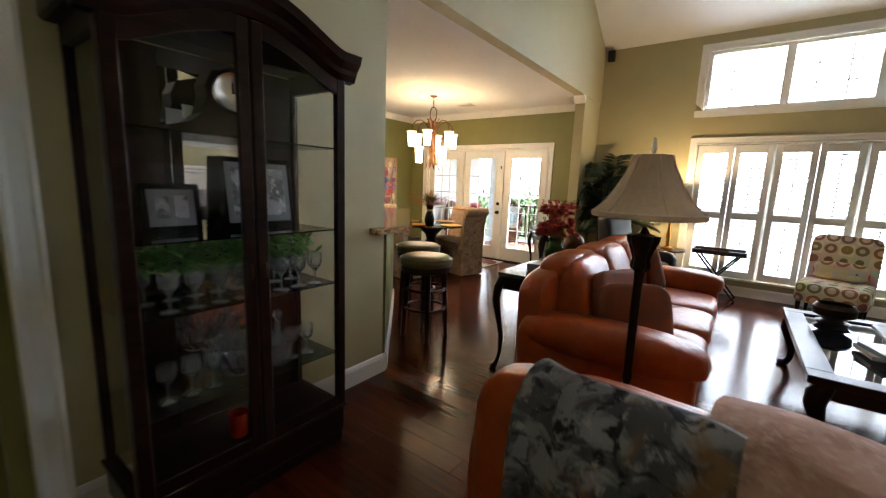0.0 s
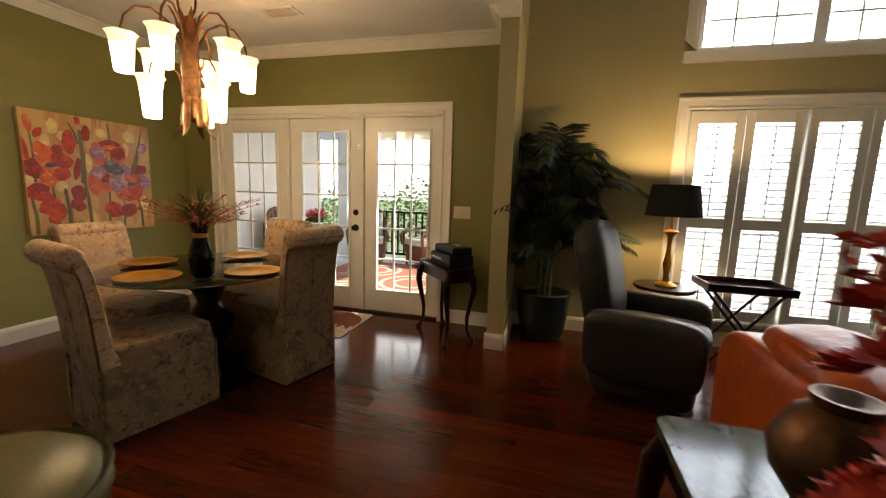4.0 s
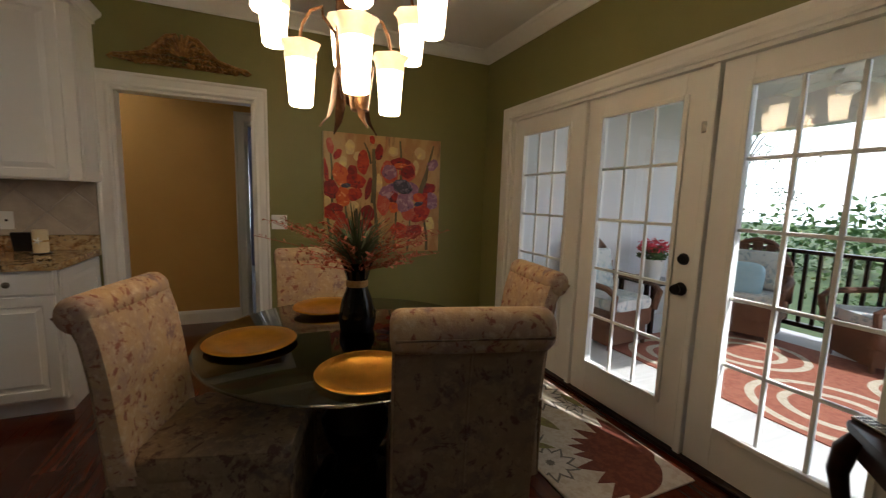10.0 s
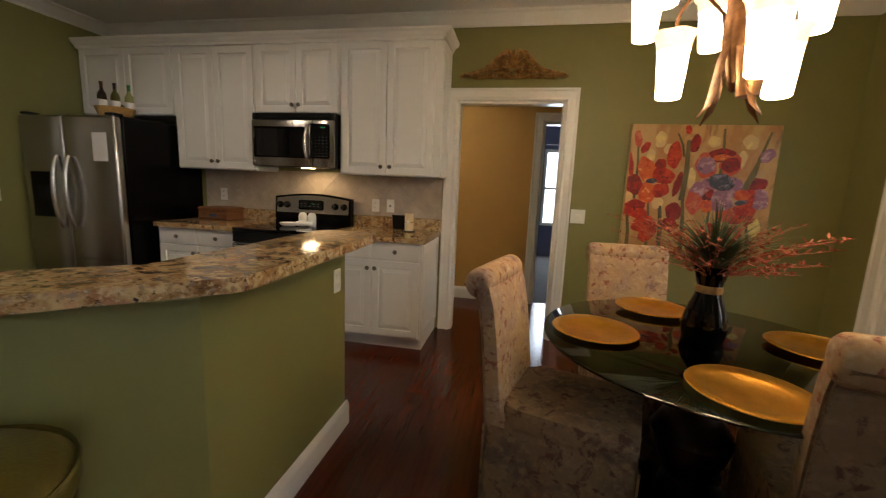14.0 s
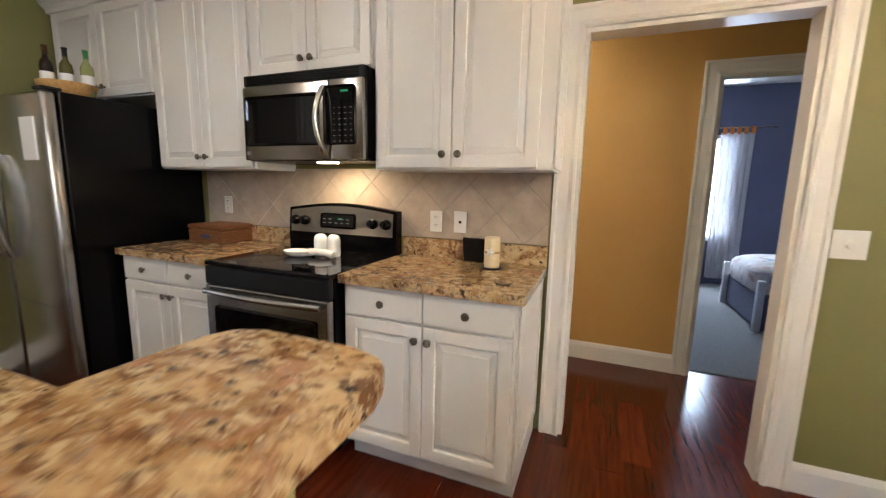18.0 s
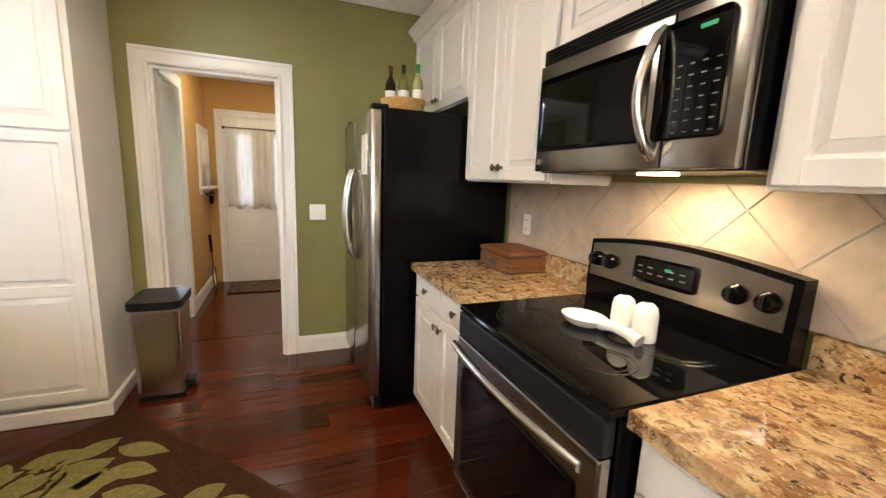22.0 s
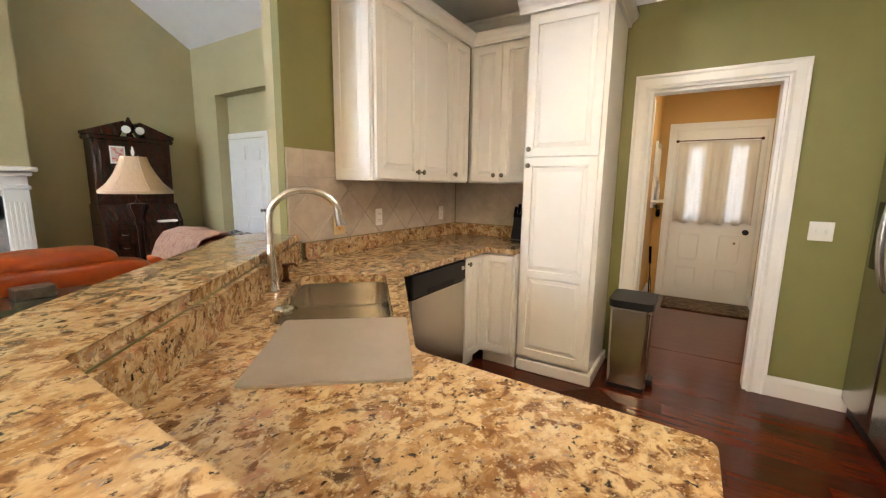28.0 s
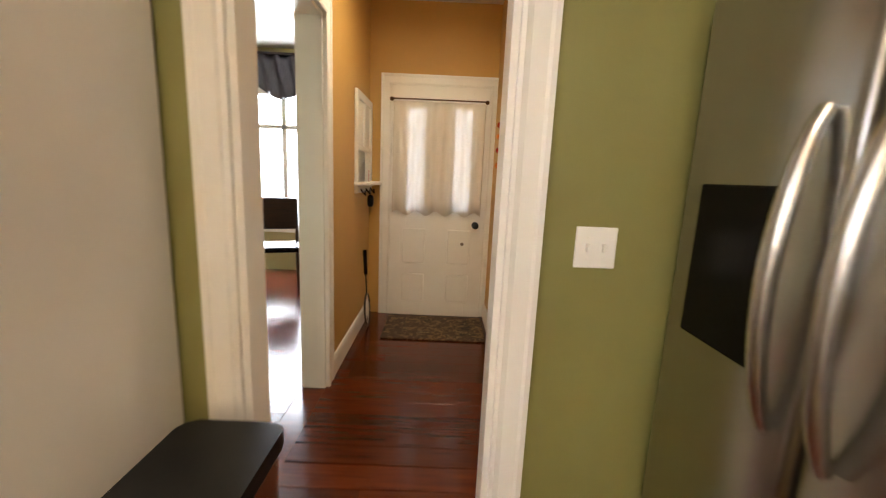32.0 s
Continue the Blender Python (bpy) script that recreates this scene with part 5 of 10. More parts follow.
# ---- porch doors ----
SW = 0.83
pd = thing("porch_door_unit", pose(FD0, 0.0, 0), "white painted frame round three French door leaves", "door frame")
part("frame_side", boxbm(0.0, 0.03, 0.0, 0.12, 0, FDT), TRIM, pd)
part("frame_side", boxbm(FD1 - FD0 - 0.03, FD1 - FD0, 0.0, 0.12, 0, FDT), TRIM, pd)
part("frame_head", boxbm(0.03, FD1 - FD0 - 0.03, 0.0, 0.12, FDT - 0.02, FDT), TRIM, pd)
part("threshold", boxbm(0.03, FD1 - FD0 - 0.03, -0.012, 0.12, 0, 0.022, bev=0.004), DARKWOOD, pd, "dark wooden threshold")
GX, GZ0, GZ1 = 0.137, 0.255, 1.885
for k, told in enumerate(("fixed white French door leaf with divided glass beside the stucco wall", "white French door leaf with bronze knob and deadbolt", "fixed white French door leaf with divided glass beside the switch")):
    x0 = 0.0
    dr = thing("french_door", pose(FD0 + 0.032 + k * 0.872, 0.0, 0.0), told, "french door", "porch door leaves")
    for c0, c1 in ((0.003, GX), (SW - GX, SW - 0.003)):
        part("stile", boxbm(c0, c1, 0.03, 0.072, 0.0225, 2.018, bev=0.002), TRIM, dr)
    for c0, c1 in ((0.0225, GZ0), (GZ1, 2.018)):
        part("rail", boxbm(GX, SW - GX, 0.03, 0.072, c0, c1, bev=0.002), TRIM, dr)
    # raised bead round the glass
    for c0, c1 in ((GX - 0.022, GX + 0.004), (SW - GX - 0.004, SW - GX + 0.022)):
        part("bead", boxbm(c0, c1, 0.018, 0.03, GZ0 - 0.022, GZ1 + 0.022, bev=0.004, seg=2), TRIM, dr)
    for c0, c1 in ((GZ0 - 0.022, GZ0 + 0.004), (GZ1 - 0.004, GZ1 + 0.022)):
        part("bead", boxbm(GX + 0.004, SW - GX - 0.004, 0.018, 0.03, c0, c1, bev=0.004, seg=2), TRIM, dr)
    pane = part("pane", boxbm(x0 + GX, x0 + SW - GX, 0.048, 0.053, GZ0, GZ1), GLASS, dr, "clear glass")
    pane.visible_shadow = False
    gw = (SW - 2 * GX) / 3
    for i in (1, 2):
        part("muntin", boxbm(x0 + GX + gw * i - 0.009, x0 + GX + gw * i + 0.009, 0.04, 0.061, GZ0, GZ1, bev=0.003), TRIM, dr)
    gh = (GZ1 - GZ0) / 5
    for j in range(1, 5):
        part("muntin", boxbm(x0 + GX, x0 + SW - GX, 0.041, 0.060, GZ0 + gh * j - 0.009, GZ0 + gh * j + 0.009, bev=0.003), TRIM, dr)
    if k == 1:
        for z, r, nm in ((1.06, 0.03, "deadbolt"), (0.90, 0.033, "door_knob")):
            pr = [(0, 0.06), (0.022, 0.058), (0.028, 0.045), (0.022, 0.03), (0.012, 0.022), (0.012, 0.012), (r, 0.008), (r + 0.003, 0)] if nm == "door_knob" else [(0, 0.02), (r * 0.8, 0.018), (r, 0.006), (r + 0.002, 0)]
            part(nm, moved(lathe(bmesh.new(), pr, 20), pose(x0 + SW - 0.06, 0.03, z, 90)), PLASTIC, dr, "oil-rubbed bronze hardware", smooth=True)
        part("flip_latch", boxbm(x0 + SW - 0.03, x0 + SW + 0.015, 0.012, 0.03, 1.70, 1.755, bev=0.004), CHROME, dr, "metal flip latch")
    if k:
        part("mullion", boxbm(k * 0.872 - 0.008, k * 0.872 + 0.03, 0.006, 0.075, 0.0225, FDT - 0.021, bev=0.004), TRIM, pd)

# ---- dining table ----
TC = (1.87, -1.63)
dt = thing("dining_table", pose(*TC, 0), "round glass dining table on a dark turned pedestal", "table")
part("glass_top", lathe(bmesh.new(), [(0, 0.745), (0.600, 0.745), (0.608, 0.749), (0.608, 0.755), (0.600, 0.758), (0, 0.758)], 72), TABLEGLASS, dt, "clear bevelled glass top", smooth=True, angle=35)
part("pedestal", lathe(bmesh.new(), [(0, 0.02), (0.25, 0.02), (0.26, 0.05), (0.2, 0.09), (0.1, 0.13), (0.08, 0.2), (0.13, 0.3), (0.15, 0.38), (0.1, 0.47), (0.07, 0.52), (0.1, 0.6), (0.2, 0.69), (0.24, 0.72), (0.24, 0.743), (0, 0.743)], 32), DARKWOOD, dt, "dark carved pedestal", smooth=True)
for k in range(4):
    a = math.pi / 4 + k * math.pi / 2
    part("foot", tube(bmesh.new(), [(0.15 * math.cos(a), 0.15 * math.sin(a), 0.09), (0.28 * math.cos(a), 0.28 * math.sin(a), 0.06), (0.34 * math.cos(a), 0.34 * math.sin(a), 0.03)], [0.06, 0.045, 0.03], 10), DARKWOOD, dt, smooth=True)
charger = thing("charger_plate", pose(1.87, -2.04, 0.7595), "gold lacquered charger plate on the glass table", "plate", "chargers on the table")
part("rim", lathe(bmesh.new(), [(0, 0.004), (0.105, 0.004), (0.115, 0.01), (0.162, 0.018), (0.166, 0.016), (0.162, 0.012), (0.118, 0.002), (0.1, 0), (0, 0)], 56), GOLD, charger, smooth=True)
part("beaded_edge", lathe(bmesh.new(), [(0.163, 0.0155), (0.1655, 0.0185), (0.168, 0.0155), (0.1655, 0.0135)], 56), GOLD, charger, smooth=True)
for x, y in ((1.455, -1.70), (1.83, -1.22), (2.29, -1.68)):
    copy_thing(charger, pose(x, y, 0.7595))

# vase of grasses
vs_ = thing("vase_of_grasses", pose(1.82, -1.62, 0.759), "dark flared vase with green grasses and red sprigs", "vase")
part("vase_body", lathe(bmesh.new(), [(0, 0), (0.07, 0), (0.075, 0.01), (0.082, 0.06), (0.066, 0.13), (0.046, 0.185), (0.043, 0.215), (0.06, 0.28), (0.07, 0.30), (0.066, 0.30), (0.04, 0.225), (0, 0.21)], 28), BLACKGLASS, vs_, smooth=True)
part("twine", lathe(bmesh.new(), [(0.0435, 0.19), (0.048, 0.197), (0.047, 0.217), (0.0445, 0.224)], 20), STRAW, vs_, smooth=True)
rnd = random.Random(3)


def blades(b, n, base, spread, h0, h1, wid, rng, droop=0.3, seg=5, top=1.0):
    """Thin arching blades from one base."""
    for _ in range(n):
        a, s, h = rng.random() * 6.283, rng.random() ** 0.6 * spread, rng.uniform(h0, h1)
        w = wid * rng.uniform(0.6, 1.2)
        side = Vector((-math.sin(a), math.cos(a), 0))
        prev = None
        for k in range(seg + 1):
            t = k / seg
            p = Vector(base) + Vector((math.cos(a) * s * t ** 1.4, math.sin(a) * s * t ** 1.4, h * (t - droop * t * t * s / max(spread, 1e-3))))
            ww = w * (1 - t) ** 0.6 + 0.0006
            cur = (b.verts.new(p - side * ww), b.verts.new(p + side * ww))
            if prev:
                b.faces.new((prev[0], prev[1], cur[1], cur[0]))
            prev = cur
    return b


GRASS1 = mat("dried_green_grass", (0.035, 0.06, 0.018), 0.7, color2=(0.09, 0.11, 0.04), scale=30)
SPRIG = mat("rust_red_sprig", (0.32, 0.05, 0.025), 0.7, color2=(0.42, 0.12, 0.05), scale=40)
g = part("grass_tuft", blades(bmesh.new(), 330, (0, 0, 0.26), 0.32, 0.14, 0.34, 0.0042, rnd, 0.5), GRASS1, vs_, "green grass blades")
g["kind"] = "stuff"
b = bmesh.new()
for _ in range(60):
    a, s, h = rnd.random() * 6.283, rnd.uniform(0.16, 0.42), rnd.uniform(0.10, 0.34)
    pts = [(math.cos(a) * s * t ** 1.3, math.sin(a) * s * t ** 1.3, 0.24 + h * (t - 0.25 * t * t)) for t in (0, 0.35, 0.7, 1)]
    tube(b, pts, [0.0016, 0.0014, 0.0012, 0.001], 4, False)
    for k in range(16):
        t = rnd.uniform(0.55, 1.0)
        c = Vector((math.cos(a) * s * t ** 1.3, math.sin(a) * s * t ** 1.3, 0.24 + h * (t - 0.25 * t * t)))
        d = Vector((rnd.uniform(-1, 1), rnd.uniform(-1, 1), rnd.uniform(-0.6, 1))) * 0.022
        e = Vector((rnd.uniform(-1, 1), rnd.uniform(-1, 1), rnd.uniform(-1, 1))) * 0.005
        b.faces.new([b.verts.new(q) for q in (c, c + d * 0.5 + e, c + d, c + d * 0.5 - e)])
g = part("sprig_spray", b, SPRIG, vs_, "rust red flower sprigs")
g["kind"] = "stuff"


# ---- skirted dining chairs ----
def dining_chair(m, label):
    """Seat to +y, rolled back at -y."""
    ob = thing("dining_chair", m, label, "chair", "chairs round the table")
    W2 = 0.222
    b = bmesh.new()
    prof = [(-0.20, 0.40), (-0.235, 0.47), (-0.25, 0.6), (-0.268, 0.75), (-0.29, 0.88), (-0.315, 0.955), (-0.35, 1.0), (-0.385, 1.01), (-0.41, 0.985), (-0.412, 0.95), (-0.39, 0.925), (-0.365, 0.915), (-0.345, 0.87), (-0.325, 0.75), (-0.31, 0.6), (-0.30, 0.47), (-0.295, 0.40)]
    rings = []
    for x, k in ((-W2, 0.9), (-W2 + 0.012, 1.0), (W2 - 0.012, 1.0), (W2, 0.9)):
        cy = sum(p[0] for p in prof) / len(prof)
        rings.append([b.verts.new((x, cy + (y - cy) * (k if abs(k - 1) > 0 else 1), z - (0.012 if k < 1 else 0))) for y, z in prof])
    for p, q in zip(rings, rings[1:]):
        for i in range(len(p) - 1):
            b.faces.new((p[i], p[i + 1], q[i + 1], q[i]))
    for i in (0, -1):
        b.faces.new(rings[i] if i else rings[i][::-1])
    part("backrest", b, CHAIRF, ob, "floral tapestry rolled back", smooth=True, angle=50)
    # fat roll that hangs over the outside of the back
    b = bmesh.new()
    rings = []
    for x, k in ((-W2 - 0.008, 0.45), (-W2 - 0.004, 0.78), (-W2 + 0.010, 0.96), (-W2 + 0.03, 1.0), (0, 1.015), (W2 - 0.03, 1.0), (W2 - 0.010, 0.96), (W2 + 0.004, 0.78), (W2 + 0.008, 0.45)):
        rings.append([b.verts.new((x, -0.366 + 0.056 * k * math.cos(2 * math.pi * i / 18), 0.955 + 0.060 * k * math.sin(2 * math.pi * i / 18))) for i in range(18)])
    for p, q in zip(rings, rings[1:]):
        for i in range(18):
            b.faces.new((p[i], p[(i + 1) % 18], q[(i + 1) % 18], q[i]))
    b.faces.new(rings[0][::-1]), b.faces.new(rings[-1])
    part("back_roll", b, CHAIRF, ob, "padded scrolled top roll", smooth=True, angle=60)
    b = bmesh.new()
    back = [(y - 0.006 if i < 15 else y, z) for i, (y, z) in enumerate(prof[9:])]
    rings = [[b.verts.new((x, y - 0.008, z)) for y, z in back] for x in (-W2 + 0.006, W2 - 0.006)]
    for i in range(len(back) - 1):
        b.faces.new((rings[0][i], rings[0][i + 1], rings[1][i + 1], rings[1][i]))
    e = bmesh.ops.extrude_face_region(b, geom=list(b.faces))
    bmesh.ops.translate(b, vec=(0, 0.009, 0), verts=[v for v in e["geom"] if isinstance(v, bmesh.types.BMVert)])
    part("outside_back", b, CHAIRB, ob, "greige chenille outside back", smooth=True, angle=50)
    part("back_seam", tube(bmesh.new(), [(0, y - 0.009, z) for y, z in back[1:]], 0.0035, 6), CHAIRB, ob, smooth=True)
    b = prism(bmesh.new(), rounded([(-W2, -0.24), (W2, -0.24), (W2, 0.25), (-W2, 0.25)], 0.05, 4), 0.40, 0.49, 0.03, 3)
    for v in b.verts:
        if v.co.z > 0.45:
            v.co.z += 0.025 * (1 - (v.co.x / W2) ** 2) * (1 - ((v.co.y) / 0.26) ** 2)
    part("seat", b, CHAIRB, ob, "greige chenille seat", smooth=True, angle=60)
    b = bmesh.new()
    loop = rounded([(-W2, -0.30), (W2, -0.30), (W2, 0.25), (-W2, 0.25)], 0.02, 3)
    n = len(loop)
    rings = []
    for z, k in ((0.43, 0.985), (0.40, 1.0), (0.2, 1.01), (0.012, 1.03)):
        rings.append([b.verts.new((x * k, y * k, z)) for x, y in loop])
    for p, q in zip(rings, rings[1:]):
        for i in range(n):
            b.faces.new((p[i], p[(i + 1) % n], q[(i + 1) % n], q[i]))
    part("skirt", b, CHAIRB, ob, "floor-length pleated skirt", smooth=True, angle=40)
    for x in (-W2, W2):
        for y in (-0.3, 0.25):
            s = 1 if x > 0 else -1
            part("corner_pleat", boxbm(x * 1.02 - 0.03 if s > 0 else x * 1.02, x * 1.02 if s > 0 else x * 1.02 + 0.03, y * 1.02 - 0.004, y * 1.02 + 0.004, 0.014, 0.395, bev=0.002), CHAIRB, ob)
    return ob


dining_chair(pose(1.92, -2.10, 0, 0, 0, -16), "skirted dining chair in floral tapestry beside the bar")
dining_chair(pose(2.25, -1.37, 0, 0, 0, 75) @ Matrix.Diagonal((0.97, 1, 1.035, 1)), "skirted dining chair in floral tapestry, its back to the porch side")
dining_chair(pose(1.31, -1.70, 0, 0, 0, -88), "skirted dining chair in floral tapestry before the painting")
dining_chair(pose(1.80, -1.06, 0, 0, 0, 172), "skirted dining chair in golden floral tapestry by the porch doors")

# ---- chandelier ----
CH = (1.86, -1.66)
ch = thing("chandelier", pose(*CH, CEILING), "bronze leaf chandelier with two tiers of lit glass shades", "chandelier")
md = thing("ceiling_medallion", pose(*CH, CEILING), "white moulded plaster ceiling medallion", "ceiling medallion")
part("rosette", lathe(bmesh.new(), [(0, -0.02), (0.07, -0.02), (0.08, -0.03), (0.1, -0.022), (0.13, -0.03), (0.15, -0.016), (0.2, -0.02), (0.22, -0.012), (0.235, -0.001), (0, -0.001)], 48), CEIL, md, smooth=True, angle=30)
part("canopy", lathe(bmesh.new(), [(0, -0.06), (0.02, -0.058), (0.05, -0.045), (0.062, -0.031), (0, -0.031)], 24), BRONZE, ch, smooth=True)
for k in range(5):
    z0 = -0.058 - 0.027 * k
    link = [(0.009 * math.sin(q) if k % 2 else 0, 0 if k % 2 else 0.009 * math.sin(q), z0 - 0.017 + 0.019 * math.cos(q)) for q in [2 * math.pi * j / 12 for j in range(13)]]
    part("chain_link", tube(bmesh.new(), link, 0.0028, 6, False), BRONZE, ch, smooth=True)
lp = [(0.048 * math.sin(a), 0.02 * math.sin(a), -0.30 + 0.108 * math.cos(a)) for a in [2 * math.pi * k / 20 for k in range(21)]]
part("hanging_loop", tube(bmesh.new(), lp, 0.0075, 8, False), BRONZE, ch, smooth=True)
part("stem", lathe(bmesh.new(), [(0.010, -0.39), (0.024, -0.42), (0.018, -0.48), (0.034, -0.58), (0.028, -0.70), (0.042, -0.80), (0.046, -0.88), (0.03, -0.96), (0.014, -1.02), (0, -1.03)], 20), BRONZE, ch, smooth=True)
part("bottom_cup", lathe(bmesh.new(), [(0.052, -0.885), (0.049, -0.885), (0.030, -1.045), (0, -1.05), (0, -1.055), (0.034, -1.05), (0.056, -0.89), (0.056, -0.885)], 20, (0.045, 0.03, 0)), mat("warm_copper_leaf", (0.30, 0.15, 0.06), 0.38, 0.7, color2=(0.20, 0.09, 0.035), scale=25, bump=0.2), ch, "rolled copper leaf cup", smooth=True)


def leaf_blade(b, pts, w, t=0.004):
    """A long curved leaf with thickness along points."""
    pts = [Vector(p) for p in pts]
    n = len(pts)
    rows = []
    for i, p in enumerate(pts):
        d = (pts[min(i + 1, n - 1)] - pts[max(i - 1, 0)]).normalized()
        s = d.cross(Vector((p.x, p.y, 0)).normalized() if Vector((p.x, p.y, 0)).length > 0.001 else Vector((1, 0, 0)))
        s = s.normalized() if s.length > 1e-4 else Vector((0, 1, 0))
        f = w * math.sin(math.pi * (0.12 + 0.86 * i / (n - 1))) * 0.5
        nn = s.cross(d).normalized() * t
        rows.append((b.verts.new(p - s * f), b.verts.new(p + nn), b.verts.new(p + s * f), b.verts.new(p - nn)))
    for a, c in zip(rows, rows[1:]):
        for k in range(4):
            b.faces.new((a[k], a[(k + 1) % 4], c[(k + 1) % 4], c[k]))
    return b


for k in range(8):
    a = 2 * math.pi * k / 8 + 0.3
    c, s = math.cos(a), math.sin(a)
    part("bronze_leaf", leaf_blade(bmesh.new(), [(c * r, s * r, z) for r, z in ((0.03, -1.0 if k % 2 else -0.93), (0.05, -0.85), (0.045, -0.65), (0.05, -0.5), (0.07, -0.40), (0.10, -0.36))], 0.05), BRONZE, ch, smooth=True)
for k in range(4):
    a = 2 * math.pi * k / 4 + 0.35
    c, s = math.cos(a), math.sin(a)
    part("curled_leaf_tip", leaf_blade(bmesh.new(), [(c * r, s * r, z) for r, z in ((0.03, -0.80), (0.06, -0.92), (0.075, -1.03), (0.09, -1.08), (0.13, -1.125))], 0.045), BRONZE, ch, smooth=True)


def shade(r, z, h, a, rise):
    """One arm that loops up and over, with a ruffled glass hanging from it, open at the top."""
    c, s = math.cos(a), math.sin(a)
    pts = [(0.035, z - 0.06), (0.06, z + 0.05), (0.11, z + rise * 0.75), (r * 0.55, z + rise), (r * 0.78, z + rise * 0.93), (r * 0.95, z + rise * 0.6), (r, z + 0.05), (r, z - 0.03)]
    arm = part("arm", tube(bmesh.new(), [(c * q, s * q, v) for q, v in pts], 0.0065, 8), BRONZE, ch, smooth=True)
    prof = [(0.074, 0.012), (0.062, -0.004), (0.057, -0.05), (0.050, -0.65 * h), (0.045, -h + 0.006), (0.041, -h), (0.0, -h)]
    wob = lambda q, v: 1 + (0.06 * math.cos(6 * q) if v > -0.01 else 0.018 * math.cos(12 * q))
    part("ruffled_rim", lathe(bmesh.new(), [(0.059, 0.004), (0.074, 0.016), (0.0775, 0.013), (0.065, -0.004), (0.061, -0.03), (0.0595, -0.05)], 36, (c * r, s * r, z), wob), SHADERIM, arm, "creamy ruffled glass rim", smooth=True)
    part("glass_shade", lathe(bmesh.new(), prof, 36, (c * r, s * r, z), wob), SHADEGLOW, arm, "lit ruffled alabaster glass shade", smooth=True)


for k in range(6):
    shade(0.33, -0.585, 0.20, 2 * math.pi * k / 6 + 0.95, 0.19)
for k in range(3):
    shade(0.21, -0.80, 0.225, 2 * math.pi * k / 3 + 2.02, 0.15)

# ---- painting ----
pt = thing("flower_painting", pose(0.0, -1.545, 0.845, 0, 0, 90) @ Matrix.Diagonal((1, 1, 0.97, 1)), "square canvas painting of red and violet flowers", "painting")
CANV = layered("painted_cream_canvas", (0.42, 0.225, 0.075), [((0.52, 0.33, 0.13), 5, 0.45, 0.55, 0.5), ((0.42, 0.19, 0.07), 8, 0.50, 0.66, 0.6), ((0.50, 0.37, 0.09), 4, 0.60, 0.68, 0.4), ((0.27, 0.16, 0.07), 14, 0.60, 0.70, 1.0)], 0.3, stretch=(1, 1, 0.45), bump=0.25)
RED1 = layered("red_oil_paint", (0.34, 0.008, 0.005), [((0.55, 0.05, 0.008), 14, 0.45, 0.60, 0.9), ((0.16, 0.008, 0.014), 20, 0.55, 0.63, 0.7)], 0.34, bump=0.3)
DRED = layered("dark_red_oil_paint", (0.20, 0.006, 0.008), [((0.36, 0.012, 0.008), 16, 0.45, 0.60, 0.9), ((0.07, 0.008, 0.016), 20, 0.55, 0.63, 0.7)], 0.34, bump=0.3)
ORG1 = layered("orange_oil_paint", (0.62, 0.115, 0.014), [((0.50, 0.04, 0.01), 16, 0.48, 0.62, 0.8), ((0.80, 0.34, 0.12), 24, 0.58, 0.66, 0.4)], 0.34, bump=0.3)
VIO1 = layered("violet_oil_paint", (0.27, 0.12, 0.20), [((0.48, 0.30, 0.34), 18, 0.5, 0.62, 0.8), ((0.10, 0.05, 0.12), 22, 0.58, 0.66, 0.5)], 0.34, bump=0.3)
PNK1 = layered("rose_oil_paint", (0.50, 0.075, 0.035), [((0.56, 0.17, 0.09), 18, 0.5, 0.62, 0.6), ((0.38, 0.03, 0.02), 26, 0.6, 0.68, 0.4)], 0.34, bump=0.3)
SLATE1 = layered("slate_oil_paint", (0.05, 0.05, 0.08), [((0.20, 0.18, 0.24), 20, 0.5, 0.62, 1.2), ((0.015, 0.012, 0.02), 16, 0.56, 0.64, 0.8)], 0.34, bump=0.3)
STEM1 = mat("olive_stem_paint", (0.06, 0.05, 0.018), 0.4, color2=(0.17, 0.13, 0.05), scale=14, stretch=(1, 1, 0.2), bump=0.3)
STROKE = layered("pale_cream_oil_paint", (0.60, 0.44, 0.20), [((0.74, 0.60, 0.20), 9, 0.5, 0.62, 0.5), ((0.60, 0.40, 0.20), 20, 0.55, 0.66, 0.4)], 0.34, bump=0.3)
S = 1.05
part("canvas", boxbm(0, S, -0.04, 0, 0, S, bev=0.003), CANV, pt)
rpaint = random.Random(17)


def dab(x, z, rx, rz, turn, material, name="painted_petal", depth=0.0412):
    """One uneven stroke of thick paint, slightly domed, kept inside the canvas."""
    b = bmesh.new()
    p1, p2, ca, sa = rpaint.random() * 6.28, rpaint.random() * 6.28, math.cos(turn), math.sin(turn)
    ring = []
    for q in range(20):
        t = 2 * math.pi * q / 20
        k = 1 + 0.09 * math.sin(2 * t + p1) + 0.06 * math.sin(5 * t + p2)
        u, v = rx * k * math.cos(t), rz * k * math.sin(t)
        ring.append((min(max(x + u * ca - v * sa, 0.006), S - 0.006), min(max(z + u * sa + v * ca, 0.006), S - 0.006)))
    rows = [[b.verts.new((x + (p - x) * f, y, z + (q - z) * f)) for p, q in ring] for f, y in ((1.0, -0.0402), (0.93, -depth), (0.6, -depth - 0.0004))]
    for p, q in zip(rows, rows[1:]):
        for i in range(20):
            b.faces.new((p[i], p[(i + 1) % 20], q[(i + 1) % 20], q[i]))
    b.faces.new(rows[-1])
    part(name, b, material, pt)


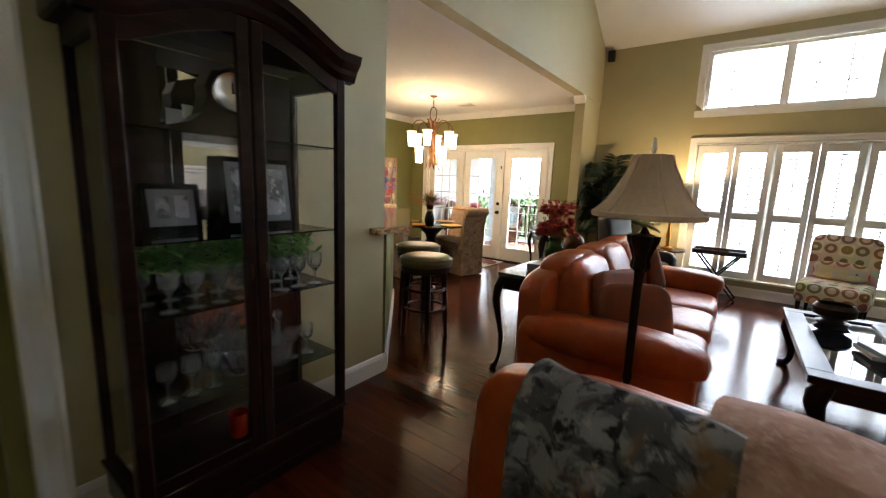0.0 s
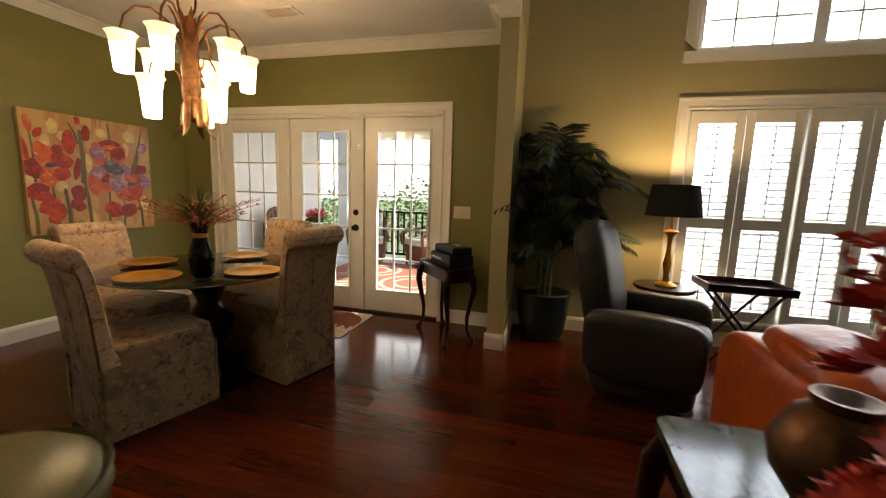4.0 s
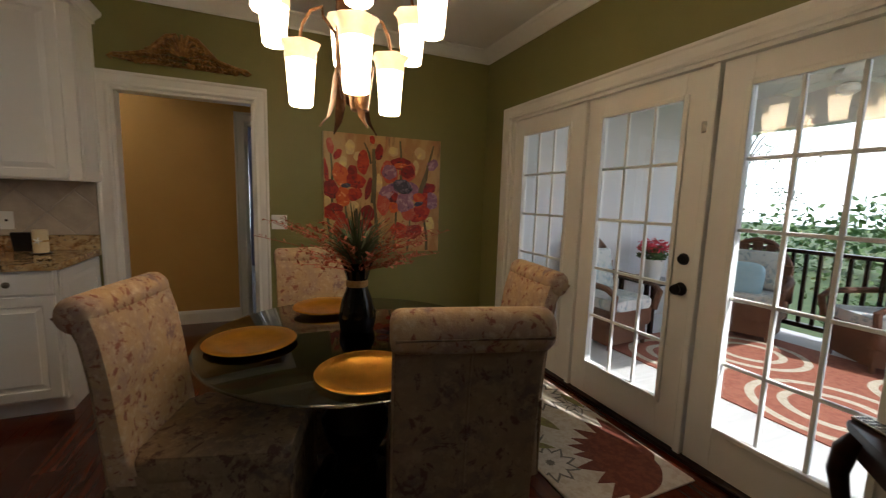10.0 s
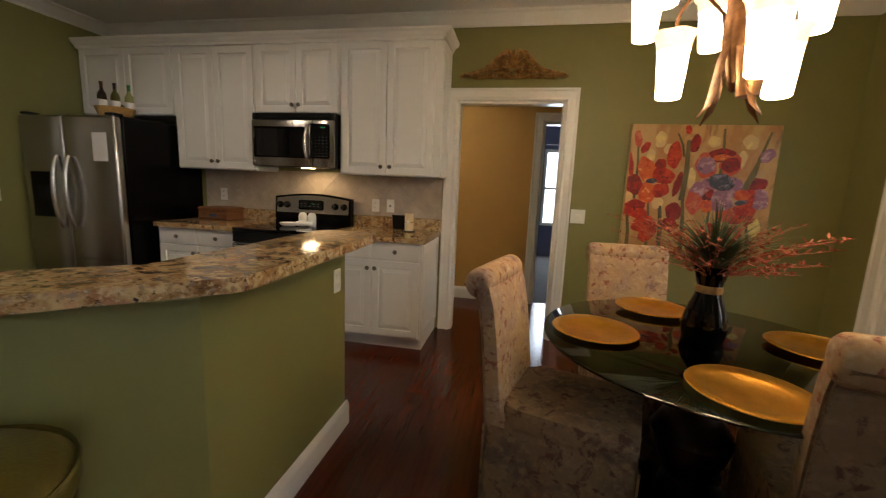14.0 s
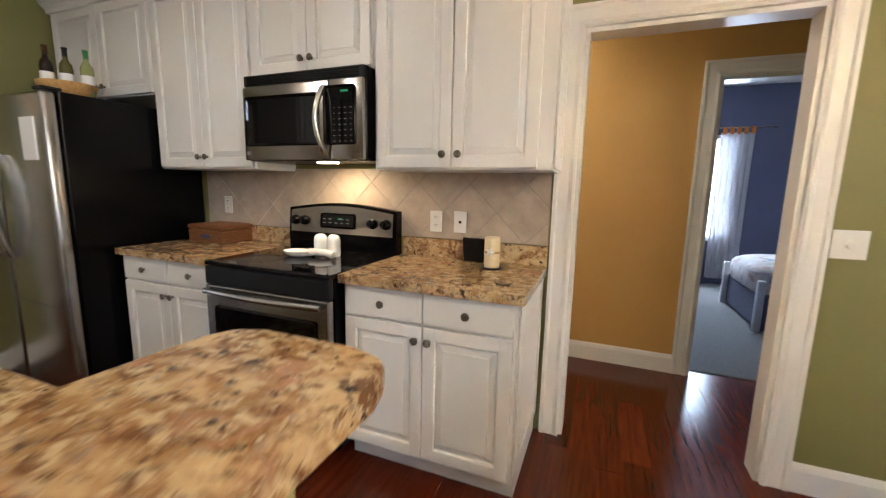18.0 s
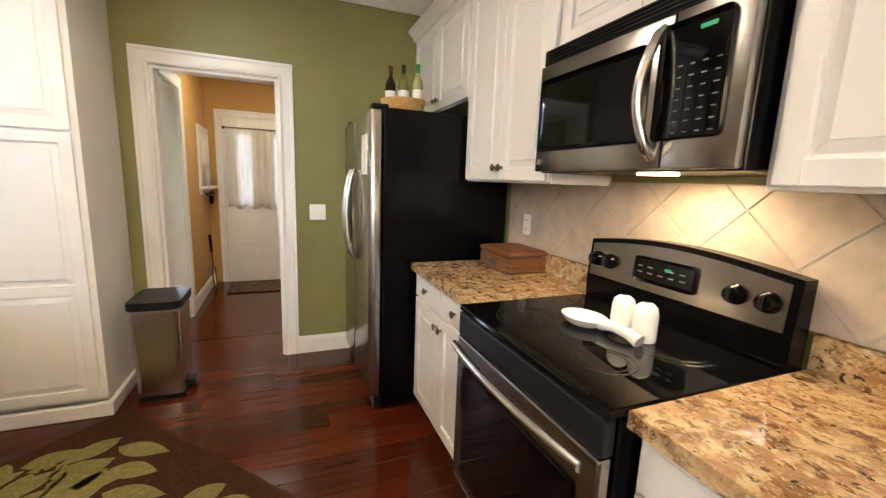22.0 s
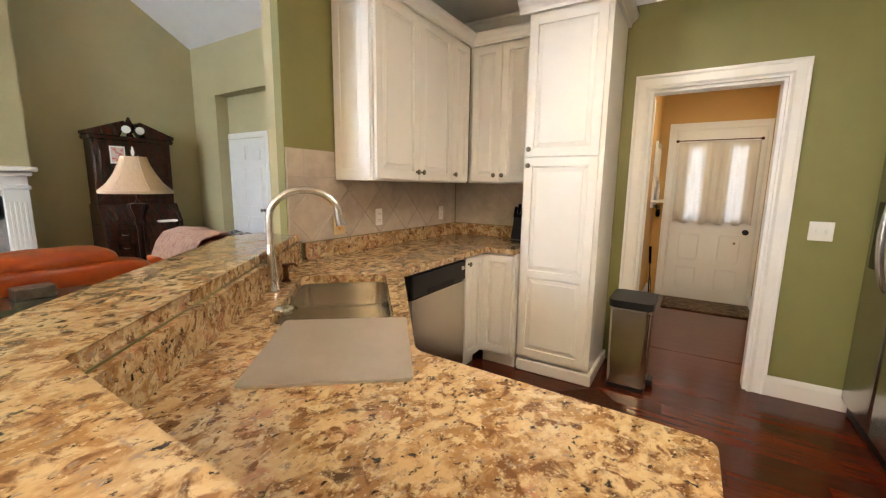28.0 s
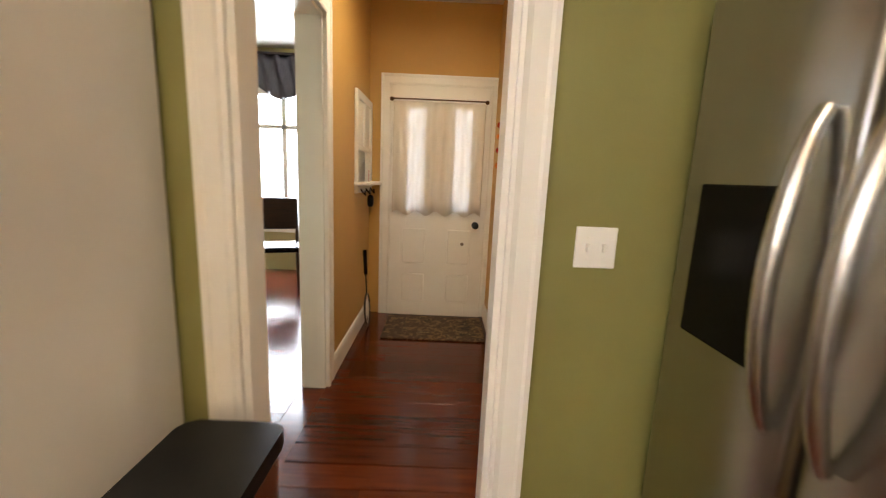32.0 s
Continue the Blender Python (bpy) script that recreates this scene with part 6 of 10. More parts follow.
def painted_stem(x0, z0, x1, z1, w):
    b = tube(bmesh.new(), [(x0, -0.040, max(z0, 0.008)), ((x0 + x1) / 2 + 0.012, -0.041, (z0 + z1) / 2), (x1, -0.040, min(z1, S - 0.01))], [w * 0.5, w * 0.45, w * 0.3], 6)
    for v in b.verts:
        v.co.y = -0.0405 + (v.co.y + 0.0405) * 0.08
    part("painted_stem", b, STEM1, pt)


# stems and pale strokes first, then the flowers over them
for args in ((0.07, 0.45, 0.05, 0.99, 0.02), (0.46, 0.0, 0.41, 0.62, 0.035), (0.42, 0.45, 0.42, 0.93, 0.05), (0.40, 0.80, 0.34, 0.98, 0.02), (0.67, 0.55, 0.66, 1.02, 0.03), (0.84, 0.55, 0.98, 1.0, 0.03), (0.86, 0.55, 0.93, 0.82, 0.045), (0.05, 0.0, 0.03, 0.34, 0.03), (0.20, 0.0, 0.18, 0.42, 0.025), (0.29, 0.0, 0.27, 0.40, 0.04), (0.60, 0.0, 0.63, 0.40, 0.03), (0.74, 0.0, 0.76, 0.32, 0.025), (0.93, 0.0, 0.90, 0.30, 0.03)):
    painted_stem(*args)
# the dab at (0.96, 0.26) paints in a reflection of the porch doors
for x, z, rx, rz in ((0.22, 0.93, 0.045, 0.06), (0.16, 0.80, 0.035, 0.05), (0.25, 0.42, 0.04, 0.05), (0.03, 0.46, 0.03, 0.06), (0.47, 0.63, 0.03, 0.09), (0.85, 0.92, 0.05, 0.06), (0.80, 0.78, 0.04, 0.07), (0.60, 0.92, 0.05, 0.04), (0.96, 0.26, 0.04, 0.08), (0.48, 0.12, 0.03, 0.08), (0.28, 0.86, 0.03, 0.04)):
    dab(x, z, rx, rz, rpaint.uniform(-0.2, 0.2), STROKE, "pale_stroke_and_reflection", 0.0408)
for x, z, rx, rz, turn, m_ in ((0.14, 0.69, 0.055, 0.085, 0.5, ORG1), (0.26, 0.645, 0.085, 0.05, -0.3, RED1), (0.16, 0.50, 0.055, 0.07, 0.2, ORG1), (0.255, 0.525, 0.055, 0.05, 0.7, RED1), (0.06, 0.565, 0.055, 0.065, 0.2, DRED),
                               (0.33, 0.81, 0.045, 0.085, 0.1, RED1), (0.47, 0.905, 0.032, 0.055, -0.1, DRED), (0.24, 0.735, 0.032, 0.04, 0.0, DRED), (0.115, 0.865, 0.024, 0.04, -0.4, RED1), (0.055, 0.93, 0.022, 0.06, 0.1, PNK1), (0.02, 0.72, 0.018, 0.08, 0.15, RED1), (0.38, 0.58, 0.024, 0.08, -0.25, DRED), (0.41, 1.01, 0.02, 0.03, 0, RED1),
                               (0.085, 0.40, 0.07, 0.035, 0.15, DRED), (0.085, 0.345, 0.075, 0.045, -0.1, RED1), (0.155, 0.245, 0.075, 0.05, 0.3, RED1), (0.20, 0.18, 0.045, 0.085, -0.5, RED1), (0.375, 0.36, 0.055, 0.055, 0.3, DRED), (0.36, 0.25, 0.05, 0.045, -0.2, DRED),
                               (0.565, 0.735, 0.068, 0.078, 0.0, PNK1), (0.665, 0.815, 0.075, 0.05, 0.1, DRED), (0.735, 0.745, 0.068, 0.072, 0.3, PNK1), (0.56, 0.55, 0.085, 0.06, 0.4, VIO1), (0.515, 0.455, 0.055, 0.085, -0.1, PNK1), (0.605, 0.42, 0.04, 0.045, 0.2, ORG1), (0.71, 0.45, 0.07, 0.085, 0.2, VIO1), (0.60, 0.52, 0.035, 0.07, 0.1, DRED),
                               (0.79, 0.57, 0.045, 0.075, 0.5, VIO1), (0.93, 0.60, 0.06, 0.045, 0.1, DRED), (0.965, 0.49, 0.055, 0.07, 0.0, VIO1), (0.90, 0.50, 0.05, 0.06, 0.4, RED1), (0.85, 0.36, 0.085, 0.065, 0.1, RED1), (0.765, 0.355, 0.065, 0.055, -0.3, PNK1), (0.80, 0.19, 0.075, 0.05, 0.2, DRED), (0.66, 0.20, 0.06, 0.07, 0.3, RED1), (0.97, 0.82, 0.05, 0.04, 0.5, VIO1)):
    dab(x, z, rx * 1.22, rz * 1.22, turn, m_)
for x, z, rx, rz, turn, m_ in ((0.565, 0.735, 0.056, 0.066, 0.0, VIO1), (0.665, 0.80, 0.05, 0.025, 0.1, ORG1), (0.735, 0.745, 0.055, 0.058, 0.3, DRED), (0.685, 0.61, 0.075, 0.06, 0.1, SLATE1), (0.73, 0.585, 0.045, 0.035, 0.4, SLATE1), (0.845, 0.51, 0.05, 0.042, 0.2, ORG1), (0.845, 0.455, 0.04, 0.02, 0.2, SLATE1), (0.185, 0.60, 0.035, 0.02, 0.1, SLATE1), (0.61, 0.42, 0.02, 0.022, 0.0, PNK1)):
    dab(x, z, rx * 1.15, rz * 1.15, turn, m_, depth=0.0428)

# ---- carved wall ornament over the doorway ----
OGILT = mat("antique_gilt_carving", (0.17, 0.078, 0.022), 0.42, 0.4, color2=(0.40, 0.22, 0.06), scale=25, bump=0.5, bump_scale=60)
on = thing("carved_wall_ornament", pose(0.004, -2.505, 2.20, 0, 0, 90), "antique gilt carved crest hung over the doorway", "wall ornament")
orng = random.Random(31)
for sg in (-1, 1):
    scr = part("scroll", tube(bmesh.new(), [(sg * x, -0.02, z) for x, z in ((0.03, 0.225), (0.09, 0.205), (0.15, 0.145), (0.21, 0.085), (0.28, 0.065), (0.35, 0.05), (0.41, 0.045), (0.435, 0.03), (0.41, 0.012))], [0.018, 0.024, 0.024, 0.022, 0.02, 0.017, 0.014, 0.010, 0.006], 8), OGILT, on, smooth=True)
    for k in range(14):
        x = 0.035 + 0.026 * k
        top = 0.21 if x < 0.09 else max(0.05, 0.21 - 1.15 * (x - 0.09))
        for z in (0.028, 0.062, 0.10, 0.14, 0.175):
            if z > top + 0.01:
                continue
            a = orng.uniform(-0.6, 0.9)
            dx, dz = 0.026 * math.cos(a), 0.026 * math.sin(a)
            part("acanthus_leaf", tube(bmesh.new(), [(sg * (x - dx), -0.008, z - dz), (sg * x, -0.03 - 0.012 * orng.random(), z + 0.006), (sg * (x + dx), -0.022, z + dz), (sg * (x + dx * 1.3 + 0.006), -0.008, z + dz * 0.6)], [0.010, 0.015, 0.011, 0.004], 6), OGILT, scr, smooth=True)
for k in range(9):
    a = math.pi * (0.05 + 0.9 * k / 8)
    part("shell_rib", tube(bmesh.new(), [(0.02 * math.cos(a), -0.025, 0.09), (0.07 * math.cos(a), -0.05, 0.09 + 0.09 * math.sin(a)), (0.10 * math.cos(a), -0.03, 0.09 + 0.135 * math.sin(a)), (0.105 * math.cos(a), -0.012, 0.09 + 0.145 * math.sin(a))], [0.010, 0.017, 0.014, 0.008], 6), OGILT, on, smooth=True)
part("base_moulding", boxbm(-0.33, 0.33, -0.016, 0, 0.012, 0.03, bev=0.006, seg=2), OGILT, on)
# ceiling vent
vt = thing("ceiling_vent", pose(1.86, -0.76, CEILING), "white slatted ceiling air vent", "ceiling vent")
part("frame", boxbm(-0.16, 0.16, -0.085, 0.085, -0.008, 0, bev=0.002), CEIL, vt)
# the slats' shade is put into their colour, darker than the white frame
for k in range(7):
    part("slat", moved(boxbm(-0.13, 0.13, -0.008, 0.008, -0.001, 0.001), pose(0, -0.06 + 0.02 * k, -0.012, 35)), mat("shadowed_vent_slat", (0.45, 0.40, 0.33), 0.5) if k == 0 else bpy.data.materials["shadowed_vent_slat"], vt)

# ---- porch door mat ----
MATC = layered("cream_wool_pile", (0.55, 0.48, 0.36), [((0.46, 0.38, 0.27), 30, 0.45, 0.6, 0)], 0.95, bump=0.4)
MATR = layered("rust_wool_pile", (0.13, 0.032, 0.014), [((0.18, 0.05, 0.022), 30, 0.45, 0.6, 0)], 0.95, bump=0.4)
MATO = layered("olive_wool_accent", (0.24, 0.22, 0.06), [((0.18, 0.14, 0.06), 30, 0.45, 0.6, 0)], 0.95, bump=0.4)
dm = thing("door_rug", pose(1.14, -0.76, 0.001), "cream floral rug with a rust flower before the porch doors", "rug")
DW, DD = 1.24, 0.68
part("cream_field", boxbm(0, DW, 0, DD, 0, 0.010, bev=0.003), MATC, dm)


def flat_leaf(b, x, y, a, l, w, z, n=9):
    c, s = math.cos(a), math.sin(a)
    up, dn = [], []
    for k in range(n + 1):
        t = k / n
        h = w * math.sin(math.pi * t ** 0.8) * 0.5
        up.append((x + c * l * t - s * h, y + s * l * t + c * h))
        dn.append((x + c * l * t + s * h, y + s * l * t - c * h))
    loop = [(min(max(p, 0.012), DW - 0.012), min(max(q, 0.012), DD - 0.012)) for p, q in up + dn[-2:0:-1]]
    clean = [p for i, p in enumerate(loop) if (Vector(p) - Vector(loop[i - 1])).length > 1e-4]
    if len(clean) > 2:
        b.faces.new([b.verts.new((p, q, z)) for p, q in clean])


GREYW = mat("grey_wool_line", (0.13, 0.115, 0.09), 0.95, color2=(0.20, 0.175, 0.14), scale=40, bump=0.4, bump_scale=300)
MATW = layered("pale_wool_pile", (0.58, 0.52, 0.42), [((0.48, 0.42, 0.32), 40, 0.45, 0.6, 0)], 0.95, bump=0.4)
# one large rust flower reaching in from the corner by the doors
for ring, n, l, w in ((0, 11, 0.47, 0.14), (1, 9, 0.32, 0.11)):
    for k in range(n):
        b = bmesh.new()
        a = math.pi * (0.93 + 0.72 * k / (n - 1)) + 0.05 * math.sin(5 * k)
        flat_leaf(b, 1.06, 0.62, a, l * (0.92 + 0.1 * math.sin(3.1 * k)), w, 0.0104 + 0.0004 * ring + 0.00003 * k)
        part("rust_petal", b, MATR, dm, "rust red flower petal")
# outlined peonies, buds and leaves
for cx, cy, n, l, w, twist in ((0.26, 0.46, 12, 0.21, 0.085, 0.1), (0.10, 0.16, 9, 0.15, 0.075, 0.4), (0.88, 0.09, 10, 0.15, 0.07, 0.2), (0.47, 0.62, 7, 0.12, 0.05, 0.5)):
    for k in range(n):
        a = twist + 2 * math.pi * k / n
        for u, q, mt, nm in ((0.0, 1.0, GREYW, "grey_outline"), (0.12, 0.74, MATW, "pale_petal")):
            b = bmesh.new()
            flat_leaf(b, cx + math.cos(a) * l * u, cy + math.sin(a) * l * u, a, l * (q if u else 1.0), w * (0.68 if u else 1.0), 0.0116 + (0.0004 if u else 0) + 0.00003 * k)
            part(nm, b, mt, dm)
for x, y, a, l, w in ((0.44, 0.25, 0.35, 0.24, 0.085), (0.40, 0.12, -0.5, 0.20, 0.07), (0.62, 0.17, 2.3, 0.16, 0.06), (0.30, 0.63, 0.1, 0.22, 0.06), (0.70, 0.08, 0.9, 0.15, 0.05)):
    b = bmesh.new()
    flat_leaf(b, x, y, a, l, w, 0.0126)
    part("olive_leaf", b, MATO, dm, "olive leaf")
for x, y, a, l in ((0.42, 0.30, -0.9, 0.30), (0.30, 0.30, -0.3, 0.36), (0.66, 0.22, -1.0, 0.2)):
    b = bmesh.new()
    flat_leaf(b, x, y, a, l, 0.014, 0.0129)
    part("grey_stem", b, GREYW, dm)


# ---- cabriole side table with a printer ----
def cabriole(b, x, y, h, ox, oy, r=0.022):
    """A curved leg from the apron down to a pad foot, bowing outward along (ox, oy)."""
    pts, rad = [], []
    for t, o, q in ((1.0, 0.0, 1.25), (0.88, 0.035, 1.5), (0.75, 0.045, 1.35), (0.55, 0.02, 1.0), (0.35, -0.005, 0.8), (0.18, -0.002, 0.7), (0.07, 0.02, 0.75), (0.03, 0.04, 1.2), (0.0, 0.042, 1.1)):
        pts.append((x + ox * o, y + oy * o, h * t))
        rad.append(r * q)
    return tube(b, pts, rad, 10)


def cabriole_table(name, m, w, d, h, label, top=None, category="table", drop=0.09):
    ob = thing(name, m, label, category)
    for sx in (-1, 1):
        for sy in (-1, 1):
            part("leg", cabriole(bmesh.new(), sx * (w / 2 - 0.04), sy * (d / 2 - 0.04), h - 0.03, sx * 0.8, sy * 0.8), DARKWOOD, ob, smooth=True)
    for y in (-d / 2 + 0.03, d / 2 - 0.045):
        part("apron", boxbm(-w / 2 + 0.04, w / 2 - 0.04, y, y + 0.015, h - 0.03 - drop, h - 0.028, bev=0.003), DARKWOOD, ob)
    for x in (-w / 2 + 0.03, w / 2 - 0.045):
        part("apron", boxbm(x, x + 0.015, -d / 2 + 0.04, d / 2 - 0.04, h - 0.03 - drop, h - 0.028, bev=0.003), DARKWOOD, ob)
    part("tabletop", prism(bmesh.new(), rounded([(-w / 2, -d / 2), (w / 2, -d / 2), (w / 2, d / 2), (-w / 2, d / 2)], 0.03, 4), h - 0.028, h, 0.008, 2), top or DARKWOOD, ob)
    return ob


cabriole_table("side_table", pose(3.216, -0.355, 0, 0, 0, -48), 0.58, 0.28, 0.66, "dark carved cabriole side table set across the corner")
pr = thing("compact_printer", pose(3.255, -0.325, 0.661, 0, 0, -48), "small black desktop printer with silver trim", "printer")
part("case", boxbm(-0.19, 0.19, -0.115, 0.125, 0, 0.10, bev=0.012, seg=2), PLASTIC, pr)
part("top_unit", boxbm(-0.18, 0.18, -0.085, 0.12, 0.101, 0.17, bev=0.02, seg=3), PLASTIC, pr)
part("silver_strip", boxbm(-0.15, 0.04, -0.118, -0.113, 0.05, 0.066), CHROME, pr)
part("paper_slot", boxbm(-0.15, 0.15, -0.117, -0.112, 0.022, 0.034), BLACKGLASS, pr)
part("label", boxbm(-0.03, 0.06, 0.03, 0.07, 0.1695, 0.1715), PAPER, pr, "white paper label")
rm = thing("silver_remote", pose(2.995, -0.225, 0.661, 0, 0, -25), "flat silver remote with grey keys on the table", "remote control")
part("body", boxbm(-0.055, 0.055, -0.03, 0.03, 0, 0.011, bev=0.003, seg=2), CHROME, rm)
for i in range(5):
    for j in range(3):
        part("key", boxbm(-0.046 + 0.02 * i, -0.034 + 0.02 * i, -0.023 + 0.017 * j, -0.012 + 0.017 * j, 0.011, 0.0125), LEGEND, rm)

# ---- outdoors ----
DECK = mat("grey_painted_deck", (0.66, 0.64, 0.60), 0.6, color2=(0.58, 0.56, 0.52), scale=4, stretch=(8, 1, 1), bump=0.1)
SIDING = mat("pale_grey_stucco", (0.70, 0.70, 0.71), 0.8, color2=(0.64, 0.64, 0.66), scale=3, bump=0.2, bump_scale=90)
LAWN = mat("mown_lawn", (0.06, 0.10, 0.03), 0.9, color2=(0.10, 0.13, 0.04), scale=3, bump=0.6, bump_scale=40)
setting("ground", boxbm(-300, 300, -300, 300, -0.75, -0.62), LAWN, "mown lawn reaching the horizon", "ground")
setting("porch_floor", boxbm(0.0, 4.3, 0.13, 3.45, -0.14, -0.03), DECK, "grey painted porch deck", "porch floor")
setting("porch_wall_west", boxbm(-0.4, 0.12, 0.13, 2.6, -0.62, 2.75), SIDING, "pale grey stucco porch wall", "wall")
setting("porch_ceiling", boxbm(-0.4, 3.77, 0.13, 3.6, 2.62, 2.74), CEIL, "white boarded porch ceiling", "ceiling")
setting("porch_header_beam", boxbm(-0.4, 3.77, 3.40, 3.58, 2.24, 2.619, bev=0.006), TRIM, "white painted beam at the porch edge", "beam")
for i, x in enumerate((0.2, 4.1)):
    setting("porch_post_%d" % (i + 1), boxbm(x - 0.1, x + 0.1, 3.2, 3.4, -0.62, 2.62, bev=0.008), SIDING, "square painted porch post", "post")
rl = thing("porch_railing", pose(0.3, 3.3, -0.03), "dark painted porch railing with turned balusters", "railing")
part("top_rail", boxbm(0, 3.7, -0.045, 0.045, 0.90, 0.94, bev=0.008), DARKWOOD, rl)
part("bottom_rail", boxbm(0, 3.7, -0.03, 0.03, 0.10, 0.15, bev=0.005), DARKWOOD, rl)
me = None
for k in range(31):
    if me is None:
        o = part("baluster", boxbm(-0.016, 0.016, -0.016, 0.016, 0.15, 0.90, bev=0.003), DARKWOOD, rl)
        me = o.data
    else:
        o = new("baluster", me)
        o.parent = rl
    o.matrix_basis = pose(0.06 + 0.12 * k, 0, 0)
# porch fan
fan = thing("ceiling_fan", pose(1.75, 2.3, 2.62), "white porch ceiling fan with five blades", "ceiling fan")
part("rod", tube(bmesh.new(), [(0, 0, 0), (0, 0, -0.16)], 0.014, 8), TRIM, fan)
part("motor", lathe(bmesh.new(), [(0.03, -0.15), (0.09, -0.165), (0.11, -0.2), (0.10, -0.25), (0.05, -0.27), (0, -0.275)], 24), TRIM, fan, smooth=True)
part("light_globe", lathe(bmesh.new(), [(0.05, -0.276), (0.075, -0.30), (0.07, -0.34), (0.03, -0.365), (0, -0.37)], 20), CERAMIC, fan, smooth=True)
for k in range(5):
    part("blade", moved(boxbm(0.13, 0.62, -0.065, 0.065, -0.004, 0.004, bev=0.003), pose(0, 0, -0.215, 0, 0, 72 * k + 10) @ Matrix.Rotation(radians(12), 4, "X")), TRIM, fan)
# porch rug
PR1 = layered("terracotta_outdoor_rug", (0.32, 0.11, 0.06), [((0.26, 0.08, 0.045), 20, 0.45, 0.6, 0)], 0.9, bump=0.3)
prug = thing("porch_rug", pose(1.9, 1.75, -0.029), "terracotta porch rug with cream swirls", "rug")
part("field", boxbm(-1.25, 1.25, -0.75, 1.15, 0, 0.008), PR1, prug)
for cx, cy, r in ((0.35, -0.2, 0.5), (-0.55, 0.45, 0.45), (0.6, 0.72, 0.4), (-0.75, -0.3, 0.4)):
    b = bmesh.new()
    for q in (1.0, 0.62):
        lathe(b, [(r * q, 0.0086), (r * q - 0.06, 0.0088), (r * q - 0.06, 0.0082)], 40, (cx, cy, 0))
    part("cream_swirl", b, MATC, prug)


def wicker_chair(m, label, cushion):
    ob = thing("wicker_armchair", m, label, "armchair", "wicker porch chairs")
    part("seat_base", prism(bmesh.new(), rounded([(-0.3, -0.28), (0.3, -0.28), (0.33, 0.3), (-0.33, 0.3)], 0.08, 4), 0.22, 0.38, 0.02, 2), WICKER, ob, smooth=True, angle=40)
    part("skirt_band", prism(bmesh.new(), rounded([(-0.27, -0.25), (0.27, -0.25), (0.3, 0.27), (-0.3, 0.27)], 0.08, 4), 0.06, 0.22), WICKER, ob, smooth=True, angle=40)
    b = bmesh.new()
    for t in range(9):
        a = math.pi * t / 8
        box(b, -0.31 * math.cos(a) - 0.045, -0.31 * math.cos(a) + 0.045, 0.24 + 0.05 * math.sin(a), 0.29 + 0.05 * math.sin(a), 0.36, 0.62 + 0.38 * math.sin(a), 0.01)
    part("back", b, WICKER, ob)
    b = tube(bmesh.new(), [(-0.31, 0.28, 0.64)] + [(-0.31 * math.cos(math.pi * t / 8), 0.28 + 0.05 * math.sin(math.pi * t / 8), 0.64 + 0.38 * math.sin(math.pi * t / 8)) for t in range(1, 8)] + [(0.31, 0.28, 0.64)], 0.03, 8)
    part("back_rim", b, WICKER, ob, smooth=True)
    for s in (-1, 1):
        part("arm", tube(bmesh.new(), [(s * 0.31, 0.27, 0.64), (s * 0.35, 0.05, 0.62), (s * 0.34, -0.22, 0.60), (s * 0.32, -0.3, 0.54), (s * 0.30, -0.27, 0.36)], 0.03, 8), WICKER, ob, smooth=True)
    part("seat_cushion", prism(bmesh.new(), rounded([(-0.27, -0.28), (0.27, -0.28), (0.27, 0.24), (-0.27, 0.24)], 0.06, 4), 0.381, 0.48, 0.03, 3), cushion, ob, "pale patterned seat cushion", smooth=True, angle=60)
    part("back_cushion", moved(prism(bmesh.new(), rounded([(-0.24, -0.05), (0.24, -0.05), (0.24, 0.05), (-0.24, 0.05)], 0.03, 3), 0, 0.42, 0.03, 3), pose(0, 0.19, 0.485, -12)), cushion, ob, "pale patterned back cushion", smooth=True, angle=60)
    for x in (-0.24, 0.24):
        for y in (-0.22, 0.24):
            part("leg", tube(bmesh.new(), [(x, y, 0.0), (x, y, 0.12)], 0.022, 8), WICKER, ob)
    return ob


CUSH = layered("pale_blue_print_cushion", (0.55, 0.56, 0.54), [((0.30, 0.36, 0.38), 12, 0.52, 0.58, 1.5), ((0.62, 0.60, 0.52), 30, 0.55, 0.65, 0)], 0.9)
wicker_chair(pose(0.95, 2.78, -0.029, 0, 0, 20), "wicker porch armchair with pale blue cushions", CUSH)
bp_ = thing("porch_pillow", pose(0.93, 2.70, 0.58, -22, 0, 20), "pale blue square pillow on the wicker armchair", "pillow")
bp_b = bmesh.new()
bmesh.ops.create_uvsphere(bp_b, u_segments=24, v_segments=14, radius=1.0)
for v in bp_b.verts:
    x, y, z = v.co
    v.co = (0.19 * math.copysign(abs(x) ** 0.5, x), 0.07 * y, 0.19 * math.copysign(abs(z) ** 0.5, z))
part("cover", bp_b, mat("pale_blue_cotton", (0.34, 0.50, 0.58), 0.9, color2=(0.40, 0.56, 0.63), scale=20, bump=0.2), bp_, smooth=True)
wicker_chair(pose(1.95, 3.0, -0.029, 0, 0, -35), "wicker porch armchair by the railing", CUSH)
wicker_chair(pose(0.62, 1.15, -0.029, 0, 0, 95), "wicker porch armchair against the stucco wall", CUSH)
pt_ = thing("porch_side_table", pose(0.42, 1.95, -0.03), "dark wooden porch side table", "table")
part("tabletop", boxbm(-0.25, 0.25, -0.25, 0.25, 0.52, 0.55, bev=0.006), DARKWOOD, pt_)
for x in (-0.21, 0.21):
    for y in (-0.21, 0.21):
        part("leg", boxbm(x - 0.02, x + 0.02, y - 0.02, y + 0.02, 0, 0.52), DARKWOOD, pt_)
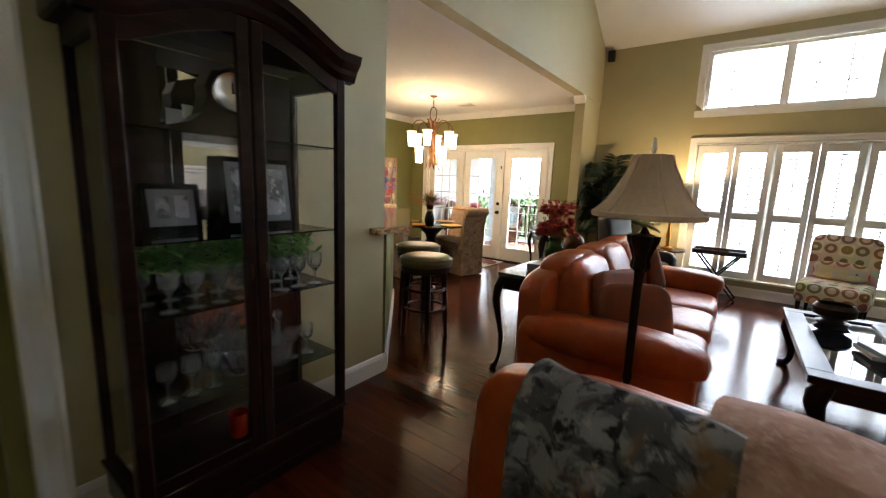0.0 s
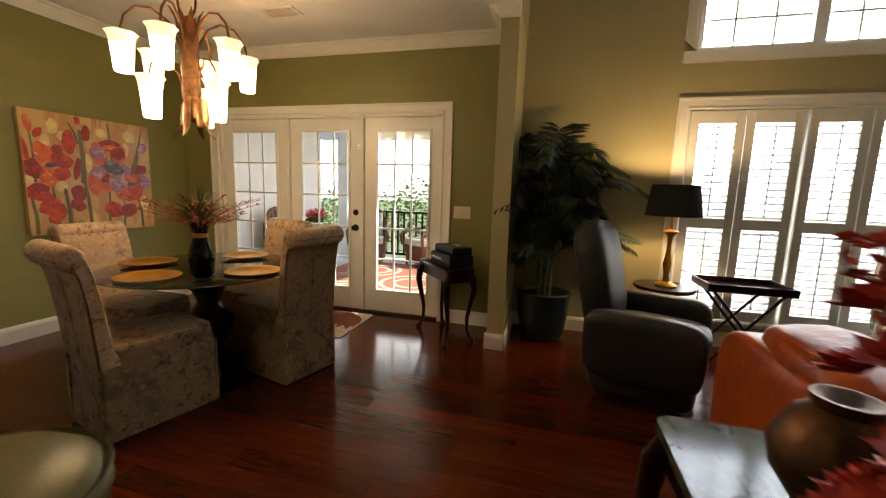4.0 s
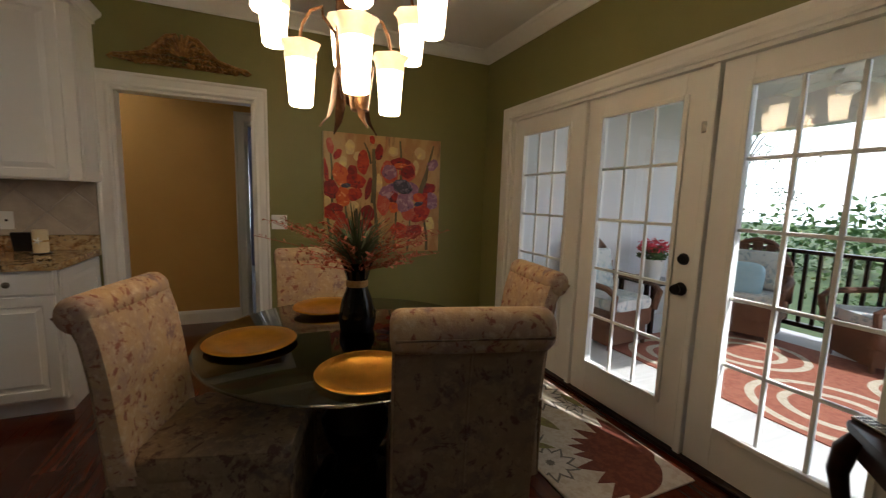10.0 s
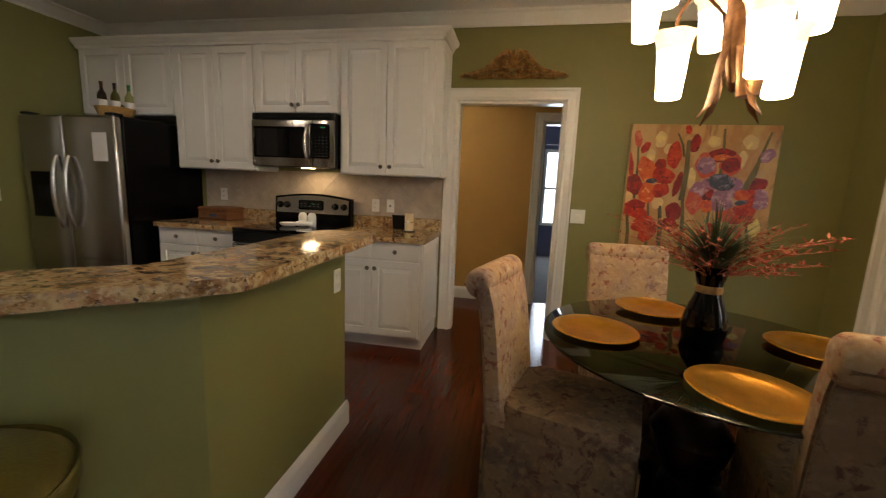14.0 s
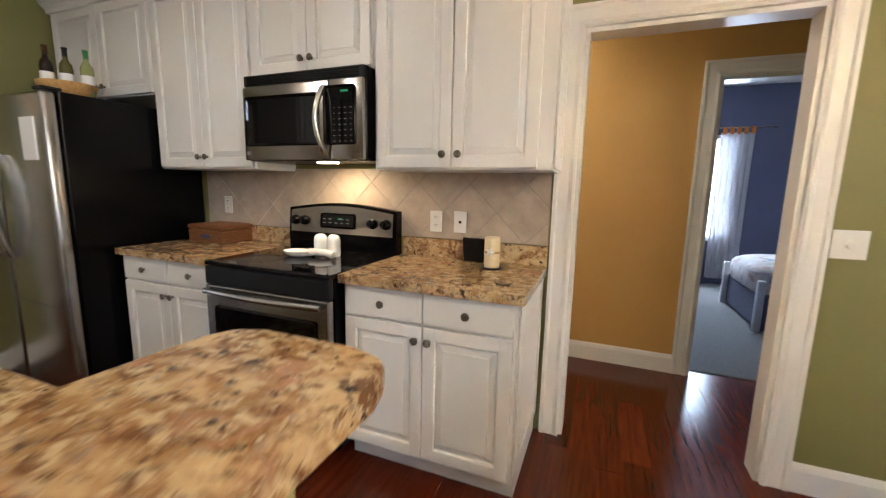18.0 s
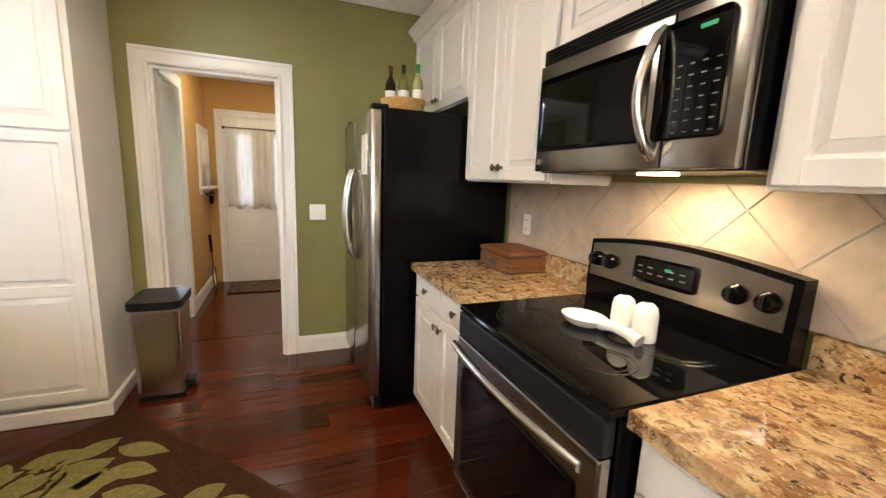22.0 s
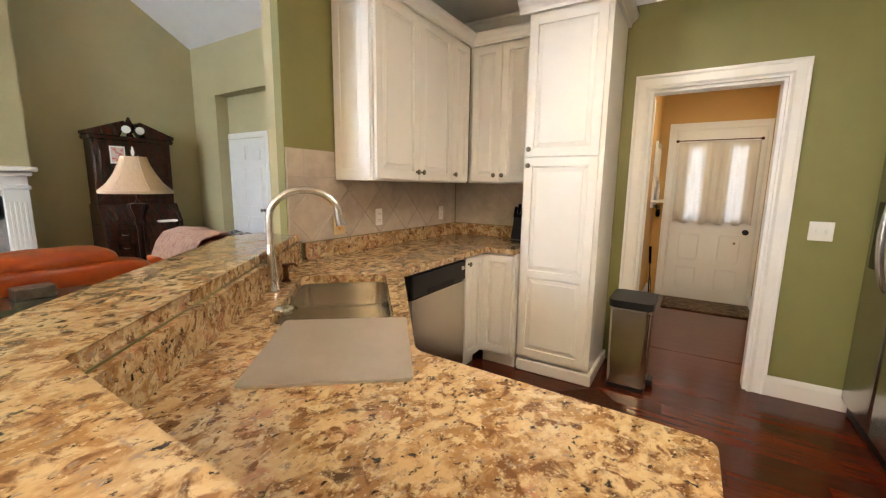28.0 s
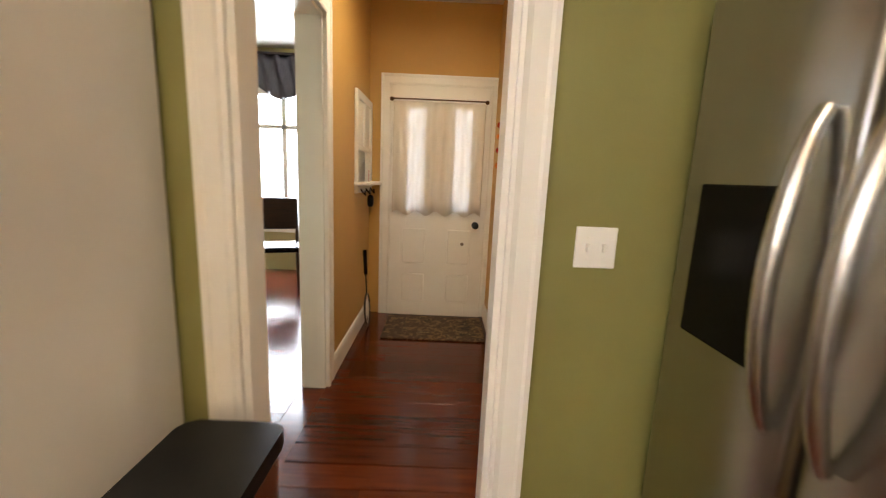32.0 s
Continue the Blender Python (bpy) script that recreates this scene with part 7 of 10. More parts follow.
LEAFM = mat("broad_green_leaf", (0.05, 0.12, 0.03), 0.5, color2=(0.08, 0.17, 0.04), scale=20, random_hue=0.2)
gp = thing("geranium_pot", pose(0.42, 1.95, 0.521), "white pail of red geraniums on the porch table", "potted plant")
part("pail", lathe(bmesh.new(), [(0, 0), (0.09, 0), (0.12, 0.22), (0.125, 0.225), (0.118, 0.22), (0.1, 0.18), (0, 0.18)], 24), CERAMIC, gp, smooth=True)


def leaf_cloud(b, n, c, r, size, rng, squash=1.0):
    """Small leaves scattered through a ball."""
    for _ in range(n):
        d = Vector((rng.gauss(0, 1), rng.gauss(0, 1), rng.gauss(0, 1))).normalized() * r * rng.random() ** 0.4
        p = Vector(c) + Vector((d.x, d.y, d.z * squash))
        u = Vector((rng.uniform(-1, 1), rng.uniform(-1, 1), rng.uniform(-0.6, 0.6))).normalized()
        v = u.cross(Vector((rng.uniform(-1, 1), rng.uniform(-1, 1), rng.uniform(-1, 1)))).normalized()
        s = size * rng.uniform(0.6, 1.3)
        b.faces.new([b.verts.new(q) for q in (p - u * s, p + v * s * 0.5, p + u * s, p - v * s * 0.5)])
    return b


rnd = random.Random(11)
o = part("leaves", leaf_cloud(bmesh.new(), 260, (0, 0, 0.28), 0.16, 0.035, rnd, 0.6), LEAFM, gp, "green leaves")
o["kind"] = "stuff"
o = part("red_blooms", leaf_cloud(bmesh.new(), 420, (0, 0, 0.36), 0.18, 0.022, rnd, 0.5), mat("geranium_red", (0.55, 0.02, 0.05), 0.6, color2=(0.7, 0.06, 0.1), scale=30), gp, "red flower heads")
o["kind"] = "stuff"
# shrubs and trees beyond the railing
BARK = mat("grey_brown_bark", (0.10, 0.075, 0.055), 0.9, color2=(0.16, 0.12, 0.09), scale=12, stretch=(1, 1, 0.2), bump=0.6)
TREEL = mat("sunlit_foliage", (0.09, 0.15, 0.04), 0.6, color2=(0.14, 0.20, 0.065), scale=1.5)


def tree(x, y, h, r, seed, label):
    rng = random.Random(seed)
    ob = thing("tree", pose(x, y, -0.63), label, "tree", "garden trees")
    b = tube(bmesh.new(), [(0, 0, 0), (0.05, 0.03, h * 0.3), (0.0, 0.08, h * 0.6), (0.04, 0.0, h * 0.85)], [0.14, 0.11, 0.07, 0.03], 10)
    for k in range(6):
        a = rng.random() * 6.28
        z = h * rng.uniform(0.35, 0.7)
        tube(b, [(0.02, 0.04, z), (r * 0.4 * math.cos(a), r * 0.4 * math.sin(a), z + h * 0.12), (r * 0.75 * math.cos(a), r * 0.75 * math.sin(a), z + h * 0.2)], [0.05, 0.03, 0.012], 6)
    part("trunk", b, BARK, ob, smooth=True)
    b = bmesh.new()
    for k in range(26):
        a, q = rng.random() * 6.28, r * rng.random() ** 0.5
        c = (q * math.cos(a), q * math.sin(a), h * rng.uniform(0.42, 1.0) * (1 - 0.25 * q / r))
        leaf_cloud(b, 38, c, r * rng.uniform(0.22, 0.38), 0.07, rng, 0.7)
    o = part("crown", b, TREEL, ob, "leafy sunlit crown")
    return ob


for i, (x, y, h, r) in enumerate(((-7.5, 17, 6.5, 2.2), (-1.0, 21, 7.5, 2.6), (4.5, 17, 6.0, 2.2), (9.5, 13, 7.0, 2.5), (6.3, 6.0, 3.2, 1.3))):
    tree(x, y, h, r, 20 + i, "sunlit broadleaf garden tree beyond the porch")
b = bmesh.new()
for k in range(46):
    leaf_cloud(b, 70, (-4 + 0.36 * k, 5.2 + 0.4 * rnd.random(), 0.0 + 0.5 * rnd.random()), 0.5, 0.05, rnd, 0.9)
tagged(new("shrub_hedge", mesh_of("shrub_hedge", b, TREEL)), "loose green shrub hedge below the porch", "hedge", "", "stuff")
# sunlit woodland behind the garden
WOODL = mat("bright_woodland_leaf", (0.11, 0.19, 0.05), 0.6, color2=(0.17, 0.24, 0.08), scale=0.8)
b = bmesh.new()
for k in range(120):
    leaf_cloud(b, 60, (-16 + 0.26 * k + rnd.random(), 12.5 + 3.0 * rnd.random(), -0.2 + 1.5 * rnd.random() ** 1.6), rnd.uniform(0.7, 1.3), 0.13, rnd, 0.8)
tagged(new("woodland", mesh_of("woodland", b, WOODL)), "loose sunlit woodland edge behind the garden", "trees", "", "stuff")
# bright summer haze behind the woodland
HAZE = mat("bright_hazy_sky", (0.8, 0.8, 0.8), 1.0, emit=(1.0, 0.99, 0.96), strength=2.4)
tagged(new("backdrop", mesh_of("backdrop", boxbm(-90, 90, 60, 60.5, -1.5, 34), HAZE)), "pale bright summer haze far beyond the trees", "sky", "", "structure")


# ---- bar stools ----
STOOLL = mat("olive_green_leather", (0.11, 0.09, 0.016), 0.30, color2=(0.08, 0.066, 0.012), scale=6, bump=0.12, bump_scale=120, rough2=0.42)
stool = thing("bar_stool", pose(3.58, -3.87, 0) @ Matrix.Diagonal((1.19, 1.19, 1.03, 1)), "dark wooden bar stool with a round olive leather seat", "stool", "stools at the bar")
part("seat_cushion", lathe(bmesh.new(), [(0, 0.745), (0.10, 0.742), (0.165, 0.73), (0.192, 0.705), (0.198, 0.675), (0.19, 0.65), (0, 0.65)], 40), STOOLL, stool, "olive leather seat", smooth=True)
part("welt", lathe(bmesh.new(), [(0.192, 0.712), (0.197, 0.716), (0.2, 0.710), (0.196, 0.704)], 40), STOOLL, stool, smooth=True)
part("seat_frame", lathe(bmesh.new(), [(0, 0.649), (0.185, 0.649), (0.19, 0.63), (0.185, 0.60), (0.17, 0.595), (0, 0.595)], 36), DARKWOOD, stool, smooth=True, angle=35)
for k in range(4):
    a = math.pi / 4 + k * math.pi / 2
    c, s = math.cos(a), math.sin(a)
    part("leg", tube(bmesh.new(), [(c * 0.135, s * 0.135, 0.62), (c * 0.15, s * 0.15, 0.3), (c * 0.165, s * 0.165, 0.0)], [0.024, 0.021, 0.018], 8), DARKWOOD, stool, smooth=True, angle=40)
for z, r in ((0.27, 0.153), (0.44, 0.145)):
    part("foot_ring", tube(bmesh.new(), [(r * math.cos(2 * math.pi * k / 24), r * math.sin(2 * math.pi * k / 24), z) for k in range(25)], 0.012, 6, False), DARKWOOD, stool, smooth=True)
copy_thing(stool, pose(3.09, -3.40, 0, 0, 0, 20))


# ---- soft shapes ----
def puff(b, c, size, e=0.35, nu=24, nv=14, wr=0.0, seed=0):
    """A rounded cushion block: a super-ellipsoid with slight wrinkles."""
    f = lambda v, q: math.copysign(abs(v) ** q, v)
    rows = []
    for j in range(nv + 1):
        v = -math.pi / 2 + math.pi * j / nv
        row = []
        for i in range(nu):
            u = 2 * math.pi * i / nu
            p = Vector((f(math.cos(v), e) * f(math.cos(u), e), f(math.cos(v), e) * f(math.sin(u), e), f(math.sin(v), e)))
            k = 1 + wr * noise.noise(Vector((p.x * 2.3 + seed, p.y * 2.3, p.z * 2.3)))
            row.append(b.verts.new((c[0] + p.x * size[0] / 2 * k, c[1] + p.y * size[1] / 2 * k, c[2] + p.z * size[2] / 2 * k)))
        rows.append(row)
    for p, q in zip(rows, rows[1:]):
        for i in range(nu):
            b.faces.new((p[i], p[(i + 1) % nu], q[(i + 1) % nu], q[i]))
    bmesh.ops.remove_doubles(b, verts=b.verts, dist=1e-5)
    return b


def sofa(name, m, length, seats, label, arm_y=0.0, arm_len=0.98, back_top=0.88):
    """Front at -y, back at +y."""
    ob = thing(name, m, label, "sofa")
    h = length / 2
    part("base_frame", puff(bmesh.new(), (0, 0.02, 0.21), (length - 0.1, 0.92, 0.34), 0.18), LEATHER, ob, smooth=True)
    part("back_frame", puff(bmesh.new(), (0, 0.41, 0.06 + back_top / 2 - 0.03), (length - 0.12, 0.20, back_top - 0.06), 0.25 if back_top < 0.9 else 0.34, 32, 18, 0.02), LEATHER, ob, smooth=True)
    w = (length - 0.56) / seats
    for k in range(seats):
        x = -h + 0.28 + w * (k + 0.5)
        part("seat_cushion", puff(bmesh.new(), (x, -0.08, 0.40), (w + 0.01, 0.80, 0.20), 0.38, 28, 16, 0.05, k), LEATHER, ob, smooth=True)
        part("back_cushion", moved(puff(bmesh.new(), (0, 0, 0), (w + 0.03, 0.30, 0.54), 0.5, 28, 18, 0.06, k + 5), pose(x, 0.27, 0.67, -13)), LEATHER, ob, smooth=True)
        part("head_roll", moved(puff(bmesh.new(), (0, 0, 0), (w + 0.02, 0.26, 0.22), 0.6, 28, 14, 0.05, k + 9), pose(x, 0.36, 0.85, -8)), LEATHER, ob, smooth=True)
    for s in (-1, 1):
        part("arm", puff(bmesh.new(), (s * (h - 0.14), arm_y, 0.34), (0.24, arm_len - 0.04, 0.56), 0.3, 24, 14, 0.02), LEATHER, ob, smooth=True)
        part("arm_roll", puff(bmesh.new(), (s * (h - 0.145), arm_y - 0.02, 0.55), (0.31, arm_len, 0.22), 0.6, 28, 14, 0.05, s + 3), LEATHER, ob, smooth=True)
    for x in (-h + 0.12, h - 0.12):
        for y in (-0.38, 0.42):
            part("foot", boxbm(x - 0.03, x + 0.03, y - 0.03, y + 0.03, 0, 0.06, bev=0.004), DARKWOOD, ob)
    return ob


sofa("leather_sofa", pose(5.24, -3.26, 0, 0, 0, 90), 2.5, 3, "cognac leather sofa with puffy back cushions before the console")
loveseat = sofa("leather_loveseat", pose(6.02, -5.05, 0, 0, 0, 180), 1.95, 2, "cognac leather loveseat with a throw over its back", 0.2, 0.58, 0.99)
SUEDE = mat("brown_suede_pillow", (0.26, 0.06, 0.02), 0.8, color2=(0.17, 0.06, 0.03), scale=10, bump=0.2)
TAUPE = mat("taupe_pillow", (0.26, 0.15, 0.11), 0.85, color2=(0.21, 0.12, 0.09), scale=10, bump=0.2)
for x, y, z, rz, mt, lab in ((5.22, -3.92, 0.66, 68, SUEDE, "brown suede throw pillow on the sofa"), (5.16, -2.30, 0.68, 105, TAUPE, "taupe throw pillow on the sofa"), (5.34, -4.08, 0.62, 40, SUEDE, "brown suede throw pillow by the sofa arm")):
    p = thing("throw_pillow", pose(x, y, z, -18, 0, rz), lab, "pillow")
    part("cover", puff(bmesh.new(), (0, 0, 0), (0.46, 0.13, 0.44), 0.45, 28, 16, 0.03), mt, p, smooth=True)
    part("piping", tube(bmesh.new(), [(0.225 * math.copysign(abs(math.cos(a)) ** 0.5, math.cos(a)), 0, 0.215 * math.copysign(abs(math.sin(a)) ** 0.5, math.sin(a))) for a in [2 * math.pi * k / 32 for k in range(33)]], 0.006, 6, False), mt, p, smooth=True)
# throw over the loveseat's back
THROW = layered("grey_camouflage_fleece", (0.075, 0.075, 0.08), [((0.22, 0.22, 0.23), 7, 0.48, 0.56, 1.2), ((0.018, 0.018, 0.022), 8, 0.52, 0.58, 1.4), ((0.17, 0.10, 0.04), 5, 0.56, 0.66, 0.8), ((0.30, 0.29, 0.27), 18, 0.58, 0.66, 0.6)], 0.95, bump=0.3)
b = bmesh.new()
rows = []
fold = [(-5.68, 0.28), (-5.665, 0.55), (-5.65, 0.78), (-5.62, 0.93), (-5.53, 1.025), (-5.36, 1.045), (-5.20, 0.99), (-5.12, 0.86), (-5.06, 0.68)]


def along(line, t):
    """The point at the share t of a line's length."""
    ds = [math.dist(p, q) for p, q in zip(line, line[1:])]
    left = t * sum(ds)
    for (p, q), d in zip(zip(line, line[1:]), ds):
        if left <= d:
            return p[0] + (q[0] - p[0]) * left / d, p[1] + (q[1] - p[1]) * left / d
        left -= d
    return line[-1]


for i in range(33):
    u = i / 32
    edge = -5.46 - 0.04 * math.sin(5 * u) - 0.16 * max(0.0, u - 0.5)
    line = [(-5.71, 0.22), (-5.695, 0.55), (-5.68, 0.78), (-5.65, 0.93), (-5.59, 1.015), (-5.52, 1.045), (edge, 1.03)]
    row = []
    for k in range(25):
        y, z = along(line, k / 24)
        w = 0.012 * math.sin(9 * u + 5 * z) + 0.010 * math.sin(23 * u - 7 * z + 1.0) + 0.006 * math.sin(41 * u + 13 * y)
        row.append(b.verts.new((5.34 + 0.52 * u + 0.02 * math.sin(3 * z), y - w * 0.8, z + w * 0.6)))
    rows.append(row)
for p, q in zip(rows, rows[1:]):
    for k in range(24):
        b.faces.new((p[k], p[k + 1], q[k + 1], q[k]))
e = bmesh.ops.extrude_face_region(b, geom=list(b.faces))
bmesh.ops.translate(b, vec=(0.004, -0.004, 0.014), verts=[v for v in e["geom"] if isinstance(v, bmesh.types.BMVert)])
fleece = single("fleece_throw", b, THROW, "grey camouflage fleece throw draped over the loveseat", "throw blanket", smooth=True)
BEIGE = layered("rose_beige_chenille", (0.42, 0.24, 0.17), [((0.34, 0.17, 0.12), 14, 0.48, 0.6, 0.6), ((0.50, 0.33, 0.24), 40, 0.5, 0.65, 0)], 0.95, bump=0.4)
b = bmesh.new()
rows = []
for i in range(13):
    x = 5.78 + 1.06 * i / 12
    rows.append([b.verts.new((x, y - 0.006 + 0.008 * math.sin(i * 1.3 + z * 5), z - 0.012 + 0.01 * math.sin(i * 0.9))) for y, z in fold])
for p, q in zip(rows, rows[1:]):
    for k in range(len(fold) - 1):
        b.faces.new((p[k], p[k + 1], q[k + 1], q[k]))
e = bmesh.ops.extrude_face_region(b, geom=list(b.faces))
bmesh.ops.translate(b, vec=(0.002, -0.003, 0.012), verts=[v for v in e["geom"] if isinstance(v, bmesh.types.BMVert)])
chenille = single("chenille_blanket", b, BEIGE, "rose beige chenille blanket over the loveseat back", "blanket", smooth=True)

# the loveseat stands at a slight angle and sits low
turn = Matrix.Translation((5.05, -5.34, 0)) @ Matrix.Rotation(radians(-7), 4, "Z") @ Matrix.Diagonal((1, 1, 0.815, 1)) @ Matrix.Translation((-5.05, 5.4, 0))
for ob in (loveseat, fleece, chenille):
    ob.matrix_world = turn @ ob.matrix_world

# ---- console behind the sofa ----
GREENMARBLE = layered("green_black_marble", (0.05, 0.06, 0.045), [((0.10, 0.12, 0.085), 5, 0.48, 0.6, 1.2), ((0.015, 0.018, 0.014), 12, 0.52, 0.62, 0.8)], 0.12)
cabriole_table("console_table", pose(4.545, -3.38, 0, 0, 0, 90), 1.34, 0.31, 0.76, "dark cabriole console table with a green marble top", GREENMARBLE, "console table", 0.10)
fv = thing("vase_of_red_flowers", pose(4.55, -3.34, 0.761) @ Matrix.Diagonal((1.05, 1.05, 0.95, 1)), "green glass vase of red silk flowers on the console", "vase")
part("vase_body", lathe(bmesh.new(), [(0, 0.003), (0.05, 0.003), (0.075, 0.04), (0.08, 0.09), (0.06, 0.15), (0.045, 0.19), (0.06, 0.22), (0.057, 0.22), (0.042, 0.19), (0.055, 0.15), (0.074, 0.09), (0.069, 0.045), (0.046, 0.01), (0, 0.01)], 28), glass("lime_green_glass", (0.22, 0.42, 0.05)), fv, smooth=True)
SILK = mat("deep_red_silk", (0.38, 0.02, 0.012), 0.65, color2=(0.55, 0.05, 0.02), scale=30)
rnd = random.Random(5)
b = bmesh.new()
for k in range(14):
    a, q = rnd.random() * 6.28, 0.03 + 0.12 * rnd.random()
    tube(b, [(0, 0, 0.15), (q * 0.5 * math.cos(a), q * 0.5 * math.sin(a), 0.26), (q * math.cos(a), q * math.sin(a), 0.40)], 0.003, 5)
part("flower_stem", b, mat("dark_green_stem", (0.04, 0.06, 0.02), 0.6, color2=(0.06, 0.08, 0.03), scale=30), fv)
for k in range(52):
    a, q, z = rnd.random() * 6.28, 0.15 * rnd.random() ** 0.5, 0.22 + 0.27 * rnd.random()
    b = bmesh.new()
    c = Vector((q * math.cos(a), q * math.sin(a), z))
    ax = (c - Vector((0, 0, 0.12))).normalized()
    for ring, n, tilt, ln in ((0, 8, 1.2, 0.05), (1, 7, 0.8, 0.046), (2, 6, 0.4, 0.036)):
        for i in range(n):
            t = 2 * math.pi * (i + 0.5 * ring) / n
            s = ax.cross(Vector((0.3, 0.2, 1))).normalized()
            r_ = s.cross(ax)
            d = (s * math.cos(t) + r_ * math.sin(t)) * math.sin(tilt) + ax * math.cos(tilt)
            sd = d.cross(ax).normalized() if d.cross(ax).length > 1e-3 else s
            p = [c, c + d * ln * 0.5 + sd * ln * 0.38, c + d * ln, c + d * ln * 0.5 - sd * ln * 0.38]
            b.faces.new([b.verts.new(v) for v in p])
    part("flower_head", b, SILK, fv)
b = bmesh.new()
for k in range(10):
    a = rnd.random() * 6.28
    for j in range(9):
        t = 0.4 + 0.6 * j / 9
        c = Vector((0.17 * t * math.cos(a), 0.17 * t * math.sin(a), 0.24 + 0.32 * t))
        leaf_cloud(b, 3, c, 0.014, 0.014, rnd)
o = part("red_sprays", b, SILK, fv, "fine red flower sprays")
o["kind"] = "stuff"
single("trinket_box", boxbm(4.535, 4.635, -3.86, -3.70, 0.761, 0.82, bev=0.006, seg=2), mat("silver_veined_box", (0.20, 0.17, 0.14), 0.3, 0.4, color2=(0.08, 0.06, 0.05), scale=12), "small dark silvered trinket box on the console", "box")
ur = thing("bronze_urn", pose(4.60, -3.0, 0.761), "dark round bronze urn on the console", "urn")
part("urn_body", lathe(bmesh.new(), [(0, 0), (0.04, 0), (0.05, 0.02), (0.09, 0.08), (0.10, 0.13), (0.07, 0.19), (0.045, 0.21), (0.05, 0.23), (0.04, 0.23), (0, 0.2)], 28), BRONZE, ur, smooth=True)

# ---- floor lamp ----
LINEN = mat("cream_silk_lampshade", (0.62, 0.46, 0.31), 0.8, color2=(0.56, 0.41, 0.27), scale=40, stretch=(1, 1, 0.1), bump=0.1)
fl = thing("floor_lamp", pose(5.43, -4.60, 0) @ Matrix.Diagonal((0.80, 0.80, 0.985, 1)), "dark carved floor lamp with a cream bell shade", "floor lamp")
part("base", lathe(bmesh.new(), [(0, 0), (0.14, 0), (0.145, 0.02), (0.11, 0.04), (0.06, 0.06), (0.035, 0.1), (0.03, 0.12)], 28), DARKWOOD, fl, smooth=True)
part("pole", lathe(bmesh.new(), [(0.03, 0.12), (0.022, 0.2), (0.022, 0.48), (0.03, 0.5), (0.024, 0.53), (0.026, 1.0), (0.03, 1.03)], 20), DARKWOOD, fl, smooth=True)
part("carved_capital", lathe(bmesh.new(), [(0.03, 1.03), (0.05, 1.05), (0.042, 1.09), (0.055, 1.13), (0.075, 1.17), (0.08, 1.2), (0.03, 1.21), (0.01, 1.24)], 24, wob=lambda a, z: 1 + 0.14 * math.cos(6 * a)), DARKWOOD, fl, "carved leaf capital", smooth=True)
hexa = lambda a, z: 1 - 0.05 * abs(math.sin(3 * a))
part("shade", lathe(bmesh.new(), [(0.295, 1.285), (0.297, 1.30), (0.22, 1.36), (0.165, 1.43), (0.125, 1.50), (0.098, 1.565), (0.093, 1.565), (0.12, 1.50), (0.16, 1.43), (0.215, 1.36), (0.29, 1.30), (0.29, 1.285)], 48, wob=hexa), LINEN, fl, "cream bell-shaped fabric shade", smooth=True)
part("shade_trim", lathe(bmesh.new(), [(0.297, 1.282), (0.302, 1.287), (0.302, 1.305), (0.296, 1.31)], 48, wob=hexa), mat("cream_braid_trim", (0.70, 0.56, 0.40), 0.8, color2=(0.62, 0.48, 0.33), scale=80), fl, smooth=True)
for k in range(6):
    a = 2 * math.pi * k / 6 + math.pi / 6 - math.pi / 6
    part("shade_rib", tube(bmesh.new(), [(r * math.cos(a), r * math.sin(a), z) for r, z in ((0.299, 1.30), (0.223, 1.36), (0.168, 1.43), (0.128, 1.50), (0.1, 1.567))], 0.004, 6), bpy.data.materials["cream_braid_trim"], fl, smooth=True)
part("harp", tube(bmesh.new(), [(0.0, 0, 1.23), (0.05, 0, 1.3), (0.05, 0, 1.5), (0, 0, 1.58)], 0.003, 6), BRONZE, fl)
part("finial", lathe(bmesh.new(), [(0.006, 1.57), (0.014, 1.585), (0.016, 1.605), (0.008, 1.62), (0.01, 1.63), (0, 1.645)], 14), CERAMIC, fl, "pale glass finial", smooth=True)

# ---- coffee table ----
ct = thing("coffee_table", pose(6.72, -3.1, 0), "dark carved coffee table with inset glass", "coffee table")
for sx in (-1, 1):
    for sy in (-1, 1):
        part("leg", cabriole(bmesh.new(), sx * 0.47, sy * 0.72, 0.42, sx * 0.9, sy * 0.9, 0.035), DARKWOOD, ct, smooth=True)
for a0, a1, c0, c1 in ((-0.56, 0.56, -0.8, -0.68), (-0.56, 0.56, 0.68, 0.8), (-0.56, -0.44, -0.68, 0.68), (0.44, 0.56, -0.68, 0.68), (-0.06, 0.06, -0.68, 0.68)):
    part("top_rail", boxbm(a0, a1, c0, c1, 0.43, 0.475, bev=0.006, seg=2), DARKWOOD, ct)
for x0, x1 in ((-0.44, -0.06), (0.06, 0.44)):
    part("glass_inset", boxbm(x0 + 0.001, x1 - 0.001, -0.679, 0.679, 0.455, 0.463), BLACKGLASS, ct, "dark glass inset")
part("apron", boxbm(-0.50, 0.50, -0.74, -0.72, 0.34, 0.43, bev=0.004), DARKWOOD, ct)
part("apron", boxbm(-0.50, 0.50, 0.72, 0.74, 0.34, 0.43, bev=0.004), DARKWOOD, ct)
part("apron", boxbm(-0.50, -0.48, -0.72, 0.72, 0.34, 0.43, bev=0.004), DARKWOOD, ct)
part("apron", boxbm(0.48, 0.50, -0.72, 0.72, 0.34, 0.43, bev=0.004), DARKWOOD, ct)
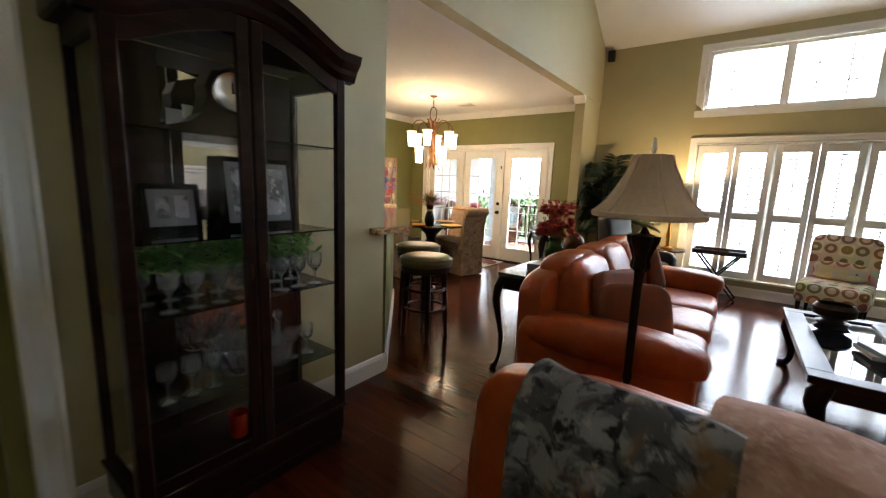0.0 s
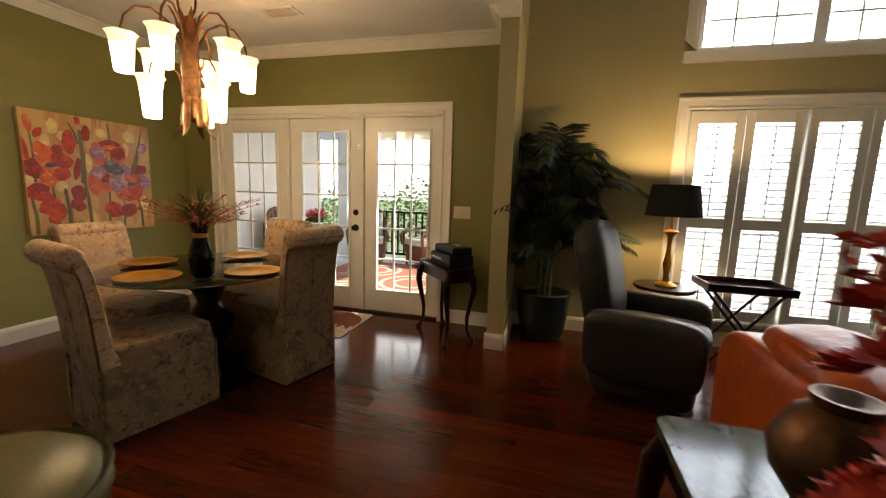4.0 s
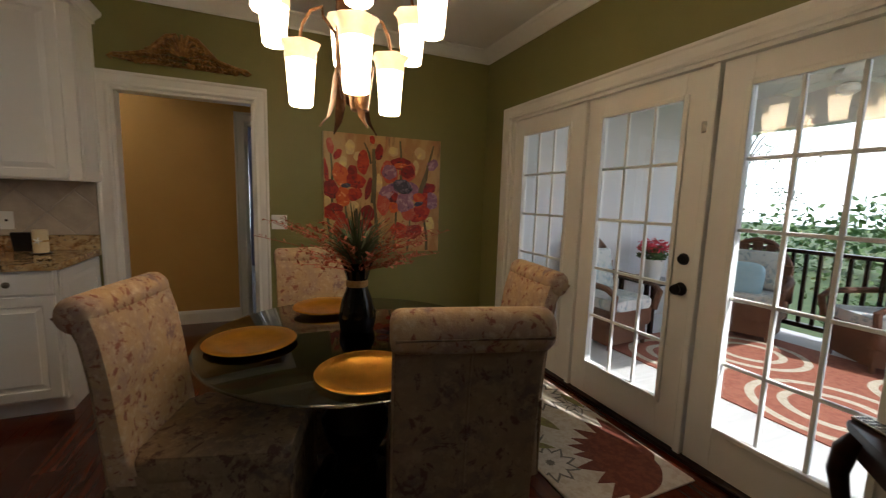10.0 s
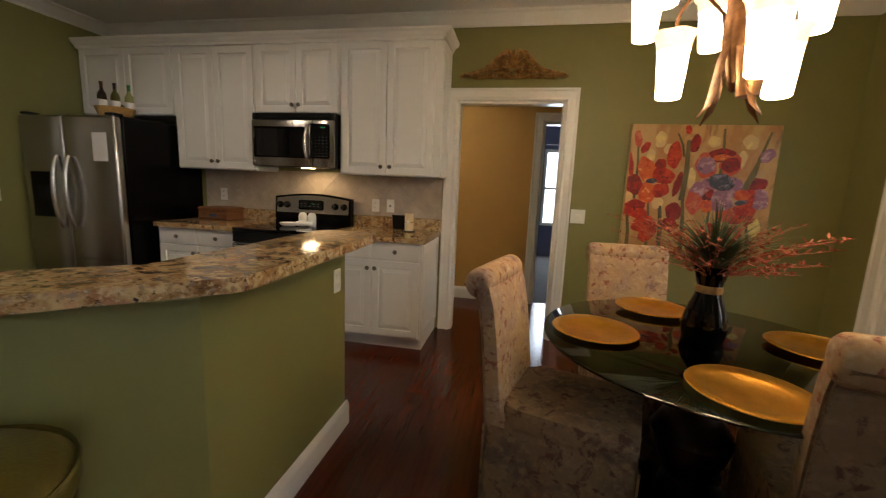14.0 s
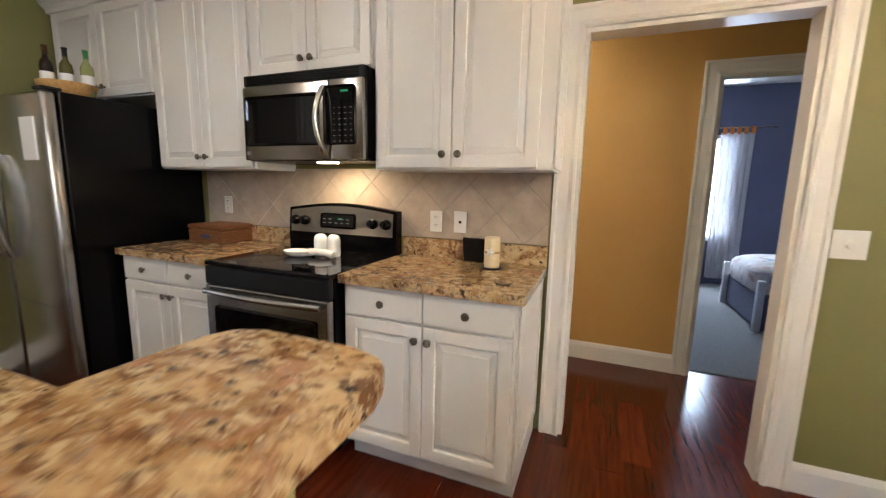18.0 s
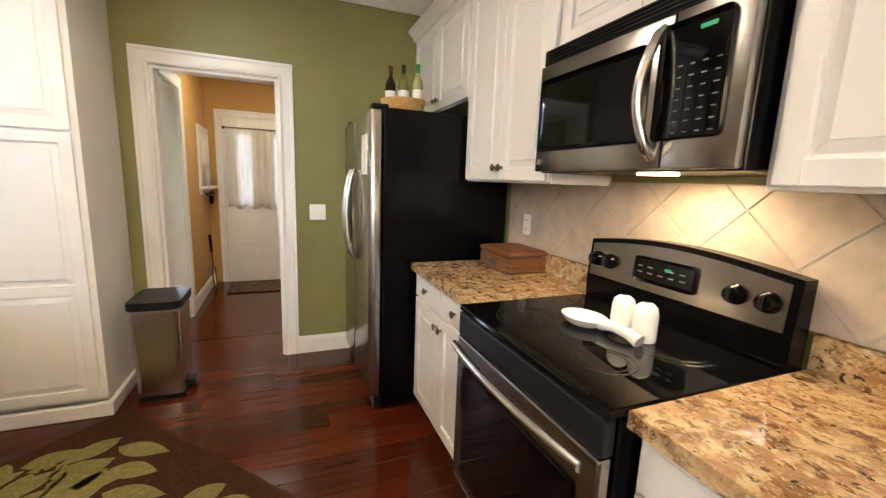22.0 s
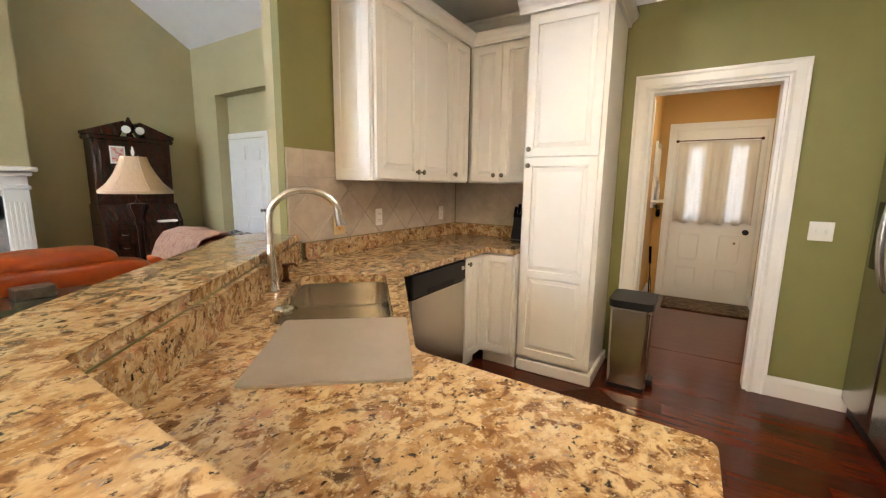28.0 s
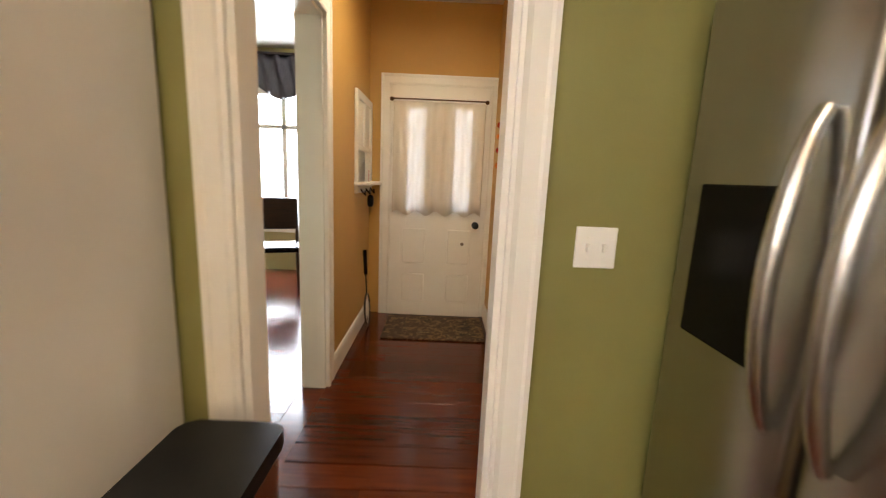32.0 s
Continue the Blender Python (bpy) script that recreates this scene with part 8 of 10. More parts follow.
bw = thing("carved_bowl", pose(6.42, -2.62, 0.476), "dark carved wooden bowl on a stand", "bowl")
part("stand", lathe(bmesh.new(), [(0, 0), (0.09, 0), (0.1, 0.015), (0.05, 0.03), (0, 0.03)], 24), DARKWOOD, bw, smooth=True)
part("bowl_body", lathe(bmesh.new(), [(0, 0.031), (0.06, 0.031), (0.12, 0.07), (0.125, 0.12), (0.10, 0.15), (0.095, 0.145), (0.11, 0.12), (0, 0.06)], 28), DARKWOOD, bw, smooth=True)
bv = thing("cobalt_vase", pose(6.95, -2.75, 0.476), "cobalt blue glass vase on the coffee table", "vase")
part("vase_body", lathe(bmesh.new(), [(0, 0), (0.06, 0), (0.1, 0.06), (0.11, 0.14), (0.07, 0.21), (0.09, 0.25), (0.085, 0.25), (0.062, 0.21), (0, 0.1)], 28), glass("cobalt_glass", (0.02, 0.05, 0.55)), bv, smooth=True)
for i, (x, y, rz, colr) in enumerate(((6.62, -3.25, 10, (0.55, 0.55, 0.52)), (6.64, -3.27, 18, (0.20, 0.24, 0.30)), (6.88, -3.35, -8, (0.06, 0.10, 0.35)))):
    z = 0.476 + (0.026 if i == 1 else 0)
    bkk = thing("coffee_table_book", pose(x, y, z, 0, 0, rz), "large flat book lying on the coffee table", "book")
    part("cover", boxbm(-0.16, 0.16, -0.12, 0.12, 0, 0.025, bev=0.002), mat("book_cover_%d" % i, colr, 0.3, color2=tuple(v * 0.8 for v in colr), scale=8), bkk)
    part("pages", boxbm(-0.157, 0.162, -0.117, 0.117, 0.004, 0.021), PAPER, bkk)

# ---- patterned slipper chairs ----
RINGS = bpy.data.materials.new("cream_fabric_with_rings")
RINGS.use_nodes = True
n_, l_ = RINGS.node_tree.nodes, RINGS.node_tree.links
pb = n_["Principled BSDF"]
pb.inputs["Roughness"].default_value = 0.9
tc = n_.new("ShaderNodeTexCoord")
vo = n_.new("ShaderNodeTexVoronoi")
vo.inputs["Scale"].default_value = 7.5
vo.inputs["Randomness"].default_value = 0.12
l_.new(tc.outputs["Object"], vo.inputs["Vector"])
rp = n_.new("ShaderNodeValToRGB")
rp.color_ramp.interpolation = "CONSTANT"
els = rp.color_ramp.elements
els[0].color = (0.55, 0.46, 0.34, 1)
els[1].position, els[1].color = 0.26, (0.22, 0.14, 0.07, 1)
e2 = els.new(0.46)
e2.color = (0.58, 0.50, 0.38, 1)
l_.new(vo.outputs["Distance"], rp.inputs[0])
tint = n_.new("ShaderNodeMix")
tint.data_type, tint.blend_type = "RGBA", "OVERLAY"
tint.inputs["Factor"].default_value = 0.25
l_.new(rp.outputs[0], tint.inputs["A"])
l_.new(vo.outputs["Color"], tint.inputs["B"])
l_.new(tint.outputs["Result"], pb.inputs["Base Color"])


def slipper_chair(m, label):
    ob = thing("slipper_chair", m, label, "chair", "patterned slipper chairs")
    part("seat", puff(bmesh.new(), (0, -0.04, 0.34), (0.62, 0.70, 0.24), 0.3, 28, 14, 0.02), RINGS, ob, smooth=True)
    part("backrest", moved(puff(bmesh.new(), (0, 0, 0), (0.60, 0.17, 0.68), 0.28, 28, 16, 0.02), pose(0, 0.30, 0.62, -10)), RINGS, ob, smooth=True)
    part("lumbar_pillow", moved(puff(bmesh.new(), (0, 0, 0), (0.48, 0.14, 0.22), 0.6, 24, 12, 0.02), pose(0, 0.15, 0.56, -14)), RINGS, ob, smooth=True)
    for x in (-0.25, 0.25):
        for y in (-0.32, 0.26):
            part("leg", tube(bmesh.new(), [(x, y, 0.24), (x, y, 0)], [0.025, 0.016], 8), DARKWOOD, ob)
    return ob


slipper_chair(pose(6.75, -0.42, 0, 0, 0, -14), "cream slipper chair printed with brown rings by the windows")

# ---- recliner, lamp, tray and palm beside the windows ----
BLKL = mat("black_leather", (0.012, 0.012, 0.014), 0.32, color2=(0.02, 0.02, 0.022), scale=6, bump=0.2, bump_scale=90, rough2=0.5)
rc = thing("recliner_chair", pose(4.72, -0.98, 0, 0, 0, 70), "black leather recliner with a tall padded back", "recliner")
part("base", puff(bmesh.new(), (0, -0.05, 0.24), (0.62, 0.62, 0.36), 0.25), BLKL, rc, smooth=True)
part("seat_cushion", puff(bmesh.new(), (0, -0.10, 0.43), (0.54, 0.60, 0.18), 0.45, 24, 14, 0.04), BLKL, rc, smooth=True)
part("backrest", moved(puff(bmesh.new(), (0, 0, 0), (0.56, 0.22, 0.74), 0.5, 24, 18, 0.06), pose(0, 0.27, 0.78, -12)), BLKL, rc, smooth=True)
for s in (-1, 1):
    part("arm", puff(bmesh.new(), (s * 0.33, -0.06, 0.42), (0.15, 0.66, 0.42), 0.4, 24, 14, 0.03), BLKL, rc, smooth=True)
lt = thing("lamp_table", pose(5.02, -0.27, 0), "round dark lamp table", "table")
part("tabletop", lathe(bmesh.new(), [(0, 0.58), (0.22, 0.58), (0.23, 0.595), (0.22, 0.61), (0, 0.61)], 32), DARKWOOD, lt, smooth=True, angle=30)
part("pedestal", lathe(bmesh.new(), [(0.16, 0), (0.15, 0.03), (0.04, 0.06), (0.03, 0.3), (0.045, 0.4), (0.03, 0.5), (0.06, 0.579)], 24), DARKWOOD, lt, smooth=True)
tl = thing("table_lamp", pose(5.02, -0.30, 0.611), "brass table lamp with a lit black drum shade", "table lamp")
part("lamp_base", lathe(bmesh.new(), [(0, 0), (0.075, 0), (0.08, 0.015), (0.03, 0.04), (0.02, 0.1), (0.035, 0.18), (0.02, 0.26), (0.014, 0.32), (0.022, 0.4), (0.06, 0.44), (0.012, 0.46), (0.01, 0.56)], 24), GOLD, tl, "gilt candlestick base", smooth=True)
part("shade", lathe(bmesh.new(), [(0.20, 0.56), (0.165, 0.80), (0.161, 0.80), (0.196, 0.56)], 40), mat("black_lampshade", (0.008, 0.008, 0.008), 0.8, color2=(0.012, 0.012, 0.012), scale=30), tl, "black drum shade", smooth=True)
part("bulb", lathe(bmesh.new(), [(0, 0.58), (0.02, 0.6), (0.03, 0.64), (0.02, 0.68), (0, 0.69)], 14), mat("lit_lamp_bulb", (1, 0.8, 0.5), 0.4, emit=(1.0, 0.68, 0.32), strength=25.0), tl, smooth=True)
lamp("table_lamp_light", "POINT", 13, pose(5.02, -0.30, 1.345), (1.0, 0.66, 0.32), 0.03)
tr = thing("butler_tray", pose(5.62, -0.12, 0), "dark butler's tray on a folding stand", "tray table")
part("tray", boxbm(-0.30, 0.30, -0.2, 0.2, 0.60, 0.615, bev=0.002), DARKWOOD, tr)
for a0, a1, c0, c1 in ((-0.30, 0.30, -0.2, -0.185), (-0.30, 0.30, 0.185, 0.2), (-0.30, -0.285, -0.185, 0.185), (0.285, 0.30, -0.185, 0.185)):
    part("tray_rim", boxbm(a0, a1, c0, c1, 0.615, 0.66, bev=0.003), DARKWOOD, tr)
for y in (-0.16, 0.16):
    part("stand_leg", tube(bmesh.new(), [(-0.24, y, 0), (0.24, y * 0.9, 0.60)], 0.012, 8), DARKWOOD, tr)
    part("stand_leg", tube(bmesh.new(), [(0.24, y, 0), (-0.24, y * 0.9, 0.60)], 0.012, 8), DARKWOOD, tr)
PALML = mat("dark_palm_leaflet", (0.014, 0.030, 0.010), 0.45, color2=(0.022, 0.045, 0.014), scale=14)
pl = thing("potted_palm", pose(4.08, -0.10, 0) @ Matrix.Diagonal((1.15, 1.0, 1.22, 1)), "tall potted palm with arching feathery fronds", "potted palm")
part("planter", lathe(bmesh.new(), [(0, 0.01), (0.15, 0.01), (0.17, 0.04), (0.20, 0.2), (0.205, 0.33), (0.215, 0.35), (0.2, 0.36), (0.185, 0.33), (0, 0.31)], 32), mat("dark_teal_glazed_pot", (0.015, 0.03, 0.035), 0.25, color2=(0.025, 0.045, 0.05), scale=6), pl, "dark teal glazed pot", smooth=True)
rnd = random.Random(9)
for k in range(4):
    a = k * 1.6
    part("cane", tube(bmesh.new(), [(0.04 * math.cos(a), 0.04 * math.sin(a), 0.31), (0.05 * math.cos(a), 0.05 * math.sin(a), 0.7), (0.06 * math.cos(a + 0.4), 0.06 * math.sin(a + 0.4), 1.0 + 0.1 * k)], [0.018, 0.014, 0.01], 8), GRASS1, pl, smooth=True)
for k in range(46):
    a = k * 2.39996 + rnd.uniform(-0.2, 0.2)
    base = Vector((0.05 * math.cos(a), 0.05 * math.sin(a), rnd.uniform(0.55, 1.25)))
    reach, rise = rnd.uniform(0.30, 0.68), rnd.uniform(0.10, 0.60)
    y_lim = 0.17
    b = bmesh.new()
    pts = []
    for j in range(11):
        t = j / 10
        p = base + Vector((math.cos(a) * reach * t ** 1.2, math.sin(a) * reach * t ** 1.2, rise * (2.0 * t - 1.75 * t ** 2.2)))
        p.y = min(p.y, y_lim)
        p.x = max(p.x, -0.23) if p.y > -0.47 else p.x
        pts.append(p)
    tube(b, pts, [0.006 * (1 - 0.8 * j / 10) for j in range(11)], 5)
    for j in range(2, 30):
        t = 0.22 + 0.78 * (j - 2) / 28
        q = t * 10
        i = min(int(q), 9)
        p = pts[i].lerp(pts[i + 1], q - i)
        d = (pts[i + 1] - pts[i]).normalized()
        s0 = d.cross(Vector((0, 0, 1))).normalized()
        ln = 0.20 * math.sin(math.pi * (0.15 + 0.8 * t)) + 0.03
        for sg in (-1, 1):
            tip = p + (s0 * sg * 0.8 + d * 0.7 + Vector((0, 0, -0.35 - 0.2 * rnd.random()))).normalized() * ln
            mid = p.lerp(tip, 0.5) + Vector((0, 0, 0.012))
            w = d * 0.013
            tip.y, mid.y = min(tip.y, y_lim), min(mid.y, y_lim)
            for q_ in (tip, mid):
                q_.x = max(q_.x, -0.238) if q_.y > -0.47 else q_.x
            v = [b.verts.new(x) for x in (p, mid + w, tip, mid - w)]
            b.faces.new(v)
    part("frond", b, PALML, pl)
outlet("outlet", pose(4.52, N_LIV, 0.36, 0, 0, 0), material=ALMOND, label="almond outlet low on the khaki wall")

# ---- windows, shutters, transom ----
UNITS = [(5.19, 6.05), (6.05, 6.905), (6.905, 7.765)]
casing("window_casing", (WIN0, N_LIV), (WIN1, N_LIV), WINT, (0, -1), "white moulded window casing", WINB)
runs("window_sill", [(0, 0), (0.05, 0), (0.05, 0.025), (0, 0.025)], WINB - 0.025, [((WIN1 + 0.1, N_LIV), (WIN0 - 0.1, N_LIV))], TRIM, "white window sill", "window sill")
for i, (x0, x1) in enumerate(UNITS):
    wd = tagged(new("window_%d" % (i + 1)), "white window with plantation shutters", "window", "", "structure")
    for a0, a1, c0, c1 in ((x0, x0 + 0.03, WINB, WINT), (x1 - 0.03, x1, WINB, WINT), (x0 + 0.03, x1 - 0.03, WINB, WINB + 0.04), (x0 + 0.03, x1 - 0.03, WINT - 0.04, WINT)):
        part("window_frame", boxbm(a0, a1, N_LIV + 0.04, N_LIV + 0.12, c0, c1), TRIM, wd)
    part("meeting_rail", boxbm(x0 + 0.03, x1 - 0.03, N_LIV + 0.085, N_LIV + 0.115, 1.12, 1.16), TRIM, wd)
    pn = part("pane", boxbm(x0 + 0.03, x1 - 0.03, N_LIV + 0.098, N_LIV + 0.102, WINB + 0.04, WINT - 0.04), GLASS, wd)
    pn.visible_shadow = False
    w = (x1 - x0 - 0.035) / 2
    for k in range(2):
        s0 = x0 + 0.015 + k * (w + 0.005)
        sp_ = thing("plantation_shutter", pose(s0, N_LIV - 0.002, WINB + 0.012), "white plantation shutter panel with open louvres", "shutter", "window shutters")
        H_ = WINT - WINB - 0.024
        st = 0.068
        for a0, a1 in ((0, st), (w - st, w)):
            part("stile", boxbm(a0, a1, 0, 0.028, 0, H_, bev=0.003), TRIM, sp_)
        mid = 1.10 - WINB - 0.012
        for z0, z1 in ((0, 0.09), (mid - 0.045, mid + 0.045), (H_ - 0.10, H_)):
            part("rail", boxbm(st, w - st, 0.001, 0.027, z0, z1, bev=0.002), TRIM, sp_)
        lm = None
        for z0, z1 in ((0.09, mid - 0.045), (mid + 0.045, H_ - 0.10)):
            part("tilt_rod", boxbm(w / 2 - 0.006, w / 2 + 0.006, -0.027, -0.016, z0 + 0.02, z1 - 0.02, bev=0.002), TRIM, sp_)
            cnt = int((z1 - z0) / 0.056)
            for q in range(cnt):
                if lm is None:
                    o = part("louvre", moved(boxbm(0, w - 2 * st, -0.030, 0.030, -0.004, 0.004, bev=0.003), Matrix.Rotation(radians(18), 4, "X")), TRIM, sp_)
                    lm = o.data
                else:
                    o = new("louvre", lm)
                    o.parent = sp_
                o.matrix_basis = pose(st, 0.014, z0 + (q + 0.5) * (z1 - z0) / cnt)
casing("transom_casing", (WIN0, N_LIV), (WIN1, N_LIV), TRT, (0, -1), "white moulded transom casing", TRB)
runs("transom_sill", [(0, 0), (0.03, 0), (0.03, 0.09), (0, 0.09)], TRB - 0.09, [((WIN1 + 0.1, N_LIV), (WIN0 - 0.1, N_LIV))], TRIM, "white transom sill casing", "window sill")
for i, (x0, x1) in enumerate(UNITS):
    wd = tagged(new("transom_window_%d" % (i + 1)), "white fixed transom window with thin muntins", "window", "", "structure")
    for a0, a1, c0, c1 in ((x0, x0 + 0.045, TRB, TRT), (x1 - 0.045, x1, TRB, TRT), (x0 + 0.045, x1 - 0.045, TRB, TRB + 0.04), (x0 + 0.045, x1 - 0.045, TRT - 0.04, TRT)):
        part("window_frame", boxbm(a0, a1, N_LIV + 0.02, N_LIV + 0.12, c0, c1), TRIM, wd)
    pn = part("pane", boxbm(x0 + 0.045, x1 - 0.045, N_LIV + 0.098, N_LIV + 0.102, TRB + 0.04, TRT - 0.04), GLASS, wd)
    pn.visible_shadow = False
    for q in (1, 2):
        part("muntin", boxbm(x0 + (x1 - x0) * q / 3 - 0.009, x0 + (x1 - x0) * q / 3 + 0.009, N_LIV + 0.0805, N_LIV + 0.0965, TRB + 0.04, TRT - 0.04), TRIM, wd)
        part("muntin", boxbm(x0 + 0.045, x1 - 0.045, N_LIV + 0.08, N_LIV + 0.097, TRB + 0.04 + 0.23 * q - 0.009, TRB + 0.04 + 0.23 * q + 0.009), TRIM, wd)
skp = thing("wall_speaker", pose(3.90, N_LIV, 3.42), "small black wall speaker", "speaker")
part("cabinet", boxbm(-0.05, 0.05, -0.10, -0.02, -0.08, 0.08, bev=0.012, seg=2), PLASTIC, skp)
part("bracket", boxbm(-0.015, 0.015, -0.021, 0, -0.02, 0.02), PLASTIC, skp)

# ---- china cabinet on the khaki wall ----
CAB = thing("china_cabinet", pose(3.80, -5.77, 0), "dark mahogany glass-front china cabinet with an arched crown", "china cabinet")
CW, CD = 0.455, 0.405
box(b := bmesh.new(), 0.01, CD, -CW, CW, 0.06, 0.20, 0.006)
box(b, 0.02, CD - 0.01, -CW + 0.01, CW - 0.01, 0.0, 0.06)
box(b, 0.0, CD + 0.012, -CW - 0.012, CW + 0.012, 0.195, 0.215, 0.005)
part("plinth", b, DARKWOOD, CAB)
part("back_panel", boxbm(0.004, 0.014, -CW + 0.02, -0.17, 0.21, 1.88), DARKWOOD, CAB)
part("back_panel", boxbm(0.004, 0.014, 0.17, CW - 0.02, 0.21, 1.88), DARKWOOD, CAB)
MIRROR = mat("silvered_mirror", (0.75, 0.76, 0.75), 0.02, 1.0)
part("back_mirror", boxbm(0.006, 0.012, -0.17, 0.17, 0.21, 1.88), MIRROR, CAB, "silvered mirror back")
for y in (-CW, CW - 0.035):
    part("corner_post", boxbm(CD - 0.04, CD, y, y + 0.035, 0.21, 1.90, 0.004), DARKWOOD, CAB)
    part("corner_post", boxbm(0.004, 0.035, y, y + 0.035, 0.21, 1.90, 0.004), DARKWOOD, CAB)


def arch(y):
    return 1.86 + 0.13 * max(0.0, math.cos(math.pi * y / 0.8)) ** 1.2


for s in (-1, 1):
    door = part("door", boxbm(CD - 0.012, CD + 0.012, min(s * 0.004, s * 0.052), max(s * 0.004, s * 0.052), 0.215, arch(0) - 0.03, 0.004), DARKWOOD, CAB)
    b = bmesh.new()
    box(b, CD - 0.012, CD + 0.012, min(s * (CW - 0.05), s * (CW - 0.002)), max(s * (CW - 0.05), s * (CW - 0.002)), 0.215, 1.84, 0.004)
    part("stile", b, DARKWOOD, door)
    part("bottom_rail", boxbm(CD - 0.012, CD + 0.012, min(s * 0.052, s * (CW - 0.05)), max(s * 0.052, s * (CW - 0.05)), 0.215, 0.275, 0.003), DARKWOOD, door)
    b = bmesh.new()
    ys = [s * (0.052 + (CW - 0.102) * k / 12) for k in range(13)]
    rings = [[b.verts.new((x, y, arch(y) - d)) for x, d in ((CD - 0.012, 0.09), (CD + 0.012, 0.09), (CD + 0.012, 0.02), (CD - 0.012, 0.02))] for y in ys]
    for p, q in zip(rings, rings[1:]):
        for k in range(4):
            b.faces.new((p[k], p[(k + 1) % 4], q[(k + 1) % 4], q[k]))
    b.faces.new(rings[0]), b.faces.new(rings[-1][::-1])
    part("arched_rail", b, DARKWOOD, door)
    pane = part("pane", boxbm(CD - 0.003, CD + 0.001, min(s * 0.05, s * (CW - 0.048)), max(s * 0.05, s * (CW - 0.048)), 0.27, 1.82), THINGLASS, door, "clear door glass")
    pane.visible_shadow = False
    part("pull", lathe(bmesh.new(), [(0, -0.03), (0.006, -0.028), (0.008, 0), (0.006, 0.03), (0, 0.032)], 10, (CD + 0.02, s * 0.03, 1.0)), BRONZE, door, "aged brass pull", smooth=True)
    sp = part("side_pane", boxbm(0.04, CD - 0.045, min(s * (CW - 0.02), s * (CW - 0.016)), max(s * (CW - 0.02), s * (CW - 0.016)), 0.22, 1.84), THINGLASS, CAB, "clear side glass")
    sp.visible_shadow = False
    part("side_rail", boxbm(0.035, CD - 0.04, min(s * CW, s * (CW - 0.03)), max(s * CW, s * (CW - 0.03)), 1.80, 1.90), DARKWOOD, CAB)
# arched crown that follows the doors and returns along the sides
b = bmesh.new()
prof = ((CD - 0.02, -0.03), (CD + 0.016, -0.025), (CD + 0.03, 0.0), (CD + 0.036, 0.02), (CD + 0.06, 0.05), (CD + 0.07, 0.085), (CD - 0.02, 0.085))
ys = [-CW - 0.05 + (2 * CW + 0.1) * k / 32 for k in range(33)]
rings = [[b.verts.new((x, y, arch(y) + u)) for x, u in prof] for y in ys]
for p, q in zip(rings, rings[1:]):
    for k in range(7):
        b.faces.new((p[k], p[(k + 1) % 7], q[(k + 1) % 7], q[k]))
b.faces.new(rings[0]), b.faces.new(rings[-1][::-1])
part("arched_crown", b, DARKWOOD, CAB)
for s in (-1, 1):
    part("crown_return", boxbm(0.0, CD + 0.0, min(s * (CW - 0.01), s * (CW + 0.05)), max(s * (CW - 0.01), s * (CW + 0.05)), 1.87, 1.95, 0.012), DARKWOOD, CAB)
part("roof_panel", boxbm(0.0, CD - 0.02, -CW, CW, 1.89, 1.91), DARKWOOD, CAB)
for z in (0.50, 0.87, 1.14, 1.53):
    sh = part("glass_shelf", boxbm(0.02, CD - 0.03, -CW + 0.022, CW - 0.022, z - 0.006, z, 0.002), GREENGLASS, CAB)
    sh.visible_shadow = False
CRYSTAL = glass("cut_crystal", (0.95, 0.98, 1.0), 0.02)
CRYSTAL.node_tree.nodes["Principled BSDF"].inputs["Transmission Weight"].default_value = 0.95
REDGLASS = mat("red_candle_glass", (0.42, 0.02, 0.008), 0.15, color2=(0.55, 0.05, 0.01), scale=12)
# mantel clock with ogee shoulders
ck = thing("mantel_clock", pose(3.98, -5.75, 1.531), "dark wooden mantel clock with a round silver dial", "clock")
b = bmesh.new()
pr = [(-0.24, 0), (0.24, 0), (0.24, 0.03), (0.17, 0.05), (0.12, 0.09), (0.10, 0.16), (0.105, 0.20), (0.08, 0.255), (0.0, 0.285), (-0.08, 0.255), (-0.105, 0.20), (-0.10, 0.16), (-0.12, 0.09), (-0.17, 0.05), (-0.24, 0.03)]
fr = [b.verts.new((0.05, y, z)) for y, z in pr]
bk = [b.verts.new((-0.05, y, z)) for y, z in pr]
b.faces.new(fr), b.faces.new(bk[::-1])
for k in range(len(pr)):
    b.faces.new((fr[k], fr[(k + 1) % len(pr)], bk[(k + 1) % len(pr)], bk[k]))
part("case", b, DARKWOOD, ck)
part("dial", lathe(bmesh.new(), [(0, 0), (0.078, 0), (0.084, 0.006), (0.078, 0.012), (0.07, 0.006), (0, 0.006)], 32), CHROME, ck, "polished silver dial", smooth=True, m=pose(0.05, 0, 0.185, 90, 0, 90))
part("hour_hand", boxbm(0.058, 0.06, -0.003, 0.003, 0.185, 0.225), BLACK, ck)
part("minute_hand", boxbm(0.0605, 0.062, -0.002, 0.05, 0.183, 0.187), BLACK, ck)
